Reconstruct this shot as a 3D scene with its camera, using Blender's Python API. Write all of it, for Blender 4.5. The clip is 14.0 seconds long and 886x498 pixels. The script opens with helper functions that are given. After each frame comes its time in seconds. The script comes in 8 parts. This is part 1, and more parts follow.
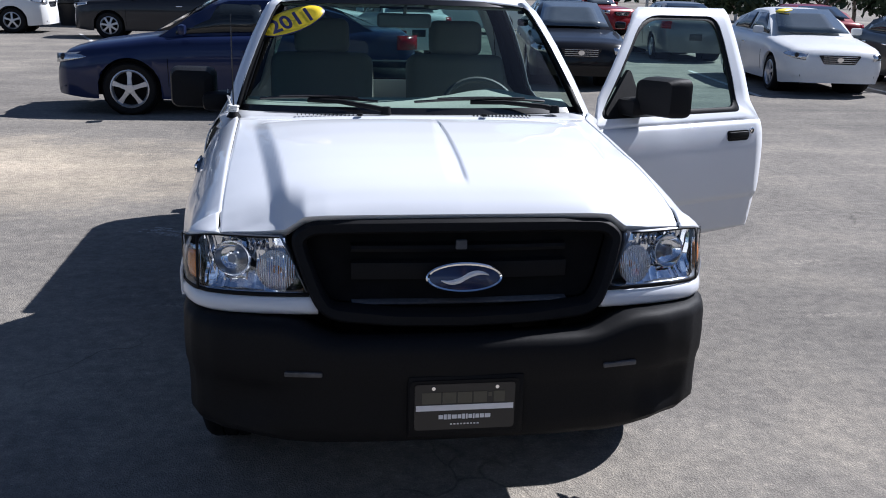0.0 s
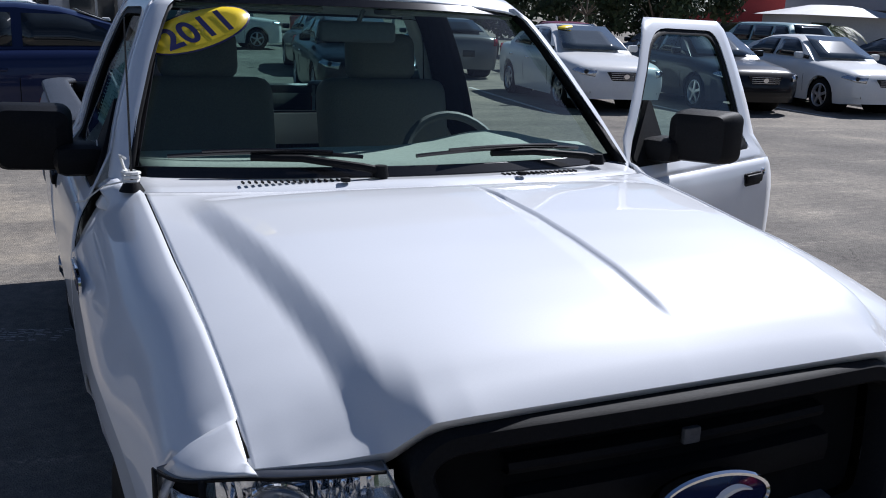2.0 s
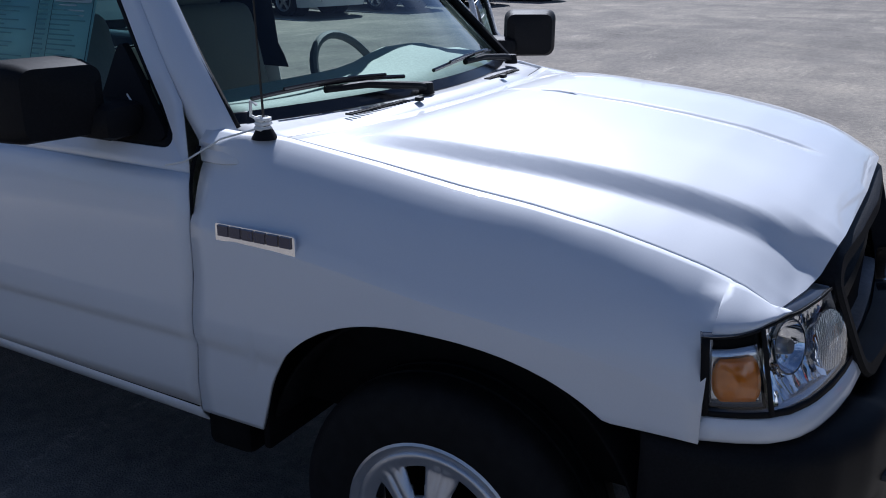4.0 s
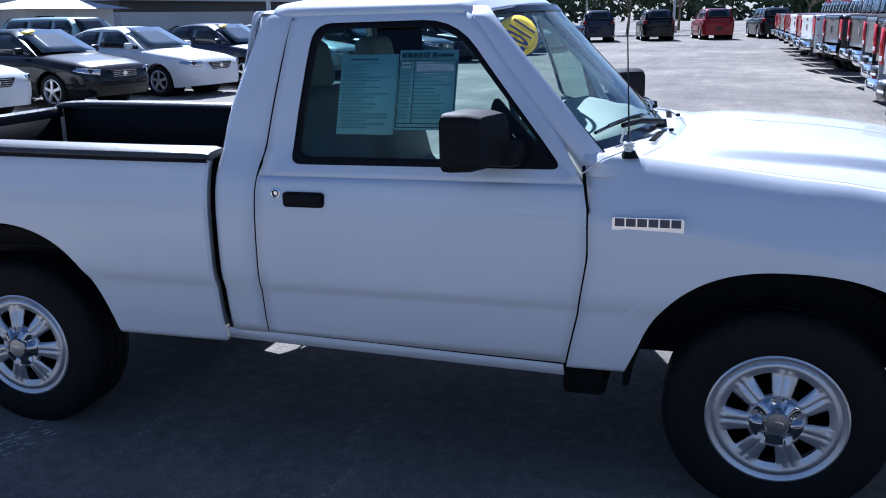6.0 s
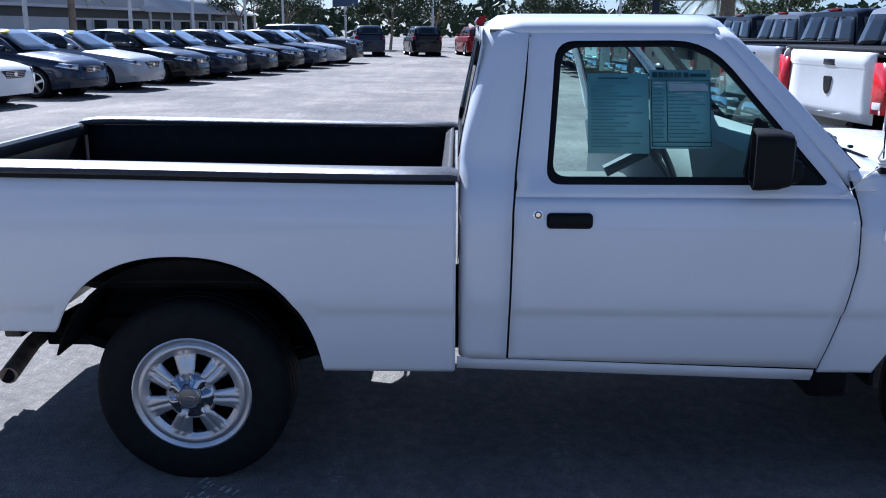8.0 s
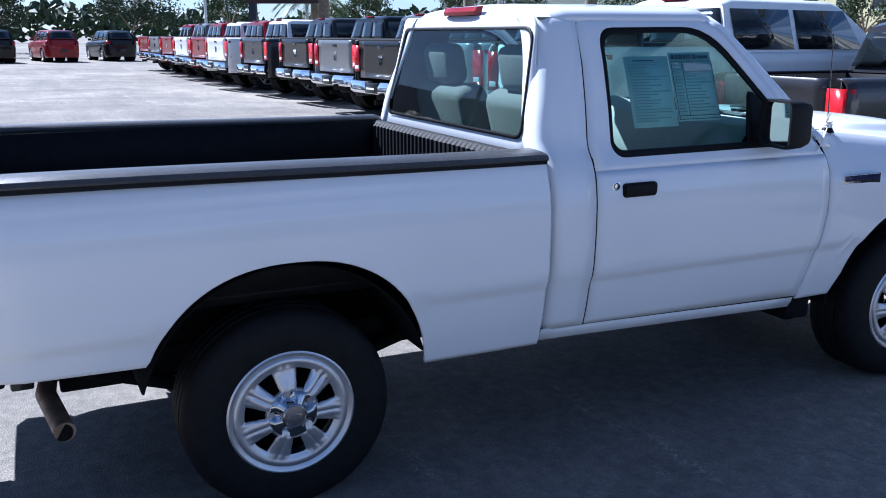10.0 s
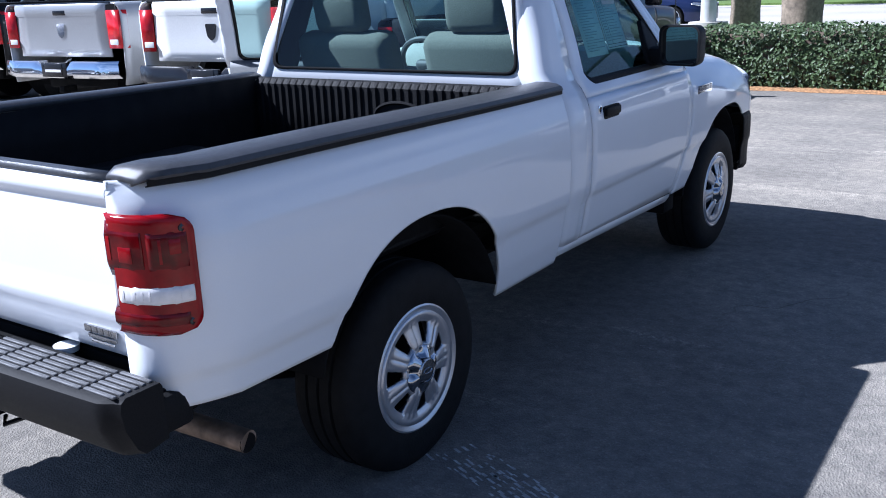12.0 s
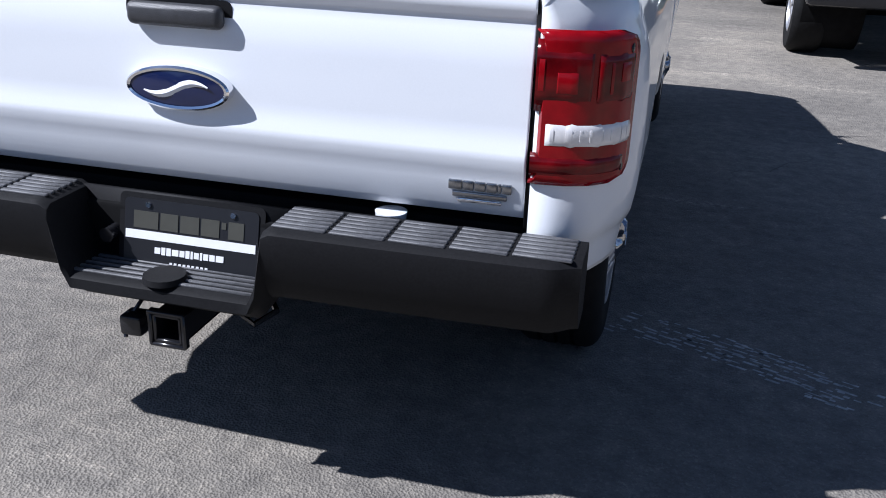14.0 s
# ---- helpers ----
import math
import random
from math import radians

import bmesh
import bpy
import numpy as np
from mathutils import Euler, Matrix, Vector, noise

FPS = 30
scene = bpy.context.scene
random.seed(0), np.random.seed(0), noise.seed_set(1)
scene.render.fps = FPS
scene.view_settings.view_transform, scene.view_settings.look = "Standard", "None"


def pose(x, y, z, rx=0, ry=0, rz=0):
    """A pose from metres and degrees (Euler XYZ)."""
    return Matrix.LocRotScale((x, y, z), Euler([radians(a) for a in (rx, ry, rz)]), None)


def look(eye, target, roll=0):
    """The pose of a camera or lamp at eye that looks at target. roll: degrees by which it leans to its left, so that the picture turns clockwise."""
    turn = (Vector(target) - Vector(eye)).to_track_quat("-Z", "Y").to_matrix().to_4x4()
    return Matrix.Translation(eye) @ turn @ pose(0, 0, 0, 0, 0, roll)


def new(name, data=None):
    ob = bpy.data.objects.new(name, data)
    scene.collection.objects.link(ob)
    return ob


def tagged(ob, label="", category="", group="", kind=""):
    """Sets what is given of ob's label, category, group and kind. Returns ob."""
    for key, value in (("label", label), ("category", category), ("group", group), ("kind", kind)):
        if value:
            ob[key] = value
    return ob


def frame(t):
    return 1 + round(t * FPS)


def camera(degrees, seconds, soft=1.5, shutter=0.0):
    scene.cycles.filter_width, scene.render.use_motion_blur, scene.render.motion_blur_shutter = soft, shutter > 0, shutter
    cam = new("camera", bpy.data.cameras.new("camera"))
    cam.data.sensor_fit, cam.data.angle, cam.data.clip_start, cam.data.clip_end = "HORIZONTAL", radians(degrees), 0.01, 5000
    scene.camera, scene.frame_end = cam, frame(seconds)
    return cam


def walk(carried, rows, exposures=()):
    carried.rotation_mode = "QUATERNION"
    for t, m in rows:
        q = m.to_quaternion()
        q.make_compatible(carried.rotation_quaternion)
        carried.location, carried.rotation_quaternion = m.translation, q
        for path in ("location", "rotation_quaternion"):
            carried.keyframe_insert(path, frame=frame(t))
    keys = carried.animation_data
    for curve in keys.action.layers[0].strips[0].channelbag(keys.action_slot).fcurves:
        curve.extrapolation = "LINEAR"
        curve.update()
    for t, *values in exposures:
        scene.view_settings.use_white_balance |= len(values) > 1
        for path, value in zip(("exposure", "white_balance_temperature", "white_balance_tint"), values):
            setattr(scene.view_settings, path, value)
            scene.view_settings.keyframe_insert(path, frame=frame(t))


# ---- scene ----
cam = camera(51.9, 14.0, 1.0)
PATH = [
    (0, (-0.464, -3.286, 1.663), (-0.165, -1.387, 1.11), 1.6),
    (0.5, (-0.64, -2.959, 1.672), (-0.224, -1.075, 1.144), 1.5),
    (1, (-0.828, -2.593, 1.637), (-0.237, -0.754, 1.117), 2.2),
    (1.5, (-0.856, -2.169, 1.607), (-0.141, -0.376, 1.081), 3.1),
    (2, (-0.98, -1.766, 1.581), (-0.15, -0.017, 1.078), 2.6),
    (2.2, (-1.087, -1.596, 1.597), (-0.174, 0.11, 1.093), 2.5),
    (4.3, (-2.53, -0.684, 1.547), (-0.815, 0.099, 0.878), -0.0),
    (4.5, (-2.708, -0.598, 1.564), (-0.974, 0.133, 0.886), -0.6),
    (5, (-3.169, -0.438, 1.583), (-1.4, 0.26, 0.964), -1.0),
    (5.5, (-3.412, -0.126, 1.579), (-1.607, 0.539, 1.033), -0.9),
    (6, (-3.6, 0.224, 1.571), (-1.746, 0.788, 1.075), -1.0),
    (6.5, (-3.759, 0.618, 1.574), (-1.868, 1.05, 1.089), -1.4),
    (7, (-3.785, 1.062, 1.56), (-1.874, 1.413, 1.085), -0.9),
    (7.5, (-3.811, 1.491, 1.583), (-1.883, 1.71, 1.098), -0.2),
    (7.7, (-3.809, 1.658, 1.59), (-1.873, 1.805, 1.11), 0.2),
    (9.8, (-3.522, 3.41, 1.53), (-1.729, 2.65, 1.075), 0.3),
    (10, (-3.505, 3.575, 1.52), (-1.746, 2.738, 1.064), 0.3),
    (10.5, (-3.345, 4.006, 1.535), (-1.704, 2.953, 1.089), 0.1),
    (11, (-3.043, 4.361, 1.566), (-1.537, 3.126, 1.112), -1.4),
    (11.5, (-2.761, 4.702, 1.535), (-1.459, 3.261, 1.055), -1.6),
    (12, (-2.408, 4.984, 1.494), (-1.314, 3.405, 0.939), -1.9),
    (12.5, (-1.996, 5.201, 1.489), (-1.061, 3.554, 0.846), -2.2),
    (13, (-1.632, 5.399, 1.472), (-0.859, 3.687, 0.784), -1.1),
    (13.5, (-1.27, 5.376, 1.391), (-0.63, 3.637, 0.64), -0.5),
    (14, (-0.939, 5.382, 1.269), (-0.483, 3.585, 0.52), 2.1),
]
# seconds, stops, kelvin, tint
EXPOSURES = [(0, 0.68, 5850, 13), (1.0, 0.45, 5800, 13), (1.5, 0.22, 5850, 13), (2.2, 0.25, 5850, 13), (4.5, 0.52, 5400, 14), (5.0, 1.05, 5300, 14), (5.5, 1.55, 5250, 14), (6.0, 1.12, 5200, 14), (6.5, 0.88, 5150, 14), (7.5, 1.0, 5200, 14), (10.5, 1.45, 5200, 14), (11.5, 1.3, 5250, 14), (12.5, 1.12, 5350, 14), (13.5, 0.8, 5550, 13), (14, 0.65, 5650, 13)]
walk(cam, [(t, look(eye, target, roll)) for t, eye, target, roll in PATH], exposures=EXPOSURES)

# ---- light ----
# the sun stands behind the driver's side; shadows fall toward -x and -y
SUN = Vector((0.95, 0.48, 1.0)).normalized()
world = bpy.data.worlds.new("sky")
scene.world = world
world.use_nodes = True
wn = world.node_tree
sky = wn.nodes.new("ShaderNodeTexSky")
sky.sky_type, sky.sun_disc = "NISHITA", False
sky.sun_elevation = math.asin(SUN.z)
sky.sun_rotation = math.atan2(SUN.x, SUN.y)
sky.air_density, sky.dust_density, sky.ozone_density = 0.8, 0.4, 5.0
# broken white cloud over the blue
wtc = wn.nodes.new("ShaderNodeTexCoord")
wmp = wn.nodes.new("ShaderNodeMapping")
wmp.inputs["Scale"].default_value = (1.0, 1.0, 3.5)
wnz = wn.nodes.new("ShaderNodeTexNoise")
wnz.inputs["Scale"].default_value, wnz.inputs["Detail"].default_value, wnz.inputs["Roughness"].default_value = 2.2, 8, 0.6
wrp = wn.nodes.new("ShaderNodeValToRGB")
wrp.color_ramp.elements[0].position, wrp.color_ramp.elements[1].position = 0.46, 0.70
wmx = wn.nodes.new("ShaderNodeMix")
wmx.data_type = "RGBA"
wmx.inputs[7].default_value = (7.6, 9.2, 12.0, 1)
wn.links.new(wtc.outputs["Generated"], wmp.inputs[0])
wn.links.new(wmp.outputs[0], wnz.inputs["Vector"])
wn.links.new(wnz.outputs["Fac"], wrp.inputs[0])
# cloud gathers toward the horizon
wsx = wn.nodes.new("ShaderNodeSeparateXYZ")
wlo = wn.nodes.new("ShaderNodeMapRange")
wlo.inputs["From Min"].default_value, wlo.inputs["From Max"].default_value = 0.05, 0.75
wlo.inputs["To Min"].default_value, wlo.inputs["To Max"].default_value = 1.0, 0.15
wml = wn.nodes.new("ShaderNodeMath")
wml.operation = "MULTIPLY"
wn.links.new(wtc.outputs["Generated"], wsx.inputs[0])
wn.links.new(wsx.outputs["Z"], wlo.inputs["Value"])
wn.links.new(wrp.outputs[0], wml.inputs[0])
wn.links.new(wlo.outputs[0], wml.inputs[1])
wn.links.new(wml.outputs[0], wmx.inputs[0])
wn.links.new(sky.outputs[0], wmx.inputs[6])
wn.links.new(wmx.outputs[2], wn.nodes["Background"].inputs[0])
wn.nodes["Background"].inputs[1].default_value = 0.045
sun = new("sun", bpy.data.lights.new("sun", "SUN"))
sun.data.energy, sun.data.angle, sun.data.color = 5.0, radians(0.55), (1.0, 0.965, 0.92)
sun.matrix_world = look(SUN * 60, (0, 0, 0))

# ---- materials ----
def mat(name, color, rough=0.5, metal=0.0, coat=0.0, grain=0.0, scale=40.0, bump=0.0, bump_scale=None, spec=0.5, stain=0.0, stain_scale=1.5):
    """Principled material with fine grain, broad stains and relief."""
    m = bpy.data.materials.new(name)
    m.use_nodes = True
    nt = m.node_tree
    b = nt.nodes["Principled BSDF"]
    b.inputs["Base Color"].default_value = (*color, 1)
    b.inputs["Roughness"].default_value = rough
    b.inputs["Metallic"].default_value = metal
    b.inputs["Coat Weight"].default_value = coat
    b.inputs["Coat Roughness"].default_value = 0.03
    b.inputs["Specular IOR Level"].default_value = spec
    if grain or stain or bump:
        tc = nt.nodes.new("ShaderNodeTexCoord")
        last = None
        for amount, sc in ((grain, scale), (stain, stain_scale)):
            if not amount:
                continue
            n = nt.nodes.new("ShaderNodeTexNoise")
            n.inputs["Scale"].default_value = sc
            n.inputs["Detail"].default_value = 6
            nt.links.new(tc.outputs["Object"], n.inputs["Vector"])
            r = nt.nodes.new("ShaderNodeMapRange")
            r.inputs["From Min"].default_value, r.inputs["From Max"].default_value = 0.3, 0.7
            r.inputs["To Min"].default_value, r.inputs["To Max"].default_value = 1 - amount, 1 + amount
            nt.links.new(n.outputs["Fac"], r.inputs["Value"])
            mx = nt.nodes.new("ShaderNodeVectorMath")
            mx.operation = "SCALE"
            if last is None:
                mx.inputs[0].default_value = color
            else:
                nt.links.new(last, mx.inputs[0])
            nt.links.new(r.outputs[0], mx.inputs["Scale"])
            last = mx.outputs[0]
        if last is not None:
            nt.links.new(last, b.inputs["Base Color"])
        if bump:
            n = nt.nodes.new("ShaderNodeTexNoise")
            n.inputs["Scale"].default_value = bump_scale or scale
            n.inputs["Detail"].default_value = 4
            nt.links.new(tc.outputs["Object"], n.inputs["Vector"])
            bp = nt.nodes.new("ShaderNodeBump")
            bp.inputs["Strength"].default_value = bump
            bp.inputs["Distance"].default_value = 0.01
            nt.links.new(n.outputs["Fac"], bp.inputs["Height"])
            nt.links.new(bp.outputs[0], b.inputs["Normal"])
    return m


def glass(name, tint, gloss=1.0):
    """A clear pane: tinted see-through with a mirror-like skin."""
    m = bpy.data.materials.new(name)
    m.use_nodes = True
    nt = m.node_tree
    nt.nodes.clear()
    out = nt.nodes.new("ShaderNodeOutputMaterial")
    tr = nt.nodes.new("ShaderNodeBsdfTransparent")
    tr.inputs[0].default_value = (*tint, 1)
    gl = nt.nodes.new("ShaderNodeBsdfGlossy")
    gl.inputs["Roughness"].default_value = 0.01
    fr = nt.nodes.new("ShaderNodeLayerWeight")
    fr.inputs["Blend"].default_value = 0.5
    pw = nt.nodes.new("ShaderNodeMath")
    pw.operation = "POWER"
    pw.inputs[1].default_value = 4.5
    ml = nt.nodes.new("ShaderNodeMath")
    ml.operation = "MULTIPLY_ADD"
    ml.inputs[1].default_value, ml.inputs[2].default_value = 0.9 * gloss, 0.05 * gloss
    mx = nt.nodes.new("ShaderNodeMixShader")
    nt.links.new(fr.outputs["Facing"], pw.inputs[0])
    nt.links.new(pw.outputs[0], ml.inputs[0])
    nt.links.new(ml.outputs[0], mx.inputs[0])
    nt.links.new(tr.outputs[0], mx.inputs[1])
    nt.links.new(gl.outputs[0], mx.inputs[2])
    nt.links.new(mx.outputs[0], out.inputs[0])
    return m


def asphalt_material():
    """Bleached, patched car-park asphalt: stones, pale scuffs, dark oil, hairline cracks."""
    m = bpy.data.materials.new("asphalt")
    m.use_nodes = True
    nt = m.node_tree
    b = nt.nodes["Principled BSDF"]
    b.inputs["Roughness"].default_value = 0.9
    b.inputs["Specular IOR Level"].default_value = 0.1
    tc = nt.nodes.new("ShaderNodeTexCoord")

    def noise_tex(sc, det=6, rough=0.55, dist=0.0):
        n = nt.nodes.new("ShaderNodeTexNoise")
        n.inputs["Scale"].default_value, n.inputs["Detail"].default_value = sc, det
        n.inputs["Roughness"].default_value, n.inputs["Distortion"].default_value = rough, dist
        nt.links.new(tc.outputs["Object"], n.inputs["Vector"])
        return n.outputs["Fac"]

    def ramp(src, *stops):
        r = nt.nodes.new("ShaderNodeValToRGB")
        e = r.color_ramp.elements
        while len(e) < len(stops):
            e.new(0.5)
        for k, (p, c) in zip(e, stops):
            k.position, k.color = p, (*c, 1)
        nt.links.new(src, r.inputs[0])
        return r.outputs[0]

    def mix(kind, fac, a, bb):
        x = nt.nodes.new("ShaderNodeMix")
        x.data_type, x.blend_type = "RGBA", kind
        if isinstance(fac, float):
            x.inputs[0].default_value = fac
        else:
            nt.links.new(fac, x.inputs[0])
        nt.links.new(a, x.inputs[6])
        nt.links.new(bb, x.inputs[7])
        return x.outputs[2]

    base = ramp(noise_tex(0.16, 5), (0.30, (0.158, 0.147, 0.132)), (0.50, (0.216, 0.199, 0.176)), (0.70, (0.300, 0.272, 0.232)))
    patch = ramp(noise_tex(0.9, 7, 0.62, 0.4), (0.30, (0.80, 0.80, 0.81)), (0.50, (1.0, 1.0, 1.0)), (0.70, (1.26, 1.24, 1.20)))
    col = mix("MULTIPLY", 1.0, base, patch)
    # stones of the mix, each with a shade of its own, and the finer grit between
    cell = nt.nodes.new("ShaderNodeTexVoronoi")
    cell.inputs["Scale"].default_value = 150.0
    nt.links.new(tc.outputs["Object"], cell.inputs["Vector"])
    shade = nt.nodes.new("ShaderNodeSeparateColor")
    nt.links.new(cell.outputs["Color"], shade.inputs[0])
    stones = ramp(shade.outputs[0], (0.0, (0.86, 0.86, 0.865)), (0.45, (0.97, 0.97, 0.97)), (0.85, (1.04, 1.037, 1.03)), (1.0, (1.26, 1.25, 1.22)))
    col = mix("MULTIPLY", 1.0, col, stones)
    grit = ramp(noise_tex(320.0, 3, 0.7), (0.34, (0.88, 0.88, 0.885)), (0.52, (1.0, 1.0, 1.0)), (0.70, (1.13, 1.125, 1.11)))
    col = mix("MULTIPLY", 1.0, col, grit)
    blotch = ramp(noise_tex(14.0, 5, 0.7), (0.36, (0.82, 0.82, 0.83)), (0.5, (1.0, 1.0, 1.0)), (0.66, (1.22, 1.21, 1.19)))
    col = mix("MULTIPLY", 1.0, col, blotch)
    # pale worn flecks where the surface has been scrubbed
    wear = nt.nodes.new("ShaderNodeMapping")
    wear.inputs["Rotation"].default_value, wear.inputs["Scale"].default_value = (0, 0, -0.55), (0.55, 2.6, 1.0)
    nt.links.new(tc.outputs["Object"], wear.inputs[0])
    wv = nt.nodes.new("ShaderNodeTexNoise")
    wv.inputs["Scale"].default_value, wv.inputs["Detail"].default_value, wv.inputs["Roughness"].default_value = 0.9, 9, 0.72
    nt.links.new(wear.outputs[0], wv.inputs["Vector"])
    rub = ramp(wv.outputs["Fac"], (0.57, (0, 0, 0)), (0.66, (1, 1, 1)))
    speck = ramp(noise_tex(34.0, 4, 0.75), (0.47, (1.0, 1.0, 1.0)), (0.58, (1.75, 1.72, 1.66)))
    col = mix("MULTIPLY", rub, col, speck)
    # broad drag marks where wheels turn in and out of the bays
    drag = nt.nodes.new("ShaderNodeMapping")
    drag.inputs["Rotation"].default_value, drag.inputs["Scale"].default_value = (0, 0, 0.45), (0.22, 1.7, 1.0)
    nt.links.new(tc.outputs["Object"], drag.inputs[0])
    dn = nt.nodes.new("ShaderNodeTexNoise")
    dn.inputs["Scale"].default_value, dn.inputs["Detail"].default_value, dn.inputs["Roughness"].default_value = 1.0, 7, 0.7
    nt.links.new(drag.outputs[0], dn.inputs["Vector"])
    streak = ramp(dn.outputs["Fac"], (0.38, (0.92, 0.92, 0.93)), (0.52, (1.0, 1.0, 1.0)), (0.68, (1.16, 1.15, 1.13)))
    col = mix("MULTIPLY", 1.0, col, streak)
    # a paler, warmer oval stretch with a ragged edge, beside the cab
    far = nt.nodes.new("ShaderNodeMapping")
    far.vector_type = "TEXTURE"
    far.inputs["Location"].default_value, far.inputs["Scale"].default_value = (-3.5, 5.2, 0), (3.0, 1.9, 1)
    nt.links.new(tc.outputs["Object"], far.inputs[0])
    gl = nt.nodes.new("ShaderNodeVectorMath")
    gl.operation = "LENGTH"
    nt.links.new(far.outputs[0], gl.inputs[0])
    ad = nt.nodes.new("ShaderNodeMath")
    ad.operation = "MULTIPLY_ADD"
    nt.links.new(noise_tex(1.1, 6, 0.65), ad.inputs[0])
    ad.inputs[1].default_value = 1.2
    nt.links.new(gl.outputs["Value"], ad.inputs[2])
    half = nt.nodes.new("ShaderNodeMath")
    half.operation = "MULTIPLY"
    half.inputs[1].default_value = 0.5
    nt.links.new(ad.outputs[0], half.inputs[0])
    pale_oval = ramp(half.outputs[0], (0.32, (2.5, 2.3, 2.0)), (0.58, (1.7, 1.6, 1.42)), (0.82, (1.0, 1.0, 1.0)))
    col = mix("MULTIPLY", 1.0, col, pale_oval)
    vo = nt.nodes.new("ShaderNodeTexVoronoi")
    vo.feature = "DISTANCE_TO_EDGE"
    vo.inputs["Scale"].default_value = 0.9
    wob = nt.nodes.new("ShaderNodeTexNoise")
    wob.inputs["Scale"].default_value = 3.0
    nt.links.new(tc.outputs["Object"], wob.inputs["Vector"])
    add = nt.nodes.new("ShaderNodeMix")
    add.data_type, add.blend_type = "RGBA", "ADD"
    add.inputs[0].default_value = 0.5
    nt.links.new(tc.outputs["Object"], add.inputs[6])
    nt.links.new(wob.outputs["Color"], add.inputs[7])
    nt.links.new(add.outputs[2], vo.inputs["Vector"])
    crack = ramp(vo.outputs["Distance"], (0.0, (0.6, 0.6, 0.6)), (0.010, (1, 1, 1)))
    where = ramp(noise_tex(0.5, 2), (0.56, (0, 0, 0)), (0.66, (1, 1, 1)))
    col = mix("MULTIPLY", where, col, crack)
    nt.links.new(col, b.inputs["Base Color"])
    bp = nt.nodes.new("ShaderNodeBump")
    bp.inputs["Strength"].default_value, bp.inputs["Distance"].default_value = 0.6, 0.006
    nt.links.new(cell.outputs["Distance"], bp.inputs["Height"])
    nt.links.new(bp.outputs[0], b.inputs["Normal"])
    return m


WHITE = mat("white_paint", (0.70, 0.715, 0.74), 0.5, coat=0.8, spec=0.3, grain=0.012, scale=300, stain=0.02, stain_scale=2.0)
BLACK = mat("black_plastic", (0.010, 0.010, 0.011), 0.55, grain=0.2, scale=200, bump=0.15, bump_scale=900, spec=0.10)
GLOSSBLACK = mat("gloss_black", (0.012, 0.012, 0.014), 0.2, grain=0.1)
LINER = mat("bed_liner", (0.007, 0.007, 0.008), 0.6, grain=0.25, scale=20, bump=0.25, bump_scale=350, spec=0.15)
RAILCAP = mat("rail_cap", (0.040, 0.040, 0.043), 0.36, grain=0.2, scale=60, bump=0.2, bump_scale=500, stain=0.15, stain_scale=4)
STEPPAD = mat("step_pad", (0.075, 0.075, 0.08), 0.55, grain=0.25, scale=60, stain=0.3, stain_scale=6, bump=0.2, bump_scale=300)
RUBBER = mat("tyre_rubber", (0.009, 0.009, 0.0095), 0.7, grain=0.25, scale=30, bump=0.15, bump_scale=200, spec=0.15)
UNDER = mat("underbody", (0.006, 0.006, 0.0065), 0.8, grain=0.3, scale=20, spec=0.1)
# chrome darkened in its colour to stand for dark ground mirrored in the caps
HUBCHROME = mat("darkened_chrome", (0.42, 0.42, 0.44), 0.10, 1.0, grain=0.05)
ALLOY = mat("painted_alloy", (0.54, 0.54, 0.56), 0.36, 0.75, coat=0.3, grain=0.04, scale=40)
CHROME = mat("chrome", (0.85, 0.85, 0.87), 0.07, 1.0, grain=0.02)
STEEL = mat("rusty_steel", (0.24, 0.17, 0.12), 0.6, 0.4, grain=0.4, scale=25, stain=0.3, stain_scale=8)
REFLECTOR = mat("lamp_reflector", (0.62, 0.64, 0.67), 0.22, 0.85, grain=0.05)
LAMPBACK = mat("lamp_housing", (0.22, 0.225, 0.24), 0.3, 0.7, grain=0.1)
DARKCHROME = mat("dark_chrome", (0.34, 0.34, 0.35), 0.25, 1.0, grain=0.05)
AMBER = mat("amber_lens", (0.62, 0.18, 0.015), 0.15, coat=0.6, grain=0.12, scale=60)
RED = mat("red_lens", (0.21, 0.002, 0.005), 0.16, coat=0.05, spec=0.25, grain=0.10, scale=50, stain=0.25, stain_scale=14)
BRIGHTRED = mat("bright_red_lens", (0.42, 0.008, 0.012), 0.2, coat=0.2, spec=0.3, grain=0.1, scale=40, stain=0.3, stain_scale=12)
DARKRED = mat("red_lens_core", (0.10, 0.0015, 0.003), 0.14, coat=0.08, spec=0.25, grain=0.3, scale=30, stain=0.4, stain_scale=22)
CLEARLENS = mat("clear_lens", (0.70, 0.68, 0.67), 0.12, coat=0.7, grain=0.08, scale=50)
BADGEBLUE = mat("badge_blue", (0.008, 0.014, 0.06), 0.15, coat=0.6, grain=0.05)
PAPER = mat("paper", (0.55, 0.66, 0.66), 0.7, grain=0.03, scale=30)
INK = mat("ink", (0.03, 0.06, 0.07), 0.7, grain=0.1)
LIGHTINK = mat("pale_ink", (0.26, 0.34, 0.35), 0.7, grain=0.1)
YELLOW = mat("yellow_vinyl", (0.85, 0.62, 0.02), 0.4, grain=0.03)
NAVYINK = mat("navy_ink", (0.02, 0.02, 0.10), 0.4, grain=0.05)
FABRIC = mat("seat_cloth", (0.20, 0.195, 0.17), 0.9, grain=0.15, scale=200, bump=0.3, bump_scale=400, stain=0.08)
TRIM = mat("cabin_plastic", (0.10, 0.105, 0.11), 0.6, grain=0.1, scale=80, bump=0.1, bump_scale=400)
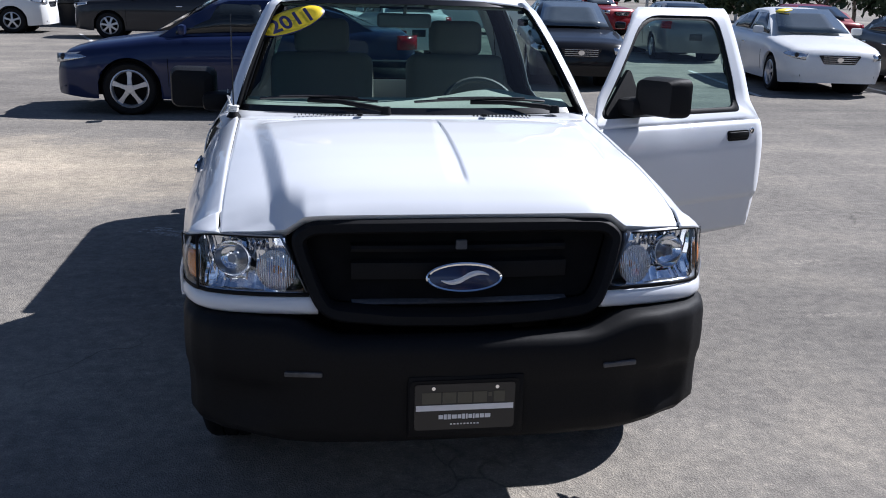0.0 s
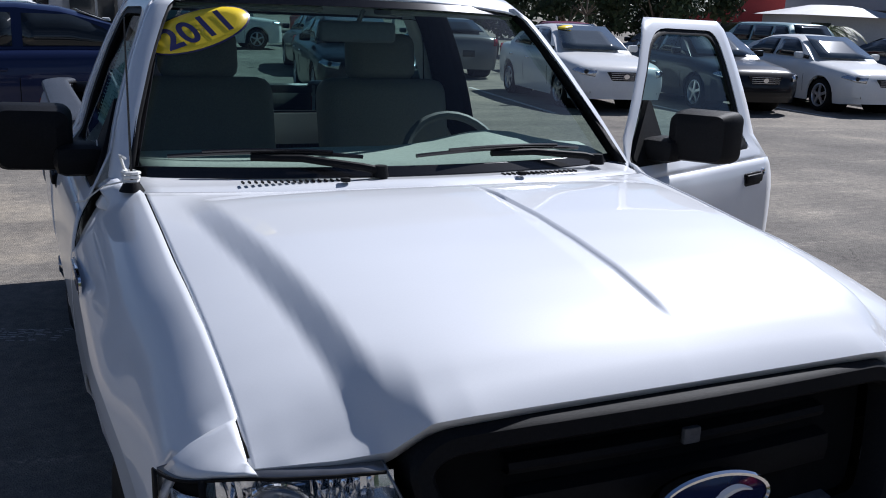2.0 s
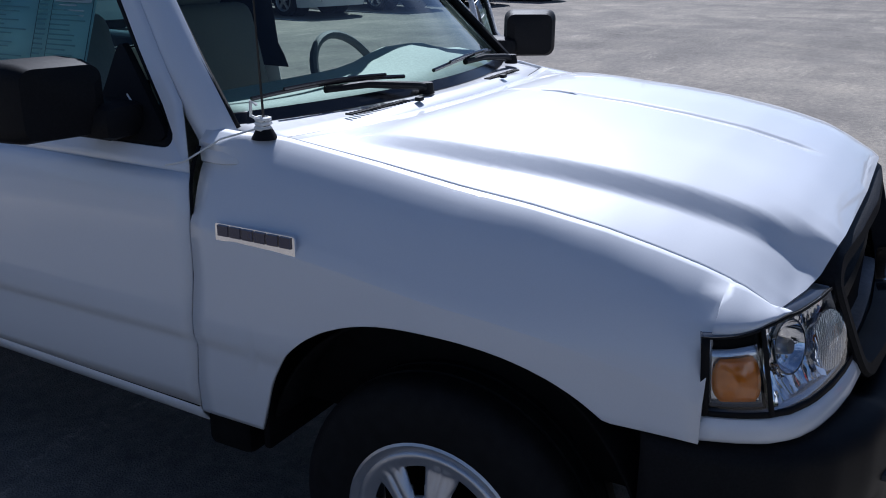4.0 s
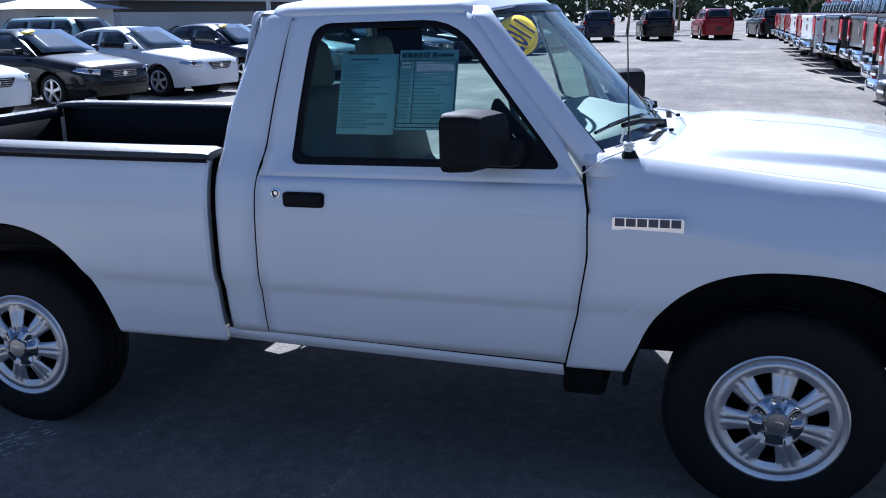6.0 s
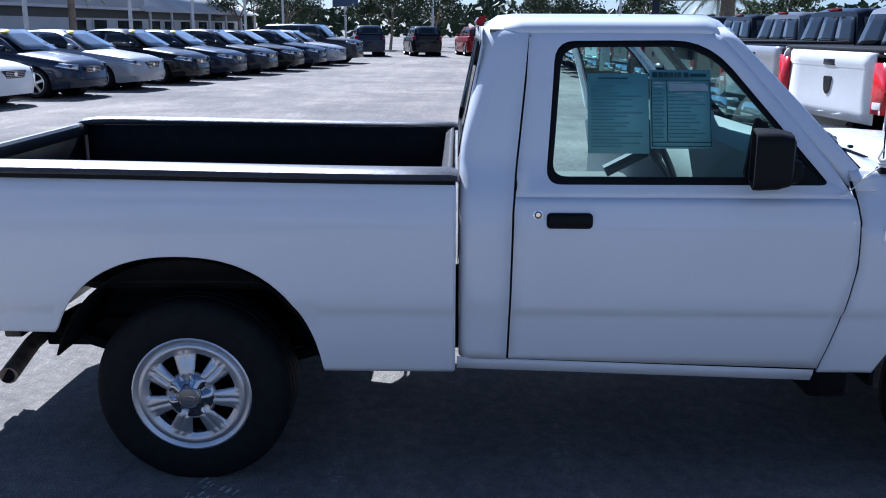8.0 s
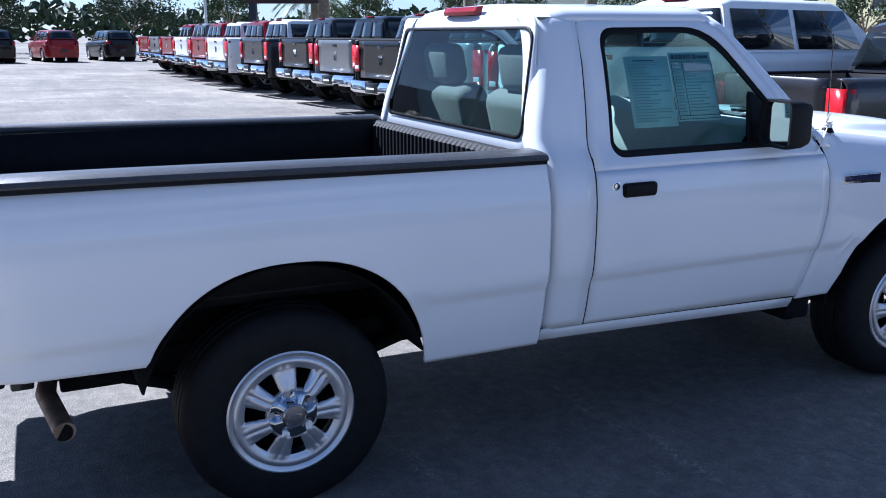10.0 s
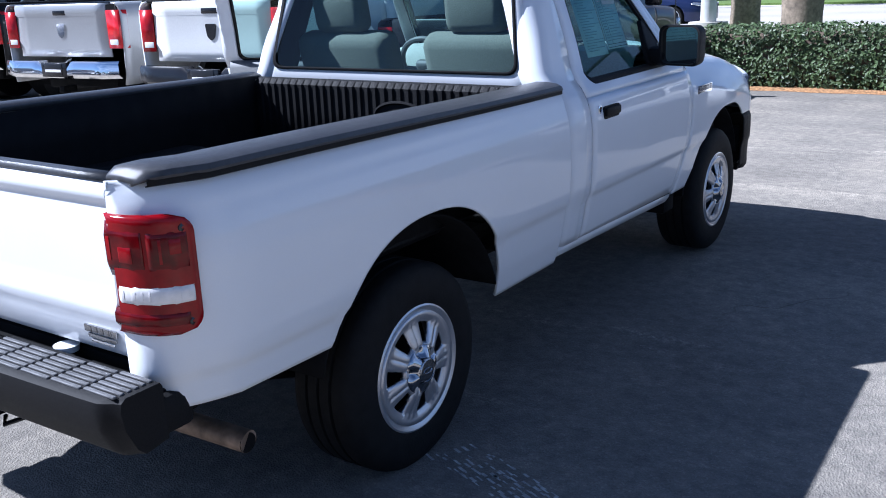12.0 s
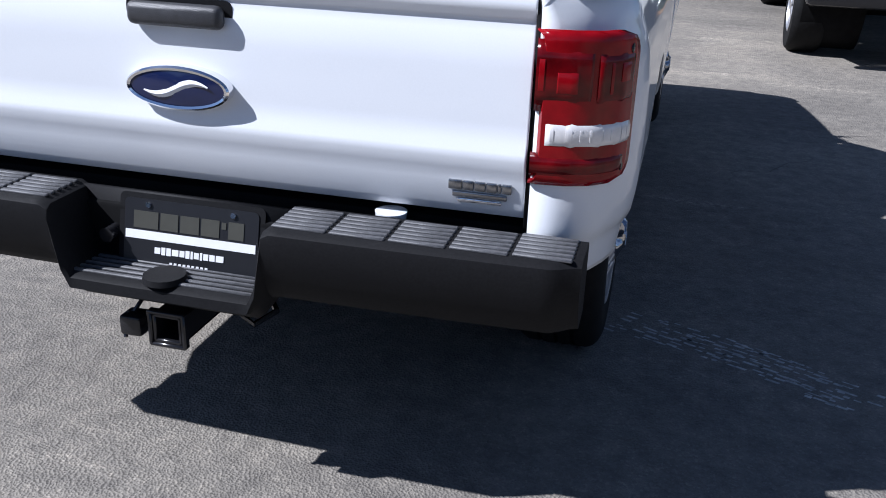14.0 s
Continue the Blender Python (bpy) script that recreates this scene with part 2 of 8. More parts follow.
PLATEBLACK = mat("plate_black", (0.012, 0.012, 0.014), 0.3, grain=0.05)
PALE = mat("pale_print", (0.75, 0.75, 0.77), 0.4, grain=0.03)
GOLDPRINT = mat("gold_print", (0.075, 0.073, 0.06), 0.35, 0.3, grain=0.05)
WIRE = mat("white_cord", (0.75, 0.74, 0.70), 0.7, grain=0.05)
WINDSHIELD = glass("windshield_glass", (0.56, 0.71, 0.66), 1.0)
SIDEGLASS = glass("side_glass", (0.53, 0.74, 0.71), 0.8)
REARGLASS = glass("rear_glass", (0.42, 0.60, 0.60), 0.7)
LAMPGLASS = glass("lamp_glass", (0.93, 0.95, 0.97))
DARKGLASS = mat("car_glass", (0.010, 0.013, 0.015), 0.04, grain=0.1, spec=0.5)
SCREENGLASS = mat("windscreen_glass", (0.07, 0.085, 0.09), 0.05, coat=1.0, grain=0.15, scale=3, spec=1.0)
ASPHALT = asphalt_material()


# ---- building helpers ----
def finish(bm, angle=38):
    bmesh.ops.remove_doubles(bm, verts=bm.verts, dist=1e-5)
    bmesh.ops.recalc_face_normals(bm, faces=bm.faces)
    for f in bm.faces:
        f.smooth = True
    lim = radians(angle)
    for e in bm.edges:
        if len(e.link_faces) == 2 and e.calc_face_angle(0) > lim:
            e.smooth = False
    return bm


def part(name, bm, material, parent=None, label="", thick=0.0, angle=38):
    finish(bm, angle)
    me = bpy.data.meshes.new(name)
    bm.to_mesh(me)
    bm.free()
    for m in material if isinstance(material, (list, tuple)) else (material,):
        me.materials.append(m)
    ob = new(name, me)
    if parent is not None:
        ob.parent = parent
    if label:
        ob["label"] = label
    if thick:
        s = ob.modifiers.new("thickness", "SOLIDIFY")
        s.thickness, s.offset = thick, 0.0
    return ob


def thing(name, label, category, group="", kind=""):
    return tagged(new(name), label, category, group, kind)


def surf(bm, rows, closed=False, mat_index=0):
    """Quads through rows of points; closed joins each row's end to its start."""
    vs = [[bm.verts.new(p) for p in r] for r in rows]
    n = len(vs[0])
    for a, b in zip(vs, vs[1:]):
        for i in range(n if closed else n - 1):
            j = (i + 1) % n
            try:
                bm.faces.new((a[i], a[j], b[j], b[i])).material_index = mat_index
            except ValueError:
                pass
    return vs


def box(bm, c, s, bevel=0.0, m=None, seg=2):
    g = bmesh.ops.create_cube(bm, size=1.0)["verts"]
    for v in g:
        v.co = Vector((c[0] + v.co.x * s[0], c[1] + v.co.y * s[1], c[2] + v.co.z * s[2]))
    if bevel:
        es = list({e for v in g for e in v.link_edges})
        r = bmesh.ops.bevel(bm, geom=es, offset=min(bevel, 0.49 * min(s)), segments=seg, affect="EDGES", profile=0.5)
        g = list({v for f in r["faces"] for v in f.verts} | {v for v in g if v.is_valid})
    if m is not None:
        bmesh.ops.transform(bm, matrix=m, verts=g)
    return g


def tube(bm, pts, r, sides=8, r2=None):
    pts = [Vector(p) for p in pts]
    rings = []
    for i, p in enumerate(pts):
        d = (pts[min(i + 1, len(pts) - 1)] - pts[max(i - 1, 0)]).normalized()
        a = d.orthogonal().normalized() if i == 0 else (a - d * a.dot(d)).normalized()
        b = d.cross(a)
        rad = r if r2 is None else r + (r2 - r) * i / (len(pts) - 1)
        rings.append([p + rad * (math.cos(k * math.tau / sides) * a + math.sin(k * math.tau / sides) * b) for k in range(sides)])
    vs = surf(bm, rings, True)
    bm.faces.new(vs[0][::-1])
    bm.faces.new(vs[-1])


def lathe(bm, prof, cx, cy, cz, sides=40, out=-1):
    """Turn a profile of (radius, way along x) round the x axis through a centre; out is the way that faces outward."""
    rows = [[(cx + out * h, cy + r * math.cos(k * math.tau / sides), cz + r * math.sin(k * math.tau / sides)) for k in range(sides)] for r, h in prof]
    return surf(bm, rows, True)


def slab(bm, outline, front, depth):
    """A plate: an outline of points in space, thickened by the vector depth."""
    d = Vector(depth)
    a = [bm.verts.new(Vector(front) + Vector(p)) for p in outline]
    b = [bm.verts.new(Vector(front) + Vector(p) + d) for p in outline]
    bm.faces.new(a)
    bm.faces.new(b[::-1])
    for i in range(len(a)):
        j = (i + 1) % len(a)
        bm.faces.new((a[i], b[i], b[j], a[j]))


def rounded(w, h, r, n=5):
    """A rounded rectangle round the origin, as (u, v)."""
    pts = []
    for cx, cy, a0 in ((w / 2 - r, h / 2 - r, 0), (-w / 2 + r, h / 2 - r, 90), (-w / 2 + r, -h / 2 + r, 180), (w / 2 - r, -h / 2 + r, 270)):
        for k in range(n + 1):
            a = radians(a0 + 90 * k / n)
            pts.append((cx + r * math.cos(a), cy + r * math.sin(a)))
    return pts


def soften(pts, r, n=4):
    """Round the corners of a closed 2D outline."""
    out = []
    k = len(pts)
    for i in range(k):
        p, a, b = Vector(pts[i]), Vector(pts[i - 1]), Vector(pts[(i + 1) % k])
        ra, rb = min(r, (a - p).length * 0.45), min(r, (b - p).length * 0.45)
        s, e = p + (a - p).normalized() * ra, p + (b - p).normalized() * rb
        for j in range(n + 1):
            t = j / n
            out.append(tuple((1 - t) ** 2 * s + 2 * t * (1 - t) * p + t * t * e))
    return out


def table(*pairs):
    xs, ys = [p[0] for p in pairs], [p[1] for p in pairs]
    return lambda v: float(np.interp(v, xs, ys))


def smooth(a, b, v):
    t = min(1.0, max(0.0, (v - a) / (b - a)))
    return t * t * (3 - 2 * t)


def spread(a, b, n):
    return [a + (b - a) * i / n for i in range(n + 1)]


# ---- the ground ----
def build_ground():
    bm = bmesh.new()
    xs = [-600, -150, -60, -30] + spread(-20, 60, 16) + [90, 150, 600]
    ys = [-600, -150, -60, -30] + spread(-20, 40, 12) + [60, 150, 600]
    surf(bm, [[(x, y, 0) for x in xs] for y in ys])
    g = part("ground", bm, ASPHALT)
    tagged(g, "sun-bleached grey asphalt car park with scuffs", "ground", kind="structure")


build_ground()


# ---- the white pickup ----
W = table((0.38, 0.775), (0.42, 0.795), (0.46, 0.812), (0.55, 0.836), (0.64, 0.851), (0.664, 0.854), (0.674, 0.858), (0.686, 0.865), (0.698, 0.870), (0.74, 0.876),
          (0.85, 0.879), (0.95, 0.877), (1.01, 0.870), (1.05, 0.860), (1.09, 0.842), (1.12, 0.820), (1.14, 0.800), (1.165, 0.782), (1.30, 0.742),
          (1.45, 0.686), (1.55, 0.640), (1.60, 0.612), (1.64, 0.56))
HOOD_EDGE = table((-0.64, 0.940), (-0.61, 0.958), (-0.56, 0.984), (-0.48, 1.010), (-0.40, 1.030), (-0.30, 1.052), (-0.15, 1.076), (0.0, 1.092), (0.2, 1.120), (0.45, 1.150), (0.66, 1.165))
HOOD_MID = table((-0.70, 1.020), (-0.66, 1.044), (-0.60, 1.071), (-0.52, 1.098), (-0.40, 1.127), (-0.25, 1.151), (-0.1, 1.169), (0.1, 1.184), (0.25, 1.182), (0.34, 1.174), (0.45, 1.176))


def arch_front(y):
    if y > 0.450:
        return 0.455
    half = 0.450 if y > 0 else 0.52
    t = min(1.0, abs(y) / half)
    return max(0.453 if y > 0 else 0.726, 0.36 + 0.474 * (1 - t ** 2.3) ** (1 / 2.3))


def arch_rear(y):
    d = y - 2.825
    half = 0.47 if d < 0 else 0.475
    low = 0.443 if d < 0 else 0.590 + 0.02 * max(0.0, d - 0.45)
    if abs(d) >= half:
        return low
    return max(low, 0.36 + 0.512 * (1 - (abs(d) / half) ** 2.3) ** (1 / 2.3))


def columns(a, b, centre, half):
    """Places along the side, denser near a wheel arch's feet."""
    ys = set(spread(a, b, 26))
    for k in range(41):
        t = -math.cos(math.pi * k / 40)
        y = centre + half * t
        if a < y < b:
            ys.add(y)
    return sorted(ys)


truck = thing("pickup_truck", "white two-door pickup truck with black bumpers parked on asphalt", "pickup truck")
hatch = {}


def build_fender(s):
    bm = bmesh.new()
    rows = []
    for y in columns(-0.535, 0.648, 0.0, 0.425):
        zh = HOOD_EDGE(y)
        inner = 0.719 + 0.045 * smooth(0.42, 0.60, y)
        pull = 0.036 * smooth(0.05, -0.535, y)
        k = smooth(-0.10, -0.535, y)
        pts = [(inner, zh), (inner + 0.014, zh - 0.005), (inner + 0.040, zh - 0.024 + 0.008 * k), (0.790, zh - 0.053 + 0.022 * k), (0.815, zh - 0.085 + 0.036 * k), (0.838, zh - 0.122 + 0.056 * k), (0.858, zh - 0.160 + 0.052 * k)]
        z0, z1 = zh - 0.19, arch_front(y)
        z0 = max(z0, z1 + 0.02)
        pts += [(W(z), z) for z in spread(z0, z1, 40)]
        yy = lambda z: y + (DOOR_FRONT(z) - 0.003 - 0.648) * smooth(0.42, 0.648, y)
        rows.append([(s * (x - pull * min(1, (x - 0.7) * 8)), yy(z), z) for x, z in pts])
    surf(bm, rows)
    edge = rows[0][:6]
    corner = []
    for u in spread(0.475, 1.0, 12)[:-1]:
        f0 = (u - 0.475) / 0.525
        ya = -0.622 + 0.087 * f0
        za = max(HOOD_EDGE(ya), 0.958)
        xb, yb = nose_at(u, 0.004, 0.066)
        xb = xb - 0.012 * f0
        low = 0.951 - lamp_fall(u)
        corner.append([(s * (0.719 + (xb - 0.719) * f), ya + (yb - ya) * f, low + (za - low) * (1 - g)) for f, g in ((0, 0), (0.14, 0.07), (0.35, 0.22), (0.63, 0.47), (0.85, 0.74), (1, 1))])
    surf(bm, corner + [edge])
    part("fender", bm, WHITE, truck, "white front fender", thick=0.010, angle=65)
    bm = bmesh.new()
    rows = []
    for k in range(25):
        a = radians(15 + 150 * k / 24)
        rows.append([(s * x, 0.455 * math.cos(a) + 0.0, 0.37 + 0.455 * math.sin(a)) for x in (0.80, 0.6, 0.42)])
    vs = surf(bm, rows)
    bm.faces.new([r[-1] for r in vs])
    part("wheel_well", bm, UNDER, truck, thick=0.008)


def build_hood():
    bm = bmesh.new()
    rows = []
    xs = sorted({round(x, 4) for x in spread(-0.716, 0.716, 150)} | {round(0.03 + 0.006 * k, 4) for k in range(-12, 12)})
    front = table((0, -0.692), (0.40, -0.686), (0.465, -0.680), (0.522, -0.662), (0.60, -0.648), (0.72, -0.615))
    lip = table((0, 1.016), (0.40, 1.014), (0.465, 1.009), (0.522, 0.966), (0.60, 0.958), (0.72, 0.950))
    start = {}
    back = table((0, 0.345), (0.4, 0.365), (0.72, 0.435))
    for t in spread(0, 1, 44):
        t = t ** 1.35
        row = []
        for x in xs:
            ax = abs(x)
            yf, yb = front(ax), back(ax)
            y = yf + (yb - yf) * t
            edge, mid = HOOD_EDGE(max(y, -0.63)), HOOD_MID(y)
            dome = 0.560 + 0.100 * min(1.0, max(0.0, (y + 0.62) / 0.97))
            rise = 0.030 * min(1.0, max(0.0, (dome - ax) / 0.048)) * smooth(0.40, 0.18, y)
            q = min(1.0, ax / 0.716)
            z = edge + (mid - 0.024 - edge) * (1 - q ** 3.8) + rise * (0.6 + 0.4 * smooth(0.4, -0.5, y))
            # the pressed groove along the middle
            g = x - (0.044 - 0.014 * smooth(0.3, -0.5, y))
            wide = 0.012 + 0.028 * smooth(0.3, -0.35, y)
            fade = smooth(0.30, 0.05, y) * smooth(-0.585, -0.52, y)
            if -wide * 1.6 < g <= 0:
                z -= 0.007 * fade * smooth(-wide * 1.6, 0, g)
            elif 0 < g < wide * 0.35:
                z -= 0.007 * fade * smooth(wide * 0.35, 0, g)
            # the nose rolls down to the grille and the lamps
            start.setdefault(x, z)
            z += (lip(ax) - start[x]) * max(0.0, 1 - t / 0.13) ** 2
            row.append((x, y, z))
        if t == 0:
            rows.append([(x, y + 0.012, z - 0.022) for x, y, z in row])
        rows.append(row)
    surf(bm, rows)
    part("hood", bm, WHITE, truck, "white hood with a raised centre", thick=0.006)
    bm = bmesh.new()
    surf(bm, [[(x, y, 0.80 + 0.2 * smooth(-0.6, 0.3, y)) for x in (-0.7, 0.7)] for y in spread(-0.56, 0.60, 6)])
    for s in (-1, 1):
        surf(bm, [[(s * 0.69, y, z) for z in (0.5, HOOD_EDGE(y) - 0.06)] for y in spread(-0.50, 0.58, 8)])
    part("engine_bay", bm, UNDER, truck, thick=0.006)


# corner of the nose seen from above: inner end at the grille, outer end on the fender
NOSE = [(0.43, -0.757), (0.52, -0.750), (0.61, -0.735), (0.69, -0.714), (0.748, -0.686), (0.787, -0.646), (0.812, -0.594), (0.832, -0.535)]


def nose_at(u, out=0.0, lean=0.0):
    """A point on the nose curve: u from 0 at the grille to 1 on the fender."""
    k = u * (len(NOSE) - 1)
    i = min(int(k), len(NOSE) - 2)
    f = k - i
    x, y = (NOSE[i][0] + (NOSE[i + 1][0] - NOSE[i][0]) * f, NOSE[i][1] + (NOSE[i + 1][1] - NOSE[i][1]) * f)
    n = Vector((NOSE[i + 1][1] - NOSE[i][1], -(NOSE[i + 1][0] - NOSE[i][0]))).normalized()
    back = lean * (1 - 0.75 * smooth(0.5, 1.0, u))
    return x + n.x * out, y + n.y * out + back


LAMP_LOW, LAMP_TOP = 0.780, 0.950


def lamp_lean(z):
    return 0.055 * (z - 0.70) / 0.22


def lamp_fall(u):
    """How far the lamp's top edge drops toward the fender."""
    return 0.024 * smooth(0.45, 1.0, u)


def build_headlamp(s):
    bm = bmesh.new()
    rows = []
    for z, o in ((0.724, -0.030), (0.727, -0.006), (0.734, 0.004), (0.742, 0.008), (0.762, 0.006), (0.772, 0.001), (0.777, -0.012)):
        rows.append([(s * nose_at(u, o, lamp_lean(z))[0], nose_at(u, o, lamp_lean(z))[1], z) for u in spread(0.0, 1.0, 20)])
    surf(bm, rows)
    part("headlamp_panel", bm, WHITE, truck, "white strip under the headlamp", thick=0.006)

    def at(u, z, o):
        x, y = nose_at(u, o, lamp_lean(z))
        return Vector((s * x, y, z - lamp_fall(u) * (z - LAMP_LOW) / (LAMP_TOP - LAMP_LOW)))

    def inner(z):
        """The lamp's slanting edge beside the grille."""
        return 0.045 + 0.125 * (z - LAMP_LOW) / (LAMP_TOP - LAMP_LOW)

    def patch(bm, ua, ub, za, zb, o, nu=14, nz=6, bulge=0.0):
        rows = []
        for z in spread(za, zb, nz):
            f = (z - za) / (zb - za)
            a0 = inner(z) if ua is None else ua
            rows.append([at(a0 + (ub - a0) * q, z, o + bulge * math.sin(math.pi * f) ** 0.5) for q in spread(0, 1, nu)])
        return surf(bm, rows)

    bm = bmesh.new()
    patch(bm, None, 1.0, LAMP_LOW, LAMP_TOP, -0.066)
    for z in (LAMP_LOW + 0.002, LAMP_TOP - 0.002):
        surf(bm, [[at(inner(z) + (0.99 - inner(z)) * q, z, o) for q in spread(0, 1, 14)] for o in (-0.002, -0.066)])
    for u in (None, 0.995):
        surf(bm, [[at(inner(z) if u is None else u, z, o) for z in spread(LAMP_LOW, LAMP_TOP, 5)] for o in (-0.002, -0.066)])
    lamp = part("headlamp", bm, LAMPBACK, truck, "clear headlamp with amber corner marker", thick=0.003)
    # faceted main reflector: a bowl cut into upright bands
    c = at(0.42, 0.868, -0.058)
    a = (at(0.48, 0.868, 0) - at(0.36, 0.868, 0)).normalized()
    b = Vector((0, 0.22, 0.97)).normalized()
    n = (a.cross(b) if s > 0 else b.cross(a)).normalized()
    bm = bmesh.new()
    rows = []
    for z in spread(LAMP_LOW + 0.006, LAMP_TOP - 0.006, 14):
        row = []
        for u in spread(0.15, 0.655, 44):
            band = math.floor((u - 0.15) / 0.0505)
            mid = 0.15 + 0.0505 * (band + 0.5)
            dip = 0.034 * (((mid - 0.42) / 0.26) ** 2 + ((z - 0.868) / 0.09) ** 2) + 3.0 * (u - mid) ** 2 + 0.003 * (band % 2) + 0.003 * math.sin(z * 90 + band)
            row.append(at(u, z, min(-0.012, -0.056 + dip)))
        rows.append(row)
    surf(bm, rows)
    part("main_reflector", bm, CHROME, lamp, "bright faceted reflector", angle=20)
    # round bowl ring and bulb shield in front of it
    bm = bmesh.new()
    rings = []
    for q, d in ((0.058, 0.026), (0.056, 0.031), (0.052, 0.031), (0.045, 0.018), (0.034, 0.010), (0.018, 0.006)):
        rings.append([c + a * (q * math.cos(k * math.tau / 40)) + b * (q * 0.94 * math.sin(k * math.tau / 40)) + n * d for k in range(40)])
    vs = surf(bm, rings, True)
    bm.faces.new(vs[-1])
    part("main_bowl", bm, CHROME, lamp, "round reflector bowl", angle=30)
    bm = bmesh.new()
    tube(bm, [c + n * 0.006, c + n * 0.024, c + n * 0.032], 0.017, 14, 0.013)
    part("bulb_cap", bm, LAMPBACK, lamp, "grey bulb shield")
    # indicator bowl beside the grille, behind fine upright flutes
    ic = at(0.185, 0.842, -0.046)
    bm = bmesh.new()
    rings = []
    for q, d in ((1.0, 0.034), (0.9, 0.022), (0.7, 0.010), (0.45, 0.002), (0.2, 0.0)):
        rings.append([ic + a * (0.060 * q * math.cos(k * math.tau / 32)) + b * (0.060 * q * math.sin(k * math.tau / 32)) + n * d for k in range(32)])
    vs = surf(bm, rings, True)
    bm.faces.new(vs[-1])
    part("indicator_bowl", bm, REFLECTOR, lamp, "round indicator bowl")
    bm = bmesh.new()
    tube(bm, [ic, ic + n * 0.016, ic + n * 0.024], 0.024, 12, 0.012)
    part("indicator_bulb", bm, AMBER, lamp, "amber bulb")
    for i in range(17):
        p = -0.94 + 1.88 * i / 16
        h = math.sqrt(1 - p * p) * 0.060
        bm = bmesh.new()
        tube(bm, [ic + a * 0.060 * p - b * h + n * 0.038, ic + a * 0.060 * p + n * 0.042, ic + a * 0.060 * p + b * h + n * 0.038], 0.0019, 5)
        part("lens_flute", bm, REFLECTOR, lamp)
    # upper corner mirror and the sloped shelf below the bowls
    bm = bmesh.new()
    for k in range(5):
        u0 = 0.19 + 0.030 * k
        surf(bm, [[at(u0, z, -0.030 + 0.012 * f), at(u0 + 0.014, z, -0.020 + 0.010 * f), at(u0 + 0.028, z, -0.030 + 0.012 * f)] for z, f in ((0.904, 0), (0.925, 0.6), (0.942, 1.0))])
    part("upper_mirror", bm, CHROME, lamp, "bright corner reflector", thick=0.001, angle=15)
    bm = bmesh.new()
    surf(bm, [[at(u, z, o) for u in spread(0.07, 0.65, 14)] for z, o in ((0.784, -0.006), (0.788, -0.018), (0.794, -0.050))])
    part("lamp_shelf", bm, REFLECTOR, lamp, thick=0.002)
    bm = bmesh.new()
    patch(bm, None, 0.665, LAMP_LOW + 0.004, LAMP_TOP - 0.004, 0.002, bulge=0.007)
    part("lens", bm, LAMPGLASS, lamp)
    bm = bmesh.new()
    patch(bm, 0.670, 0.998, LAMP_LOW + 0.002, LAMP_TOP - 0.002, -0.020)
    part("marker_surround", bm, UNDER, lamp, thick=0.003)
    # corner marker: clear cell with an amber core
    bm = bmesh.new()
    patch(bm, 0.700, 0.965, LAMP_LOW + 0.012, LAMP_TOP - 0.034, -0.014)
    part("marker_housing", bm, REFLECTOR, lamp, "silvery marker cell", thick=0.003)
    bm = bmesh.new()
    rows = []
    for f in spread(0, 1, 8):
        z = 0.808 + 0.092 * f
        half = 0.5 * (1 - 0.30 * abs(2 * f - 1) ** 3)
        rows.append([at(0.835 + 0.235 * (q - 0.5) * 2 * half, z, -0.006 + 0.008 * math.sin(math.pi * q) * math.sin(math.pi * f)) for q in spread(0, 1, 8)])
    surf(bm, rows)
    part("marker_lens", bm, AMBER, lamp, "amber side marker", thick=0.003)
    bm = bmesh.new()
    patch(bm, 0.700, 0.965, LAMP_LOW + 0.012, LAMP_TOP - 0.034, 0.004, bulge=0.004)
    part("marker_cover", bm, LAMPGLASS, lamp)
    bm = bmesh.new()
    surf(bm, [[at(u, z, 0.005) for u in (0.668, 0.698)] for z in spread(LAMP_LOW, LAMP_TOP, 6)])
    surf(bm, [[at(u, z, 0.005) for u in (0.966, 1.0)] for z in spread(LAMP_LOW, LAMP_TOP, 6)])
    surf(bm, [[at(u, z, 0.004) for u in spread(0.04, 1.0, 16)] for z in (LAMP_LOW - 0.002, LAMP_LOW + 0.010)])
    surf(bm, [[at(u, z, 0.004) for u in spread(0.17, 1.0, 16)] for z in (LAMP_TOP - 0.004, LAMP_TOP + 0.001)])
    part("lamp_seal", bm, BLACK, lamp, thick=0.002)


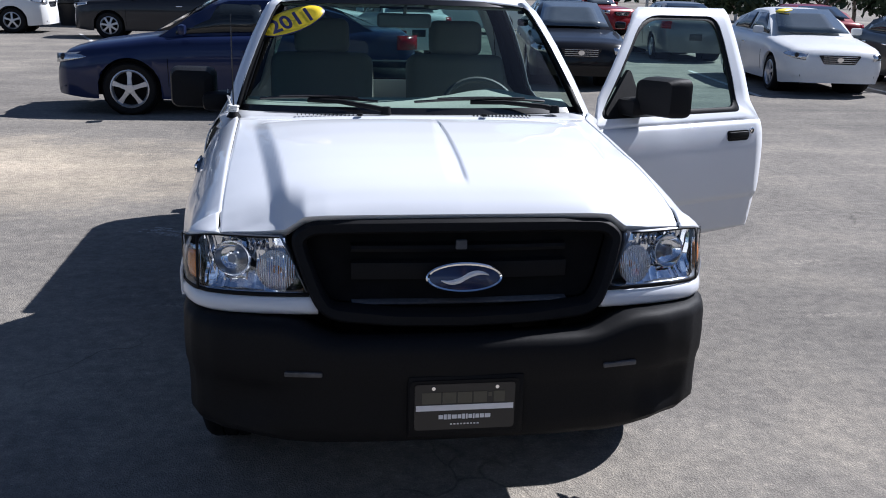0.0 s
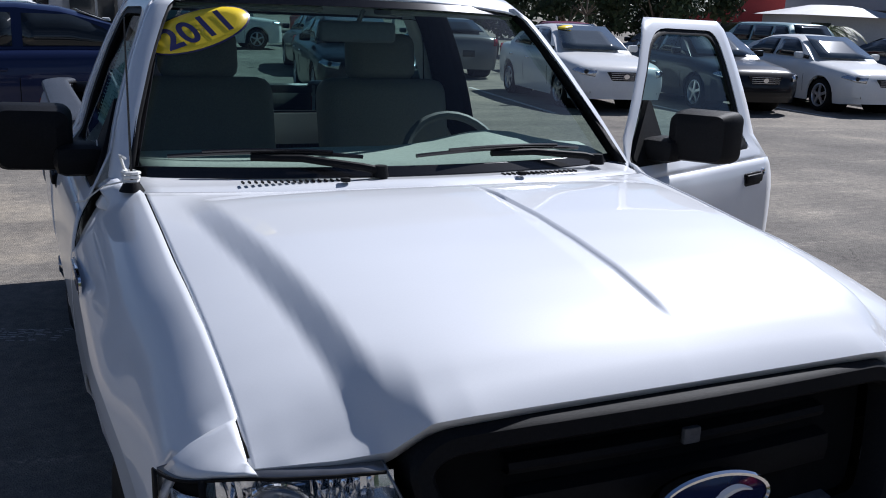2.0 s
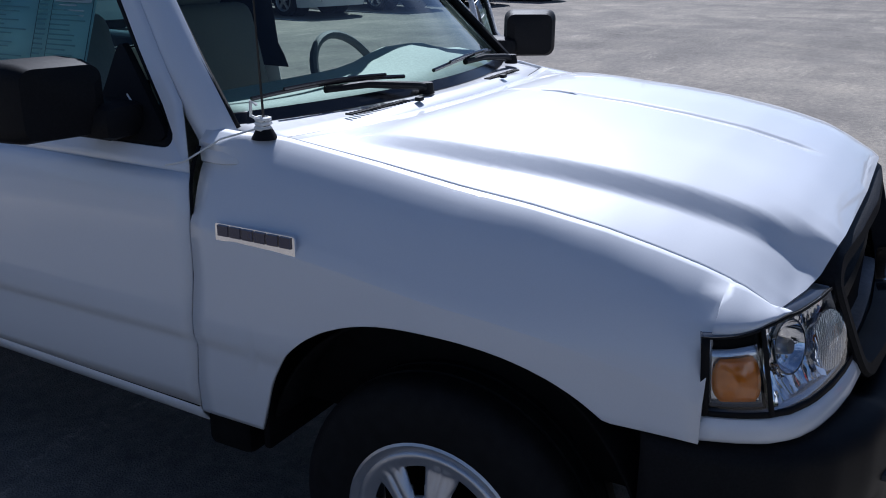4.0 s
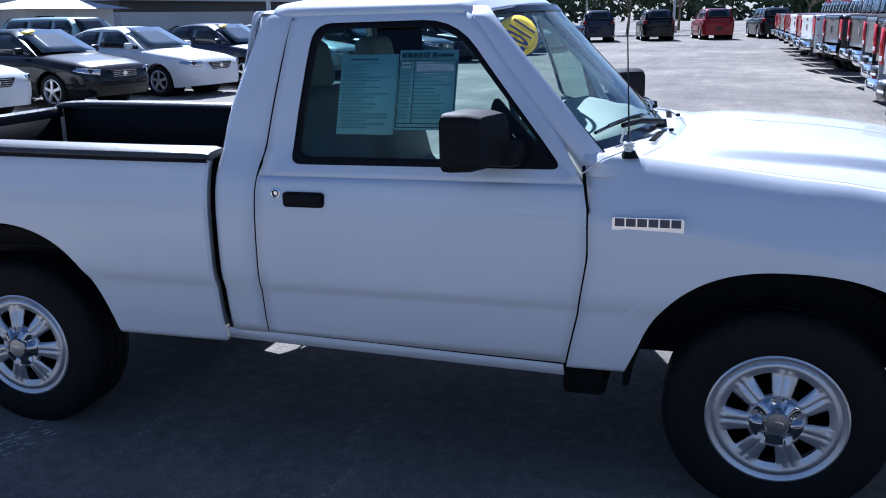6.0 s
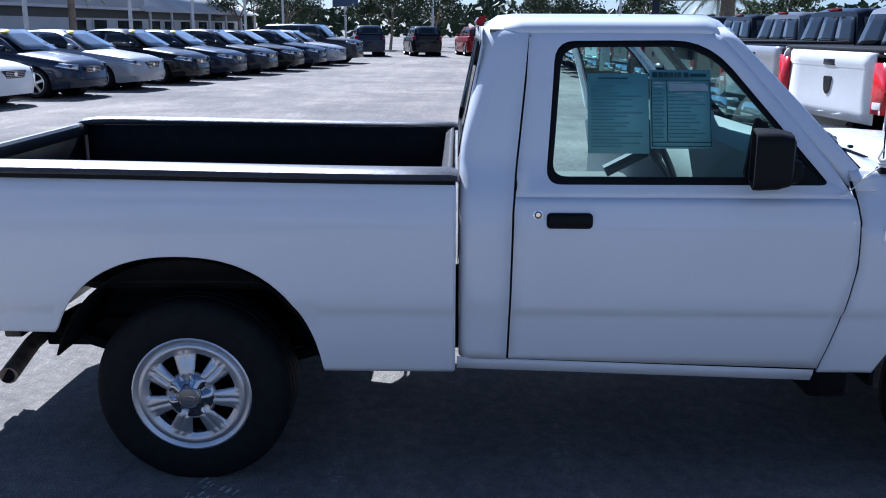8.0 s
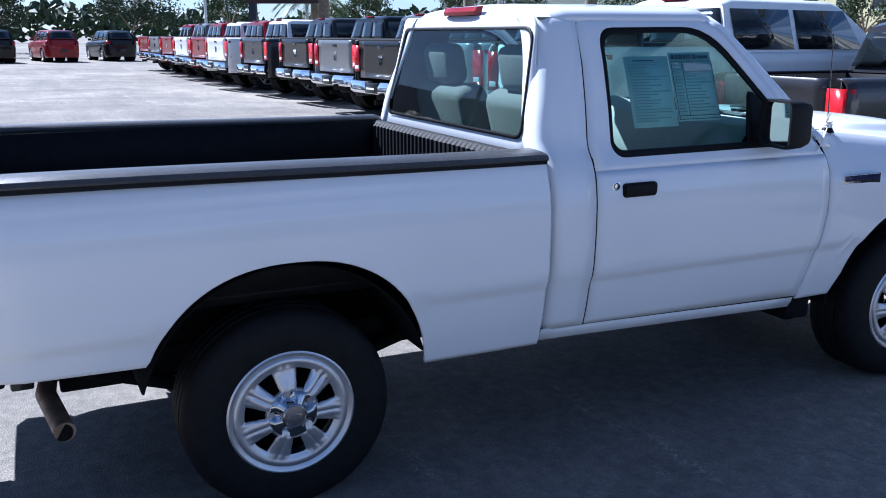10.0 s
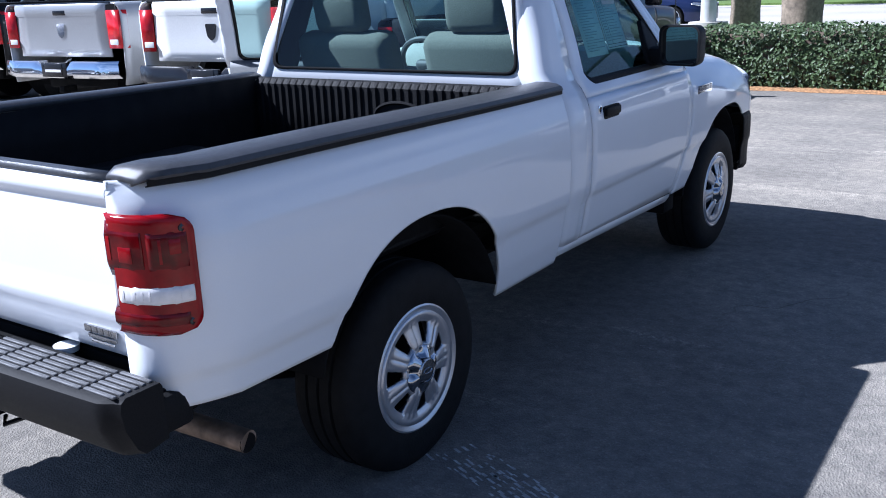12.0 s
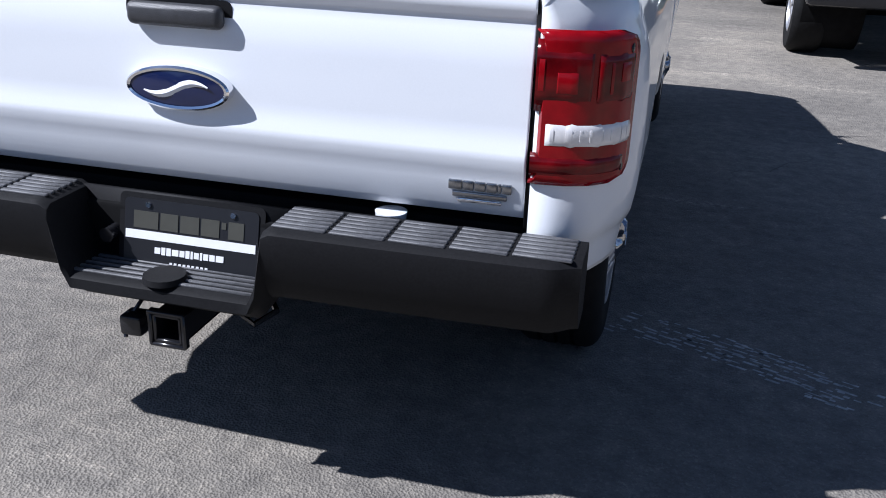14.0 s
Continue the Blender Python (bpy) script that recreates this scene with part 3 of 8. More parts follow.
def oval_badge(name, parent, c, right, up, w, h, label):
    """A blue oval badge in a chrome rim with a pale flourish."""
    out = Vector(right).cross(Vector(up)).normalized()
    r, u, c = Vector(right), Vector(up), Vector(c)

    def ring(k, a, b, d):
        return [c + out * d + r * (a * math.cos(i * math.tau / k)) + u * (b * math.sin(i * math.tau / k)) for i in range(k)]

    bm = bmesh.new()
    surf(bm, [ring(40, w / 2, h / 2, -0.022), ring(40, w / 2, h / 2, 0.006), ring(40, w / 2 - 0.004, h / 2 - 0.004, 0.010), ring(40, w / 2 - 0.010, h / 2 - 0.009, 0.008)], True)
    base = part(name, bm, CHROME, parent, label)
    bm = bmesh.new()
    vs = surf(bm, [ring(40, w / 2 - 0.009, h / 2 - 0.008, 0.006), ring(40, 0.02, 0.01, 0.011)], True)
    bm.faces.new(vs[-1])
    part("badge_field", bm, BADGEBLUE, base)
    bm = bmesh.new()
    rows = []
    for q in spread(0, 1, 30):
        mid = h * 0.15 * math.sin((q - 0.5) * 5.2)
        fat = h * (0.02 + 0.085 * math.sin(math.pi * q))
        at = c + r * (w * 0.62 * (q - 0.5))
        rows.append([at + u * (mid + fat) + out * 0.0105, at + u * mid + out * 0.0135, at + u * (mid - fat) + out * 0.0105])
    surf(bm, rows)
    part("badge_flourish", bm, PALE, base)
    return base


def build_grille():
    def outline(k):
        """Half outline from the top middle to the bottom middle, pulled inward by k."""
        return [(0.0, 1.004 - k), (0.30, 1.001 - k), (0.455 - k * 0.4, 0.995 - k), (0.508 - k, 0.952 - k * 0.4), (0.498 - k, 0.905), (0.462 - k, 0.800), (0.432 - k, 0.738 + k * 0.3), (0.380 - k, 0.708 + k), (0.20, 0.694 + k), (0.0, 0.690 + k)]

    def full(k, d):
        h = outline(k)
        pts = h + [(-x, z) for x, z in h[-2:0:-1]]
        pts = soften(pts, 0.03, 3)
        res = []
        for x, z in pts:
            y = -0.796 + 0.14 * abs(x) ** 2 + 0.29 * max(0.0, z - 0.72)
            res.append((x, y + d, z))
        return res

    bm = bmesh.new()
    surf(bm, [full(0.0, 0.06), full(0.0, 0.004), full(0.008, -0.004), full(0.032, -0.002), full(0.040, 0.010), full(0.044, 0.05)], True)
    grille = part("grille", bm, BLACK, truck, "matt black grille surround")
    bm = bmesh.new()
    pts = full(0.040, 0.075)
    bm.faces.new([bm.verts.new(p) for p in pts])
    part("grille_backing", bm, UNDER, grille)
    for z, hgt, mt in ((0.905, 0.028, BLACK), (0.840, 0.060, BLACK), (0.746, 0.016, STEPPAD), (0.722, 0.014, BLACK)):
        bm = bmesh.new()
        rows = []
        for x in spread(-0.33 + 0.05 * (z < 0.73), 0.33 - 0.05 * (z < 0.73), 12):
            y = -0.738 + 0.10 * x * x + 0.30 * (z - 0.72)
            rows.append([(x, y + 0.03, z - hgt / 2), (x, y, z - hgt / 2 + 0.004), (x, y - 0.004, z), (x, y, z + hgt / 2 - 0.004), (x, y + 0.03, z + hgt / 2)])
        surf(bm, rows)
        part("grille_bar", bm, mt, grille)
    for s in (-1, 1):
        bm = bmesh.new()
        for i in range(3):
            for k in range(11):
                z = 0.725 + 0.0205 * k
                x = s * (0.345 + 0.024 * i + 0.14 * (z - 0.72) + (0.012 if k % 2 else 0))
                y = -0.705 + 0.1 * x * x + 0.3 * (z - 0.7)
                slab(bm, [(0.013 * math.cos(j * math.tau / 6), 0, 0.0125 * math.sin(j * math.tau / 6)) for j in range(6)], (x, y, z), (0, 0.02, 0))
        part("mesh_insert", bm, BLACK, grille)
    bm = bmesh.new()
    box(bm, (0.0, -0.699, 0.922), (0.035, 0.012, 0.03), 0.004)
    part("hood_latch", bm, STEPPAD, grille)
    oval_badge("emblem", grille, (0, -0.768, 0.838), (1, 0, 0), (0, 0.25, 0.968), 0.232, 0.092, "blue oval emblem in a chrome rim")


def licence_plate(name, c, right, up, label):
    """A black dealer plate in a dark frame, printed with bars."""
    c, r, u = Vector(c), Vector(right), Vector(up)
    out = r.cross(u).normalized()

    def rect(bm, x, z, w, h, d, t=0.002, rad=0.0):
        pts = rounded(w, h, rad, 3) if rad else [(w / 2, h / 2), (-w / 2, h / 2), (-w / 2, -h / 2), (w / 2, -h / 2)]
        slab(bm, [r * (x + a) + u * (z + b) for a, b in pts], c + out * d, out * t)

    bm = bmesh.new()
    rect(bm, 0, 0, 0.325, 0.170, -0.006, 0.008, 0.012)
    base = part(name, bm, BLACK, truck, label)
    bm = bmesh.new()
    rect(bm, 0, 0, 0.300, 0.148, 0.0025, 0.0015, 0.01)
    part("plate_face", bm, PLATEBLACK, base)
    bm = bmesh.new()
    rect(bm, 0, -0.002, 0.292, 0.018, 0.0045, 0.001)
    part("plate_stripe", bm, PALE, base)
    x = -0.128
    for w in (0.056, 0.040, 0.042, 0.040, 0.010, 0.034):
        bm = bmesh.new()
        hgt = 0.036 if w > 0.03 else 0.014
        zc = 0.030 if w > 0.03 else 0.038
        rect(bm, x + w / 2, zc, w, hgt, 0.0045, 0.001)
        part("plate_mark", bm, GOLDPRINT, base)
        x += w + 0.005
    def print_bar(x, z, w, h):
        bm = bmesh.new()
        rect(bm, x, z, w, h, 0.0045, 0.001)
        part("print_bar", bm, PALE, base)

    x = -0.078
    for w in (0.013, 0.009, 0.010, 0.015, 0.011, 0.009, 0.005, 0.011, 0.005, 0.011, 0.012, 0.017):
        print_bar(x + w / 2, -0.032, w, 0.013 if w > 0.01 else 0.016)
        x += w + 0.0025
    for k in range(9):
        print_bar(-0.04 + 0.010 * k, -0.056, 0.006, 0.004)
    for x0, z0 in ((-0.095, 0.062), (0.095, 0.062)):
        bm = bmesh.new()
        slab(bm, [r * (x0 + 0.006 * math.cos(k * math.tau / 8)) + u * (z0 + 0.006 * math.sin(k * math.tau / 8)) for k in range(8)], c + out * 0.004, out * 0.004)
        part("screw", bm, CHROME, base)


def build_front_bumper():
    plan = [(0.0, -0.862), (0.25, -0.857), (0.45, -0.840), (0.62, -0.803), (0.73, -0.750), (0.797, -0.685), (0.828, -0.610), (0.840, -0.52), (0.838, -0.435)]
    bm = bmesh.new()
    rows = []
    ks = [k / 4 for k in range(4 * (len(plan) - 1) + 1)]
    half = [tuple(np.array(plan[min(int(k), len(plan) - 2)]) + (k - min(int(k), len(plan) - 2)) * (np.array(plan[min(int(k), len(plan) - 2) + 1]) - np.array(plan[min(int(k), len(plan) - 2)]))) for k in ks]
    seq = [(-x, y) for x, y in half[:0:-1]] + half
    for x, y in seq:
        ax = abs(x)
        top = 0.720 - 0.050 * smooth(0.56, 0.38, ax)
        low = 0.352 - 0.02 * smooth(0.7, 0.5, ax) + 0.06 * smooth(-0.62, -0.45, y)
        n = Vector((x * 0.55, y + 0.2)).normalized()
        # a shallow recess holds each fog lamp
        cup = 0.022 * max(0.0, 1 - ((ax - 0.635) / 0.105) ** 2) ** 0.5 if 0.53 < ax < 0.74 else 0.0
        prof = [(-0.12, top - 0.010), (-0.055, top), (-0.024, top - 0.003), (-0.008, top - 0.014), (0.0, top - 0.036), (0.002, 0.61), (0.0, 0.555), (-0.006 - cup * 0.4, 0.535), (-0.010 - cup, 0.51), (-0.012 - cup, 0.44), (-0.010 - cup * 0.3, 0.405), (-0.012, low + 0.03), (-0.03, low + 0.008), (-0.07, low)]
        rows.append([(x + n.x * o, y + n.y * o, z) for o, z in prof])
    surf(bm, rows)
    b = part("front_bumper", bm, BLACK, truck, "matt black plastic front bumper", thick=0.006)
    for s in (-1, 1):
        m = Matrix.Translation((s * 0.475, -0.838, 0.572)) @ Matrix.Rotation(s * 0.16, 4, "Z")
        bm = bmesh.new()
        box(bm, (0, 0, 0), (0.110, 0.014, 0.016), 0.004, m)
        part("bumper_slot", bm, STEPPAD, b)
    bm = bmesh.new()
    box(bm, (0, -0.858, 0.464), (0.35, 0.02, 0.20), 0.01)
    part("plate_holder", bm, BLACK, b)
    licence_plate("dealer_plate", (-0.005, -0.870, 0.466), (1, 0, 0), (0, 0, 1), "black dealer plate with pale print")


def build_wheel(s, y, x_face, turn, cz):
    """Seven-spoke styled wheel with a chrome centre; x_face is the rim's outer face."""
    out = s
    bm = bmesh.new()
    w = 0.225
    prof = [(0.200, 0.0), (0.215, 0.006), (0.250, 0.012), (0.300, 0.010), (0.325, 0.000), (0.340, -0.014), (0.347, -0.032), (0.347, -0.060), (0.338, -0.062), (0.338, -0.070), (0.348, -0.072), (0.348, -0.106), (0.338, -0.108), (0.338, -0.116), (0.348, -0.118), (0.348, -0.152), (0.338, -0.154), (0.338, -0.162), (0.347, -0.164), (0.347, -w + 0.03), (0.335, -w + 0.01), (0.29, -w), (0.20, -w + 0.01)]
    lathe(bm, prof, s * x_face, y, cz, 56, out)
    wheel = part("wheel", bm, RUBBER, truck, "black tyre on a silver seven-spoke wheel")
    bm = bmesh.new()
    lathe(bm, [(0.206, -0.004), (0.213, 0.006), (0.207, 0.009), (0.199, 0.006), (0.190, 0.001), (0.183, -0.004), (0.170, -0.012)], s * x_face, y, cz, 56, out)
    lathe(bm, [(0.19, -0.01), (0.186, -0.16), (0.18, -0.2)], s * x_face, y, cz, 40, out)
    part("rim", bm, ALLOY, wheel, "silver painted rim")
    bm = bmesh.new()
    lathe(bm, [(0.186, -0.10), (0.02, -0.10)], s * x_face, y, cz, 30, out)
    part("brake", bm, UNDER, wheel)
    high = table((0.055, 0.002), (0.078, 0.010), (0.090, 0.008), (0.115, 0.002), (0.140, -0.005), (0.152, -0.007), (0.172, -0.004), (0.188, 0.001))
    radii = [0.055, 0.070, 0.080, 0.0855, 0.0885, 0.098, 0.112, 0.127, 0.142, 0.1505, 0.1545, 0.158, 0.165, 0.175, 0.190]
    bm = bmesh.new()
    n = 7 * 36
    grid = []
    for r in radii:
        ring = []
        for k in range(n):
            f = (k % 36) / 36.0 - 0.5
            a = turn + k * math.tau / n + math.tau / 14
            d = abs(f) * math.tau / 7 * r
            # a window sits at the middle of each seventh; ribs and a groove run along the spoke between
            e = (0.5 - abs(f)) * math.tau / 7 * r
            rib = 0.0
            if 0.083 < r < 0.160:
                rib = 0.0028 * smooth(0.003, 0.008, e) * smooth(0.024, 0.013, e)
            half = 0.0145 + (r - 0.086) * 0.25
            lip = -0.005 * smooth(half + 0.006, half, d) if 0.084 < r < 0.159 else 0.0
            ring.append(bm.verts.new((s * (x_face + high(r) + rib + lip), y + r * math.cos(a), cz + r * math.sin(a))))
        grid.append(ring)
    for i in range(len(radii) - 1):
        rm = (radii[i] + radii[i + 1]) / 2
        half = 0.0145 + (rm - 0.086) * 0.25
        for k in range(n):
            f = ((k + 0.5) % 36) / 36.0 - 0.5
            d = abs(f) * math.tau / 7 * rm
            if 0.0865 < rm < 0.156 and d < half - 0.004 * (rm < 0.09 or rm > 0.152):
                continue
            j = (k + 1) % n
            bm.faces.new((grid[i][k], grid[i][j], grid[i + 1][j], grid[i + 1][k]))
    part("wheel_disc", bm, ALLOY, wheel, "silver disc with seven windows", thick=0.014)
    bm = bmesh.new()
    rings = []
    for r, h, lobe in ((0.083, -0.004, 0), (0.083, 0.014, 0), (0.078, 0.021, 0.3), (0.066, 0.027, 1.0), (0.052, 0.033, 1.0), (0.042, 0.037, 0.4), (0.040, 0.041, 0)):
        ring = []
        for k in range(60):
            a = k * math.tau / 60
            dip = lobe * 0.020 * (0.5 + 0.5 * math.cos(5 * (a - turn))) ** 2
            ring.append((s * (x_face + h - dip), y + r * math.cos(a), cz + r * math.sin(a)))
        rings.append(ring)
    surf(bm, rings, True)
    part("hub_cap", bm, HUBCHROME, wheel, "chrome centre cap")
    bm = bmesh.new()
    vs = lathe(bm, [(0.041, 0.039), (0.036, 0.042), (0.0345, 0.0405), (0.010, 0.0415)], s * x_face, y, cz, 30, out)
    bm.faces.new(vs[-1])
    part("cap_disc", bm, DARKCHROME, wheel)
    bm = bmesh.new()
    tube(bm, [(s * (x_face + 0.042), y + 0.021 * math.cos(k * math.tau / 16), cz + 0.009 * math.sin(k * math.tau / 16)) for k in range(17)], 0.0012, 4)
    part("cap_oval", bm, CHROME, wheel)


def door_ring(bm, s, outer, inner, dy=0.0):
    """A panel between two outlines in the side's (y, z) plane."""
    rows = [[(s * W(z), y, z) for y, z in outer], [(s * W((z + zi) / 2), (y + yi) / 2, (z + zi) / 2) for (y, z), (yi, zi) in zip(outer, inner)], [(s * W(z), y, z) for y, z in inner], [(s * (W(z) - 0.022), y, z) for y, z in inner]]
    surf(bm, rows, True)


DOOR_LINE = table((0.46, 1.722), (1.03, 1.713), (1.13, 1.705), (1.64, 1.650))
DOOR_FRONT = table((0.42, 0.664), (0.50, 0.648), (0.65, 0.614), (0.85, 0.582), (1.0, 0.584), (1.09, 0.600), (1.16, 0.610))


def window_loop(grow=0.0):
    pts = [(1.606 + grow, 1.114 - grow), (1.570 + grow, 1.584 + grow), (1.055 - grow * 0.5, 1.588 + grow), (0.668 - grow * 1.6, 1.116 - grow)]
    rs = [0.05, 0.07, 0.12, 0.04]
    out = []
    k = 4
    for i in range(k):
        p, a, b = Vector(pts[i]), Vector(pts[i - 1]), Vector(pts[(i + 1) % k])
        st, en = p + (a - p).normalized() * rs[i], p + (b - p).normalized() * rs[i]
        for j in range(6):
            t = j / 5
            out.append(tuple((1 - t) ** 2 * st + 2 * t * (1 - t) * p + t * t * en))
        for j in range(1, 6):
            nxt = Vector(pts[(i + 1) % k])
            nen = nxt + (p - nxt).normalized() * rs[(i + 1) % k]
            out.append(tuple(en + (nen - en) * j / 6))
    return out


def outer_loop():
    """The door's upper outline, point for point with the window's."""
    res = []
    for y, z in window_loop():
        if z < 1.15:
            zz = 1.075
            yy = DOOR_FRONT(zz) + 0.003 if y < 0.72 else (DOOR_LINE(zz) - 0.003 if y > 1.52 else 0.598 + (y - 0.70) / (1.55 - 0.70) * (1.706 - 0.598))
            res.append((min(max(yy, 0.596), 1.706), zz))
        elif z > 1.52 and 1.10 < y < 1.53:
            res.append((1.02 + (y - 1.10) / 0.43 * 0.635, 1.622))
        elif y >= 1.50:
            res.append((DOOR_LINE(z) - 0.003, min(1.622, z + 0.055 * smooth(1.45, 1.56, z))))
        else:
            t = (z - 1.116) / (1.588 - 1.116)
            res.append((0.609 + 0.410 * t, 1.12 + 0.495 * t))
    return res


def build_door(s, holder):
    bm = bmesh.new()
    rows = []
    for t in spread(0, 1, 24):
        row = []
        zb = 0.470 + 0.030 * t
        for z in [zb, 0.515, 0.55, 0.59, 0.62, 0.645, 0.66, 0.667, 0.674, 0.680, 0.686, 0.692, 0.698, 0.706, 0.72, 0.75, 0.79, 0.83, 0.87, 0.91, 0.95, 0.98, 1.005, 1.03, 1.05, 1.075]:
            y0, y1 = DOOR_FRONT(z) + 0.003, DOOR_LINE(z) - 0.003
            row.append((s * W(z), y0 + (y1 - y0) * t, z))
        rows.append(row)
    surf(bm, rows)
    door = part("door", bm, WHITE, holder, "white cab door", thick=0.008)
    bm = bmesh.new()
    door_ring(bm, s, outer_loop(), window_loop())
    part("window_frame", bm, WHITE, door, thick=0.004)
    bm = bmesh.new()
    a, b = window_loop(0.0), window_loop(-0.022)
    surf(bm, [[(s * (W(z) - 0.004), y, z) for y, z in a], [(s * (W(z) - 0.008), y, z) for y, z in b], [(s * (W(z) - 0.020), y, z) for y, z in b]], True)
    part("window_seal", bm, BLACK, door, thick=0.003)
    bm = bmesh.new()
    loop = window_loop(-0.016)
    vs = [bm.verts.new((s * (W(z) - 0.018), y, z)) for y, z in loop]
    bm.faces.new(vs)
    pane = part("window_pane", bm, SIDEGLASS, door, "greenish side window")
    pane.visible_shadow = False
    # black corner piece behind the mirror
    bm = bmesh.new()
    tri = soften([(0.955, 1.128), (0.905, 1.345), (0.70, 1.130)], 0.03, 3)
    surf(bm, [[(s * (W(z) + 0.004), y, z) for y, z in tri], [(s * (W(z) - 0.016), y, z) for y, z in tri]], True)
    bm.faces.new([bm.verts.new((s * (W(z) + 0.004), y, z)) for y, z in tri])
    part("mirror_base", bm, BLACK, door)
    # mirror: housing, arm, glass
    bm = bmesh.new()
    loops = []
    for d, k in ((-0.085, 0.55), (-0.075, 0.86), (-0.045, 0.97), (0.0, 1.0), (0.012, 0.985), (0.012, 0.90), (-0.01, 0.88)):
        loops.append([(s * (0.945 + a * k), 0.955 + d * 1.35 + 0.22 * (a + 0.02), 1.224 + b * k) for a, b in rounded(0.205, 0.182, 0.034, 4)])
    vs = surf(bm, loops, True)
    bm.faces.new(vs[0])
    mirror = part("side_mirror", bm, BLACK, door, "black plastic side mirror")
    bm = bmesh.new()
    bm.faces.new([bm.verts.new((s * (0.945 + a * 0.9), 0.950 + 0.22 * (a + 0.02), 1.224 + b * 0.9)) for a, b in rounded(0.205, 0.182, 0.034, 4)])
    part("mirror_glass", bm, CHROME, mirror)
    bm = bmesh.new()
    box(bm, (s * 0.835, 0.860, 1.172), (0.13, 0.15, 0.085), 0.030)
    part("mirror_arm", bm, BLACK, mirror)
    if s < 0:
        bm = bmesh.new()
        x0 = s * (W(1.18) + 0.012)
        tube(bm, [(x0, 0.835, 1.225), (x0, 0.815, 1.20), (x0, 0.80, 1.168), (x0, 0.765, 1.150), (x0, 0.725, 1.142)], 0.0022, 5)
        tube(bm, [(x0, 0.80, 1.168), (x0, 0.835, 1.155), (x0 - 0.004, 0.842, 1.120)], 0.0022, 5)
        part("cord_end", bm, WIRE, door, "loose white cord")
    # handle and lock
    bm = bmesh.new()
    x = W(1.0)
    slab(bm, [(0, a, b) for a, b in rounded(0.150, 0.052, 0.014, 4)], (s * (x - 0.002), 1.530, 1.003), (s * 0.010, 0, 0))
    handle = part("door_handle", bm, BLACK, door, "black door handle")
    bm = bmesh.new()
    box(bm, (s * (x + 0.012), 1.530, 1.006), (0.016, 0.140, 0.036), 0.008)
    part("handle_grip", bm, BLACK, handle)
    bm = bmesh.new()
    lathe(bm, [(0.0165, -0.008), (0.0165, 0.004), (0.013, 0.005), (0.012, 0.002), (0.001, 0.002)], s * (W(1.022) + 0.0035), 1.633, 1.022, 20, s)
    lock = part("lock", bm, CHROME, door)
    bm = bmesh.new()
    lathe(bm, [(0.0115, 0.0035), (0.008, 0.0045), (0.0075, 0.0015), (0.001, 0.0015)], s * (W(1.022) + 0.0035), 1.633, 1.022, 16, s)
    part("keyhole", bm, GLOSSBLACK, lock)
    # inner lining
    bm = bmesh.new()
    rows = []
    for y in (0.70, 1.66):
        rows.append([(s * (W(z) - 0.075), y, z) for z in (0.52, 0.7, 0.9, 1.08)] + [(s * (W(1.11) - 0.03), y, 1.12)])
    surf(bm, rows)
    part("door_lining", bm, TRIM, door, "grey door lining", thick=0.01)
    return door


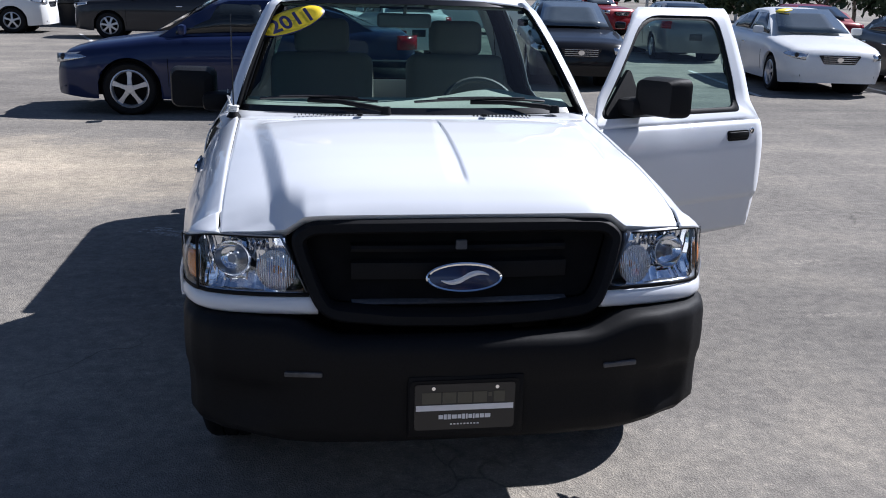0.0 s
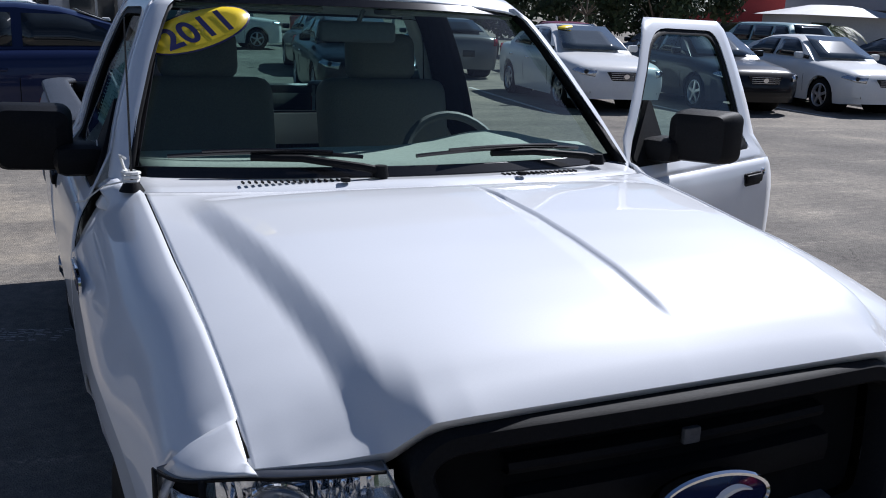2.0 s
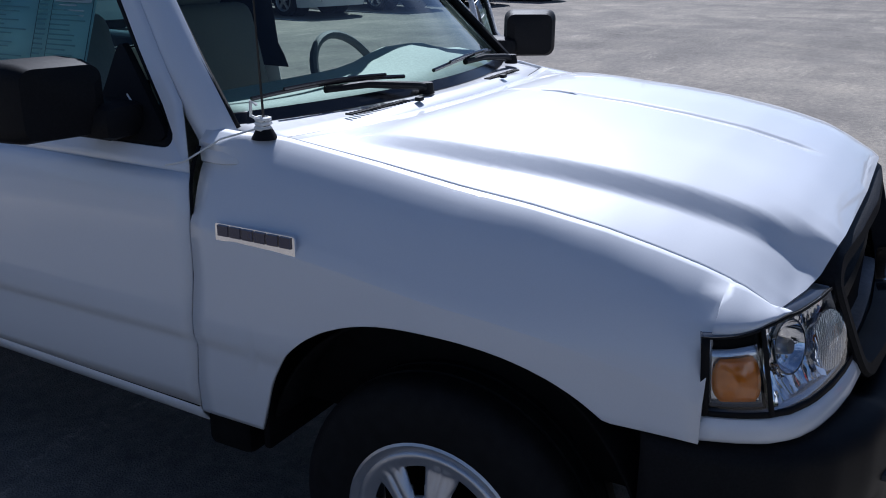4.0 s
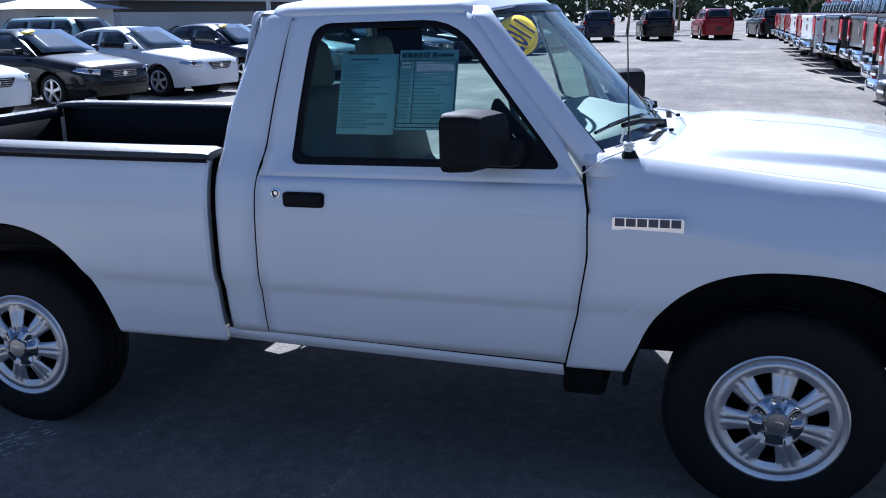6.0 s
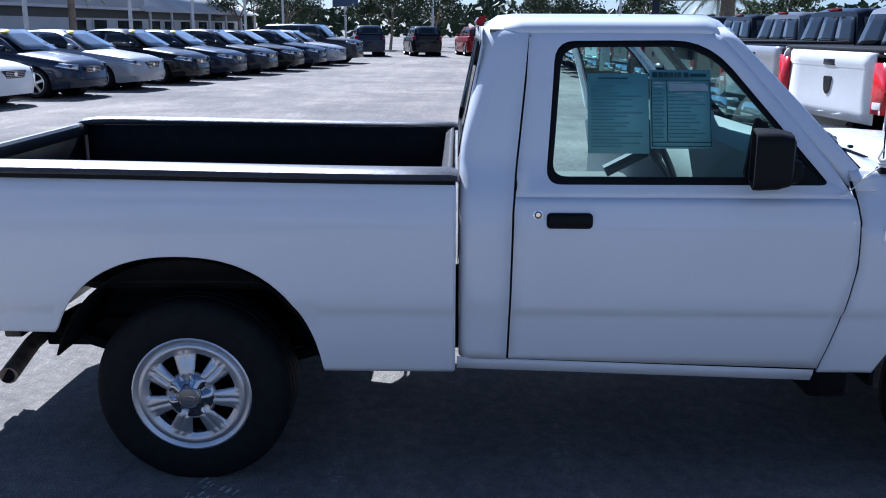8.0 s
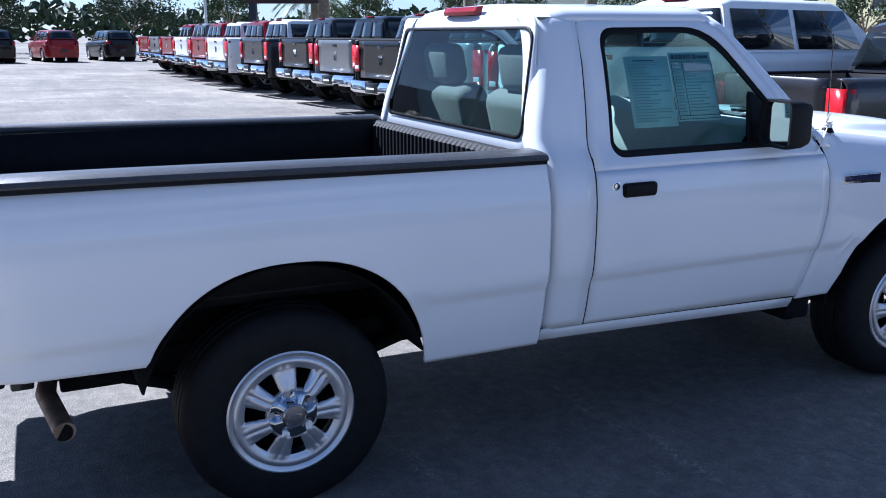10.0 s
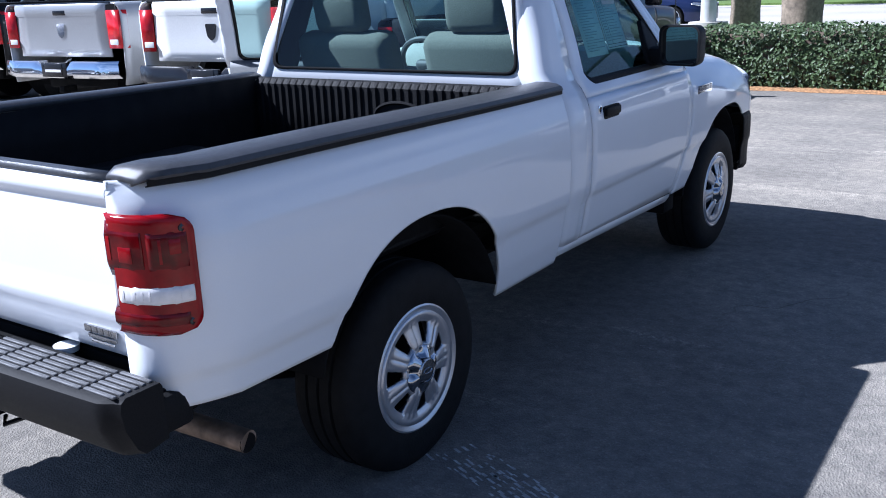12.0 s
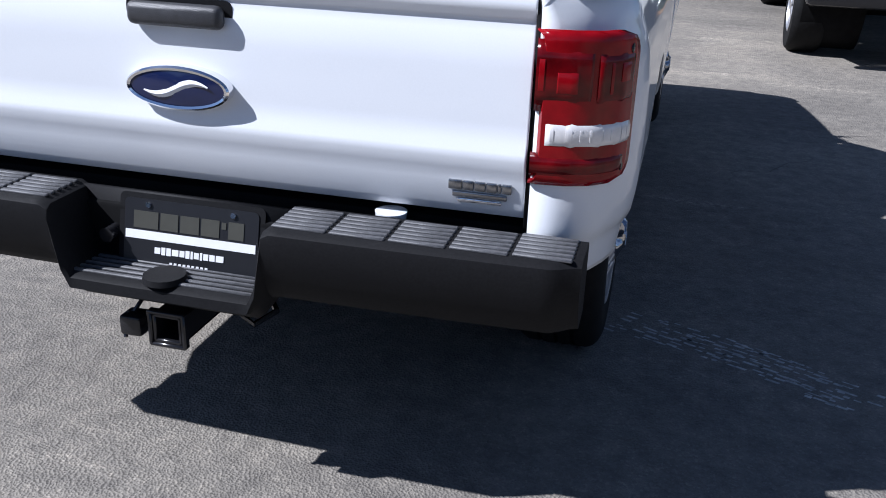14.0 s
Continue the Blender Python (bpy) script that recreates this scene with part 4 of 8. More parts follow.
def build_cab():
    # sills
    for s in (-1, 1):
        bm = bmesh.new()
        rows = []
        for y in spread(0.664, 1.895, 8):
            up = 0.028 * (y - 0.664)
            rows.append([(s * (W(z) - dx), y, z + up) for z, dx in ((0.463, 0.002), (0.440, 0.0), (0.416, 0.006), (0.405, 0.025), (0.41, 0.10))])
        surf(bm, rows)
        part("sill", bm, WHITE, truck, "white sill panel", thick=0.006)
        # rear corner of the cab
        bm = bmesh.new()
        rows = []
        for z in [0.495] + spread(0.53, 1.60, 26) + [1.615, 1.630]:
            w = W(z)
            y0 = DOOR_LINE(z) + 0.004
            lean = 0.075 * smooth(1.15, 1.62, z) * 1.0
            back = 1.888 - lean
            r = 0.055 + 0.03 * smooth(1.2, 1.6, z)
            pts = [(w, y0), (w - 0.002, (y0 + back - r) / 2), (w - 0.004, back - r)]
            for k in range(1, 7):
                a = radians(15 * k)
                pts.append((w - 0.004 - r * (1 - math.cos(a)), back - r + r * math.sin(a)))
            pts.append((w - 0.13, back + 0.002))
            rows.append([(s * x, y, z) for x, y in pts])
        surf(bm, rows)
        part("cab_corner", bm, WHITE, truck, thick=0.006)
        # trim inside the corner, coloured near-black to stand for the shade in there
        bm = bmesh.new()
        rows = []
        for z in spread(1.06, 1.60, 10):
            w, back = W(z), 1.888 - 0.075 * smooth(1.15, 1.62, z)
            rows.append([(s * (w - 0.036), DOOR_LINE(z) - 0.080, z), (s * (w - 0.034), DOOR_LINE(z) + 0.01, z), (s * (w - 0.034), back - 0.10, z), (s * (w - 0.050), back - 0.046, z), (s * (w - 0.088), back - 0.036, z)])
        surf(bm, rows)
        part("corner_trim", bm, UNDER, truck, thick=0.004)
        # windscreen pillar
        bm = bmesh.new()
        rows = []
        for t in spread(-0.12, 1, 14):
            z = 1.155 + (1.628 - 1.155) * t
            yo = 0.606 + 0.425 * t
            x = W(z) if t >= 0 else W(z) - 0.016
            rows.append([(s * (x - 0.006), yo + 0.040, z), (s * (x - 0.002), yo + 0.006, z), (s * (x - 0.004), yo - 0.022, z), (s * (x - 0.020), yo - 0.048, z), (s * (x - 0.040), yo - 0.060, z), (s * (x - 0.048), yo - 0.010, z)])
        surf(bm, rows)
        part("windscreen_pillar", bm, WHITE, truck, thick=0.005)
        bm = bmesh.new()
        rows = []
        for t in spread(0, 1, 10):
            z = 1.165 + 0.45 * t
            yo = 0.606 + 0.425 * t
            x = W(z) - 0.038
            rows.append([(s * x, yo - 0.056, z), (s * (x - 0.012), yo - 0.054, z), (s * (x - 0.016), yo - 0.02, z)])
        surf(bm, rows)
        part("pillar_trim", bm, BLACK, truck, thick=0.004)
    # roof
    bm = bmesh.new()
    rows = []
    for y in [0.985, 1.00, 1.025, 1.06, 1.12, 1.25, 1.4, 1.55, 1.68, 1.74, 1.775, 1.80, 1.815]:
        drop = 0.045 * smooth(1.06, 0.985, y) ** 1.3 + 0.05 * smooth(1.70, 1.815, y) ** 1.6
        row = []
        pull = 0.04 * smooth(1.70, 1.815, y)
        for x, z in ((0.601, 1.607), (0.594, 1.623), (0.577, 1.640), (0.549, 1.652), (0.50, 1.660), (0.40, 1.668), (0.2, 1.677), (0.0, 1.680)):
            row.append((x - pull * (x / 0.6), y - 0.115 * (1 - (x / 0.6) ** 2) * smooth(1.30, 0.985, y), z - drop * smooth(1.58, 1.66, z)))
        rows.append([(-x, yy, z) for x, yy, z in row] + row[-2::-1])
    surf(bm, rows)
    part("roof", bm, WHITE, truck, "white cab roof", thick=0.006)
    bm = bmesh.new()
    surf(bm, [[(x, y, 1.615 + 0.02 * (1 - (x / 0.6) ** 2)) for x in spread(-0.585, 0.585, 8)] for y in spread(1.03, 1.79, 5)])
    part("headlining", bm, FABRIC, truck, "grey cloth headlining", thick=0.01)
    # rear wall with window
    def rear(x, z):
        return (x, 1.890 - 0.075 * smooth(1.15, 1.62, z), z)

    inner = soften([(-0.672 + 0.02, 1.178), (0.672 - 0.02, 1.178), (0.590, 1.588), (-0.590, 1.588)], 0.055, 5)
    outer = soften([(-0.725, 1.05), (0.725, 1.05), (0.60, 1.632), (-0.60, 1.632)], 0.055, 5)
    bm = bmesh.new()
    surf(bm, [[rear(x, z) for x, z in outer], [rear(x, z) for x, z in inner], [(x, rear(x, z)[1] - 0.006, z) for x, z in inner]], True)
    part("cab_back", bm, WHITE, truck, thick=0.004)
    bm = bmesh.new()
    a = inner
    b = [(x * 0.978, 1.383 + (z - 1.383) * 0.95) for x, z in inner]
    surf(bm, [[(x, rear(x, z)[1] + 0.006, z) for x, z in a], [(x, rear(x, z)[1] + 0.004, z) for x, z in b], [(x, rear(x, z)[1] - 0.01, z) for x, z in b]], True)
    win = part("rear_window", bm, BLACK, truck, "green-tinted rear window in black rubber", thick=0.003)
    bm = bmesh.new()
    bm.faces.new([bm.verts.new((x, rear(x, z)[1] - 0.002, z)) for x, z in b])
    part("rear_pane", bm, REARGLASS, win).visible_shadow = False
    bm = bmesh.new()
    rows = []
    for x in spread(-0.145, 0.145, 8):
        e = 0.004 * (abs(x) / 0.145) ** 4
        rows.append([(x, 1.800, 1.632), (x, 1.830 - e, 1.636), (x, 1.834 - e, 1.650), (x, 1.822 - e, 1.668), (x, 1.79, 1.672)])
    vs = surf(bm, rows)
    bm.faces.new(vs[0])
    bm.faces.new(vs[-1])
    part("brake_lamp", bm, RED, truck, "red high brake lamp")
    # windscreen and cowl
    def screen(x, t):
        q = (x / (0.738 - 0.153 * t)) ** 2
        y = 0.430 + 0.415 * t + (0.168 + 0.015 * t) * q
        z = 1.172 + 0.455 * t - 0.008 * q
        return (x, y, z)

    def sheet(bm, x0, x1, t0, t1, off, nx=20, nt=10):
        rows = []
        for t in spread(t0, t1, nt):
            half = 0.738 - 0.153 * t
            row = []
            for f in spread(x0, x1, nx):
                p = Vector(screen(f * half, t))
                row.append(p + Vector((0, -0.7, 0.7)) * off)
            rows.append(row)
        surf(bm, rows)

    bm = bmesh.new()
    sheet(bm, -1, 1, 0.0, 1.0, 0.0)
    ws = part("windshield", bm, WINDSHIELD, truck, "raked windshield with a year sticker")
    ws.visible_shadow = False
    for args in ((-1.01, -0.972, 0.046, 0.954), (0.972, 1.01, 0.046, 0.954), (-1.01, 1.01, 0.955, 1.005), (-1.01, 1.01, -0.01, 0.045)):
        bm = bmesh.new()
        sheet(bm, *args, 0.003)
        part("windshield_band", bm, GLOSSBLACK, ws, thick=0.002)
    hatch["screen"] = screen
    # year sticker, bent to the glass
    ra = radians(27)

    def on_glass(a, b, d):
        x = -0.508 + a * math.cos(ra) - b * math.sin(ra)
        t = 0.785 + (a * math.sin(ra) + b * math.cos(ra)) / 0.615
        return Vector(screen(x, t)) + Vector((-0.25, -0.7, 0.68)).normalized() * d

    for nm, a, b, d, m in (("sticker_edge", 0.158, 0.066, 0.004, NAVYINK), ("sticker", 0.153, 0.061, 0.0055, YELLOW)):
        bm = bmesh.new()
        rings = [[on_glass(a * f * math.cos(k * math.tau / 40), b * f * math.sin(k * math.tau / 40), d) for k in range(40)] for f in (1.0, 0.75, 0.5, 0.25, 0.02)]
        surf(bm, rings, True)
        part(nm, bm, m, ws, "yellow oval year sticker", thick=0.0008)
    cu = bpy.data.curves.new("year", "FONT")
    cu.body, cu.size, cu.align_x, cu.align_y, cu.offset = "2011", 0.102, "CENTER", "CENTER", 0.0028
    cu.space_character = 1.05
    flat = new("year_outline", cu)
    bpy.context.view_layer.update()
    me = bpy.data.meshes.new_from_object(flat)
    bpy.data.objects.remove(flat)
    bm = bmesh.new()
    bm.from_mesh(me)
    bmesh.ops.triangulate(bm, faces=bm.faces)
    bmesh.ops.subdivide_edges(bm, edges=bm.edges, cuts=1)
    for v in bm.verts:
        v.co = on_glass(v.co.x, v.co.y - 0.004, 0.0075)
    part("year", bm, NAVYINK, ws, "dark figures 2011")
    # cowl
    bm = bmesh.new()
    rows = []
    back = table((0, 0.345), (0.4, 0.365), (0.72, 0.435))
    for x in spread(-0.735, 0.735, 24):
        ax = abs(x)
        y0 = back(ax) - 0.0
        y1 = screen(min(ax, 0.70), 0.0)[1] + 0.02 + max(0, ax - 0.70) * 0.4
        z0 = HOOD_EDGE(y0) + (HOOD_MID(y0) - HOOD_EDGE(y0)) * (1 - (ax / 0.735) ** 2) - 0.004
        rows.append([(x, y0 - 0.05, z0 - 0.03), (x, y0 + 0.006, z0 - 0.006), (x, y0 + 0.02, z0 - 0.001), (x, y1, 1.166)])
    surf(bm, rows)
    cowl = part("cowl", bm, WHITE, truck, "white cowl below the windshield", thick=0.004)
    for cx in (-0.36, 0.36):
        for k in range(16):
            bm = bmesh.new()
            x = cx + (k - 8) * 0.016
            box(bm, (x, 0.395 + 0.06 * abs(x), 1.169), (0.004, 0.022, 0.005), 0)
            part("vent_slot", bm, BLACK, cowl)
    for x in (-0.24, 0.27):
        bm = bmesh.new()
        box(bm, (x, 0.375, 1.176), (0.024, 0.018, 0.012), 0.004)
        part("washer_jet", bm, BLACK, cowl)
    for pv, tip, sx in ((-0.13, -0.66, -1), (0.60, -0.03, -1)):
        bm = bmesh.new()
        p0 = Vector((pv, 0.412 + 0.12 * (pv / 0.7) ** 2, 1.188))
        t0, t1 = Vector(screen(pv - 0.05, 0.03)), Vector(screen(tip, 0.10))
        out = Vector((0, -0.7, 0.7))
        tube(bm, [p0, p0 + Vector((-0.05, 0.0, 0.012)), t0 + (t1 - t0) * 0.30 + out * 0.035, t0 + (t1 - t0) * 0.55 + out * 0.022], 0.012, 8, 0.009)
        bmesh.ops.create_cone(bm, cap_ends=True, segments=14, radius1=0.022, radius2=0.017, depth=0.03, matrix=Matrix.Translation(p0))
        arm = part("wiper", bm, BLACK, truck, "black wiper on the windshield")
        bm = bmesh.new()
        pts = []
        for k in range(13):
            f = k / 12
            x = t0.x + 0.02 + (t1.x - t0.x) * f
            pts.append(Vector(screen(x, 0.055 + 0.06 * math.sin(math.pi * (0.2 + 0.6 * f)))) + out * 0.008)
        tube(bm, pts, 0.006, 6)
        tube(bm, [p + out * 0.012 for p in pts[2:-2]], 0.0045, 6)
        part("wiper_blade", bm, GLOSSBLACK, arm)
    # antenna
    bm = bmesh.new()
    bmesh.ops.create_cone(bm, cap_ends=True, segments=18, radius1=0.030, radius2=0.018, depth=0.022, matrix=Matrix.Translation((-0.742, 0.475, 1.160)))
    ant = part("antenna", bm, BLACK, truck, "thin whip antenna with a white cord tied on")
    bm = bmesh.new()
    tube(bm, [(-0.742, 0.475, 1.165), (-0.742, 0.480, 1.30), (-0.742, 0.49, 1.56)], 0.0035, 6, 0.0018)
    part("mast", bm, GLOSSBLACK, ant)
    bm = bmesh.new()
    rnd = random.Random(4)
    for k in range(3):
        pts = []
        z0 = 1.172 + 0.010 * k
        for j in range(9):
            a = j * 0.9 + k
            pts.append((-0.742 + 0.014 * math.cos(a) * (1 + 0.5 * rnd.random()), 0.477 + 0.014 * math.sin(a), z0 + 0.004 * rnd.random()))
        tube(bm, pts, 0.005, 5)
    tube(bm, [(-0.742, 0.477, 1.185), (-0.755, 0.50, 1.20), (-0.765, 0.49, 1.235), (-0.752, 0.485, 1.225)], 0.004, 5)
    tube(bm, [(-0.745, 0.477, 1.175), (-0.80, 0.55, 1.150), (-0.84, 0.62, 1.10), (-0.86, 0.66, 1.09)], 0.0022, 5)
    part("cord", bm, WIRE, ant, "white cord")


def rail_rise(y):
    """The rail climbs a little toward the tail."""
    return 0.020 * smooth(1.9, 3.7, y) if y < 3.7 else 0.020


def build_bed():
    plan_r = [(0.0, 3.60), (-0.004, 3.655), (-0.012, 3.695), (-0.030, 3.735), (-0.060, 3.765), (-0.100, 3.782), (-0.165, 3.790)]
    for s in (-1, 1):
        bm = bmesh.new()
        rows = []
        for y in columns(1.912, 3.60, 2.825, 0.47):
            z1 = arch_rear(y)
            rows.append([(s * (W(z) + 0.012 * smooth(1.05, 1.13, z)), y, z) for z in spread(1.128 + rail_rise(y), z1, 48)])
        for dx, y in plan_r[1:]:
            z1 = arch_rear(y)
            rows.append([(s * max(0.697, W(z) + 0.012 * smooth(1.05, 1.13, z) + dx - 0.02 * smooth(3.6, 3.7, y)), y, z) for z in spread(1.128 + rail_rise(y), z1, 48)])
        rows.insert(0, [(x - s * 0.05, y + 0.006, z) for x, y, z in rows[0]])
        rows.insert(1, [(x - s * 0.006, y - 0.006, z) for x, y, z in rows[1]])
        surf(bm, rows)
        part("bed_side", bm, WHITE, truck, "white cargo bed side", thick=0.010)
        bm = bmesh.new()
        rows = []
        for k in range(25):
            a = radians(15 + 150 * k / 24)
            rows.append([(s * x, 2.825 + 0.475 * math.cos(a), 0.37 + 0.475 * math.sin(a)) for x in (0.82, 0.6, 0.42)])
        vs = surf(bm, rows)
        bm.faces.new([r[-1] for r in vs])
        part("wheel_well", bm, UNDER, truck, thick=0.008)
        # rail cap
        bm = bmesh.new()
        rows = []
        for y, k in [(1.893, 0.3), (1.90, 0.85), (1.92, 1.0)] + [(v, 1.0) for v in spread(2.1, 3.62, 8)] + [(3.70, 1.0), (3.745, 0.9), (3.765, 0.55), (3.772, 0.25)]:
            inx = -0.055 * smooth(3.60, 3.775, y)
            prof = [(0.834, 1.130), (0.845, 1.132), (0.848, 1.137), (0.843, 1.148), (0.828, 1.155), (0.790, 1.160), (0.745, 1.160), (0.728, 1.155), (0.720, 1.146), (0.719, 1.130)]
            rows.append([(s * (0.76 + (x - 0.76) * (0.6 + 0.4 * k) + inx), y, 1.116 + (z - 1.116) * k + rail_rise(y)) for x, z in prof])
        vs = surf(bm, rows)
        rail = part("rail_cap", bm, RAILCAP, truck, "worn black plastic rail cap", thick=0.005)
        bm = bmesh.new()
        surf(bm, [[(s * (x - 0.055 * smooth(3.60, 3.775, y)), y, z + rail_rise(y)) for x, z in ((0.838, 1.135), (0.8435, 1.132), (0.8435, 1.118), (0.836, 1.115))] for y in spread(1.905, 3.55, 6) + spread(3.60, 3.752, 6)])
        part("rail_lip", bm, BLACK, rail, thick=0.003)
        # tail lamp
        def lens(bm, z0, z1, i0, i1, off, nz=6, curl=0.0):
            rows = []
            pts = [(W(0.93) + dx - 0.02 * smooth(3.6, 3.7, y), y) for dx, y in plan_r[1:]] + [(0.700, 3.790)]
            for z in spread(z0, z1, nz):
                row = []
                near = max(0.0, 1 - min(z - z0, z1 - z) / 0.045)
                for f in spread(i0 + curl * (1 - math.sqrt(1 - near * near)), i1, 16):
                    k = min(int(f), len(pts) - 2)
                    a, b = Vector(pts[k]), Vector(pts[k + 1])
                    p = a + (b - a) * (f - k)
                    n = Vector((b.y - a.y, -(b.x - a.x))).normalized()
                    edge = smooth(z0, z0 + 0.012, z) * smooth(z1, z1 - 0.012, z)
                    o = off * (0.6 + 0.4 * edge)
                    row.append((s * (p.x + n.x * o), p.y + n.y * o, z))
                rows.append(row)
            surf(bm, rows)

        bm = bmesh.new()
        lens(bm, 0.796, 1.078, 0.95, 5.98, 0.017, 26, 1.1)
        tl = part("tail_lamp", bm, RED, truck, "red tail lamp with a clear reversing window", thick=0.004)
        bm = bmesh.new()
        lens(bm, 0.860, 0.924, 1.25, 4.62, 0.0215, 3)
        part("reversing_lens", bm, CLEARLENS, tl, "clear reversing lens", thick=0.002)
        for i0, i1, z0, z1 in ((1.35, 3.05, 0.934, 1.056), (3.30, 5.35, 0.934, 1.062), (1.6, 5.2, 0.812, 0.856)):
            bm = bmesh.new()
            lens(bm, z0, z1, i0, i1, 0.0206, 4)
            part("lamp_cell", bm, DARKRED, tl, "darker red lamp cell", thick=0.002)
        for i0, i1, z0, z1 in ((1.7, 2.1, 0.975, 1.035), (3.9, 4.4, 0.955, 1.020), (4.75, 4.9, 0.95, 1.05), (2.5, 2.65, 0.945, 1.045)):
            bm = bmesh.new()
            lens(bm, z0, z1, i0, i1, 0.0222, 4)
            part("lamp_facet", bm, RED, tl, thick=0.001)
        for k in range(8):
            bm = bmesh.new()
            lens(bm, 0.864, 0.920, 1.45 + 0.42 * k, 1.55 + 0.42 * k, 0.0228, 3)
            part("lens_flute", bm, CLEARLENS, tl, thick=0.001)
        for z in (1.045, 0.825):
            bm = bmesh.new()
            p = (W(0.93) - 0.036, 3.722)
            lathe(bm, [(0.010, 0.0), (0.010, 0.008), (0.004, 0.010), (0.001, 0.006)], s * (p[0] + 0.004), p[1], z, 14, s)
            part("lamp_screw", bm, GLOSSBLACK, tl)
        # liner walls
        bm = bmesh.new()
        rows = []
        for y in spread(1.95, 3.735, 40):
            rows.append([(s * (0.717 - 0.006 * (0.5 + 0.5 * math.cos(y * 52))), y, z) for z in (1.145, 1.0, 0.85, 0.74)])
        surf(bm, rows)
        part("liner_wall", bm, LINER, truck, thick=0.006)
        bm = bmesh.new()
        box(bm, (s * 0.60, 2.825, 0.80), (0.20, 0.86, 0.22), 0.06, None, 4)
        part("wheelhouse", bm, LINER, truck)
    bm = bmesh.new()
    rows = []
    for x in spread(-0.715, 0.715, 240):
        d = 0.009 * (1 if math.sin(x * 150) > 0 else 0)
        rows.append([(x, 1.945 + d, z) for z in (0.73, 1.0, 1.115)] + [(x, 1.93, 1.135), (x, 1.915, 1.14)])
    surf(bm, rows)
    part("front_liner", bm, LINER, truck, "black ribbed bed liner", thick=0.004, angle=25)
    bm = bmesh.new()
    rows = []
    for x in spread(-0.72, 0.72, 100):
        d = 0.010 * (1 if math.sin(x * 70) > 0 else 0)
        rows.append([(x, y, 0.735 + d) for y in (1.94, 3.74)])
    surf(bm, rows)
    part("bed_floor", bm, LINER, truck, thick=0.01, angle=25)
    # raised oval mark on the liner
    bm = bmesh.new()
    pts = [(-0.12 + 0.125 * math.cos(k * math.tau / 40), 1.962, 1.005 + 0.055 * math.sin(k * math.tau / 40)) for k in range(41)]
    tube(bm, pts, 0.007, 6)
    tube(bm, [(-0.12 + 0.16 * (t - 0.5), 1.962, 1.005 + 0.006 * math.sin(t * 16)) for t in spread(0, 1, 24)], 0.006, 6)
    slab(bm, [(0.122 * math.cos(k * math.tau / 30), 0, 0.052 * math.sin(k * math.tau / 30)) for k in range(30)], (-0.12, 1.958, 1.005), (0, -0.012, 0))
    part("liner_emblem", bm, BLACK, truck, "raised oval mark on the liner")
    # tailgate
    prof = [(3.735, 1.140), (3.762, 1.141), (3.783, 1.132), (3.789, 1.118), (3.787, 1.105), (3.778, 1.092), (3.776, 1.080), (3.782, 1.066), (3.788, 1.0), (3.792, 0.90), (3.794, 0.862), (3.801, 0.846), (3.802, 0.832), (3.795, 0.810), (3.788, 0.785), (3.784, 0.735), (3.772, 0.718), (3.74, 0.716)]
    bm = bmesh.new()
    surf(bm, [[(x, y - 0.004 * (x / 0.69) ** 2, z) for y, z in prof] for x in [-0.688, -0.684] + spread(-0.672, 0.672, 14) + [0.684, 0.688]])
    gate = part("tailgate", bm, WHITE, truck, "white tailgate with black handle and oval emblem", thick=0.008)
    bm = bmesh.new()
    surf(bm, [[(x, 3.742, z) for z in (0.72, 1.0, 1.13)] for x in (-0.68, 0.68)])
    part("gate_liner", bm, LINER, gate, thick=0.006)
    bm = bmesh.new()
    surf(bm, [[(x, y, z) for y, z in ((3.725, 1.10), (3.73, 1.146), (3.742, 1.156), (3.765, 1.154), (3.776, 1.142))] for x in spread(-0.685, 0.685, 8)])
    part("gate_cap", bm, RAILCAP, gate, "black plastic strip along the tailgate", thick=0.004)
    bm = bmesh.new()
    slab(bm, [(a, 0, b) for a, b in rounded(0.225, 0.070, 0.02, 4)], (0, 3.775, 1.050), (0, 0.012, 0))
    hd = part("gate_handle", bm, BLACK, gate, "black tailgate handle")
    bm = bmesh.new()
    box(bm, (0, 3.800, 1.054), (0.200, 0.030, 0.046), 0.014, None, 3)
    part("gate_grip", bm, RAILCAP, hd)
    oval_badge("emblem", gate, (-0.002, 3.812, 0.915), (-1, 0, 0), (0, 0, 1), 0.222, 0.088, "blue oval emblem in a chrome rim")
    # dealer badge: dark chrome bars
    bm = bmesh.new()
    box(bm, (-0.603, 3.790, 0.756), (0.105, 0.005, 0.011), 0.002)
    badge = part("dealer_badge", bm, DARKCHROME, gate, "small dark chrome dealer badge")
    x = -0.543
    for w in (0.026, 0.020, 0.021, 0.020, 0.006, 0.018):
        bm = bmesh.new()
        box(bm, (x - w / 2, 3.792, 0.775), (w, 0.006, 0.019), 0.002)
        part("badge_mark", bm, DARKCHROME, badge)
        x -= w + 0.002
    bm = bmesh.new()
    box(bm, (-0.603, 3.789, 0.744), (0.085, 0.005, 0.008), 0.002)
    part("badge_bar", bm, CHROME, badge)
    # back of the bed under the gate
    bm = bmesh.new()
    box(bm, (0, 3.70, 0.62), (1.50, 0.10, 0.14), 0.01)
    # filler box added to keep sun from leaking between gate and bumper
    box(bm, (0, 3.775, 0.600), (1.56, 0.11, 0.120), 0.008)
    part("rear_beam", bm, UNDER, truck)


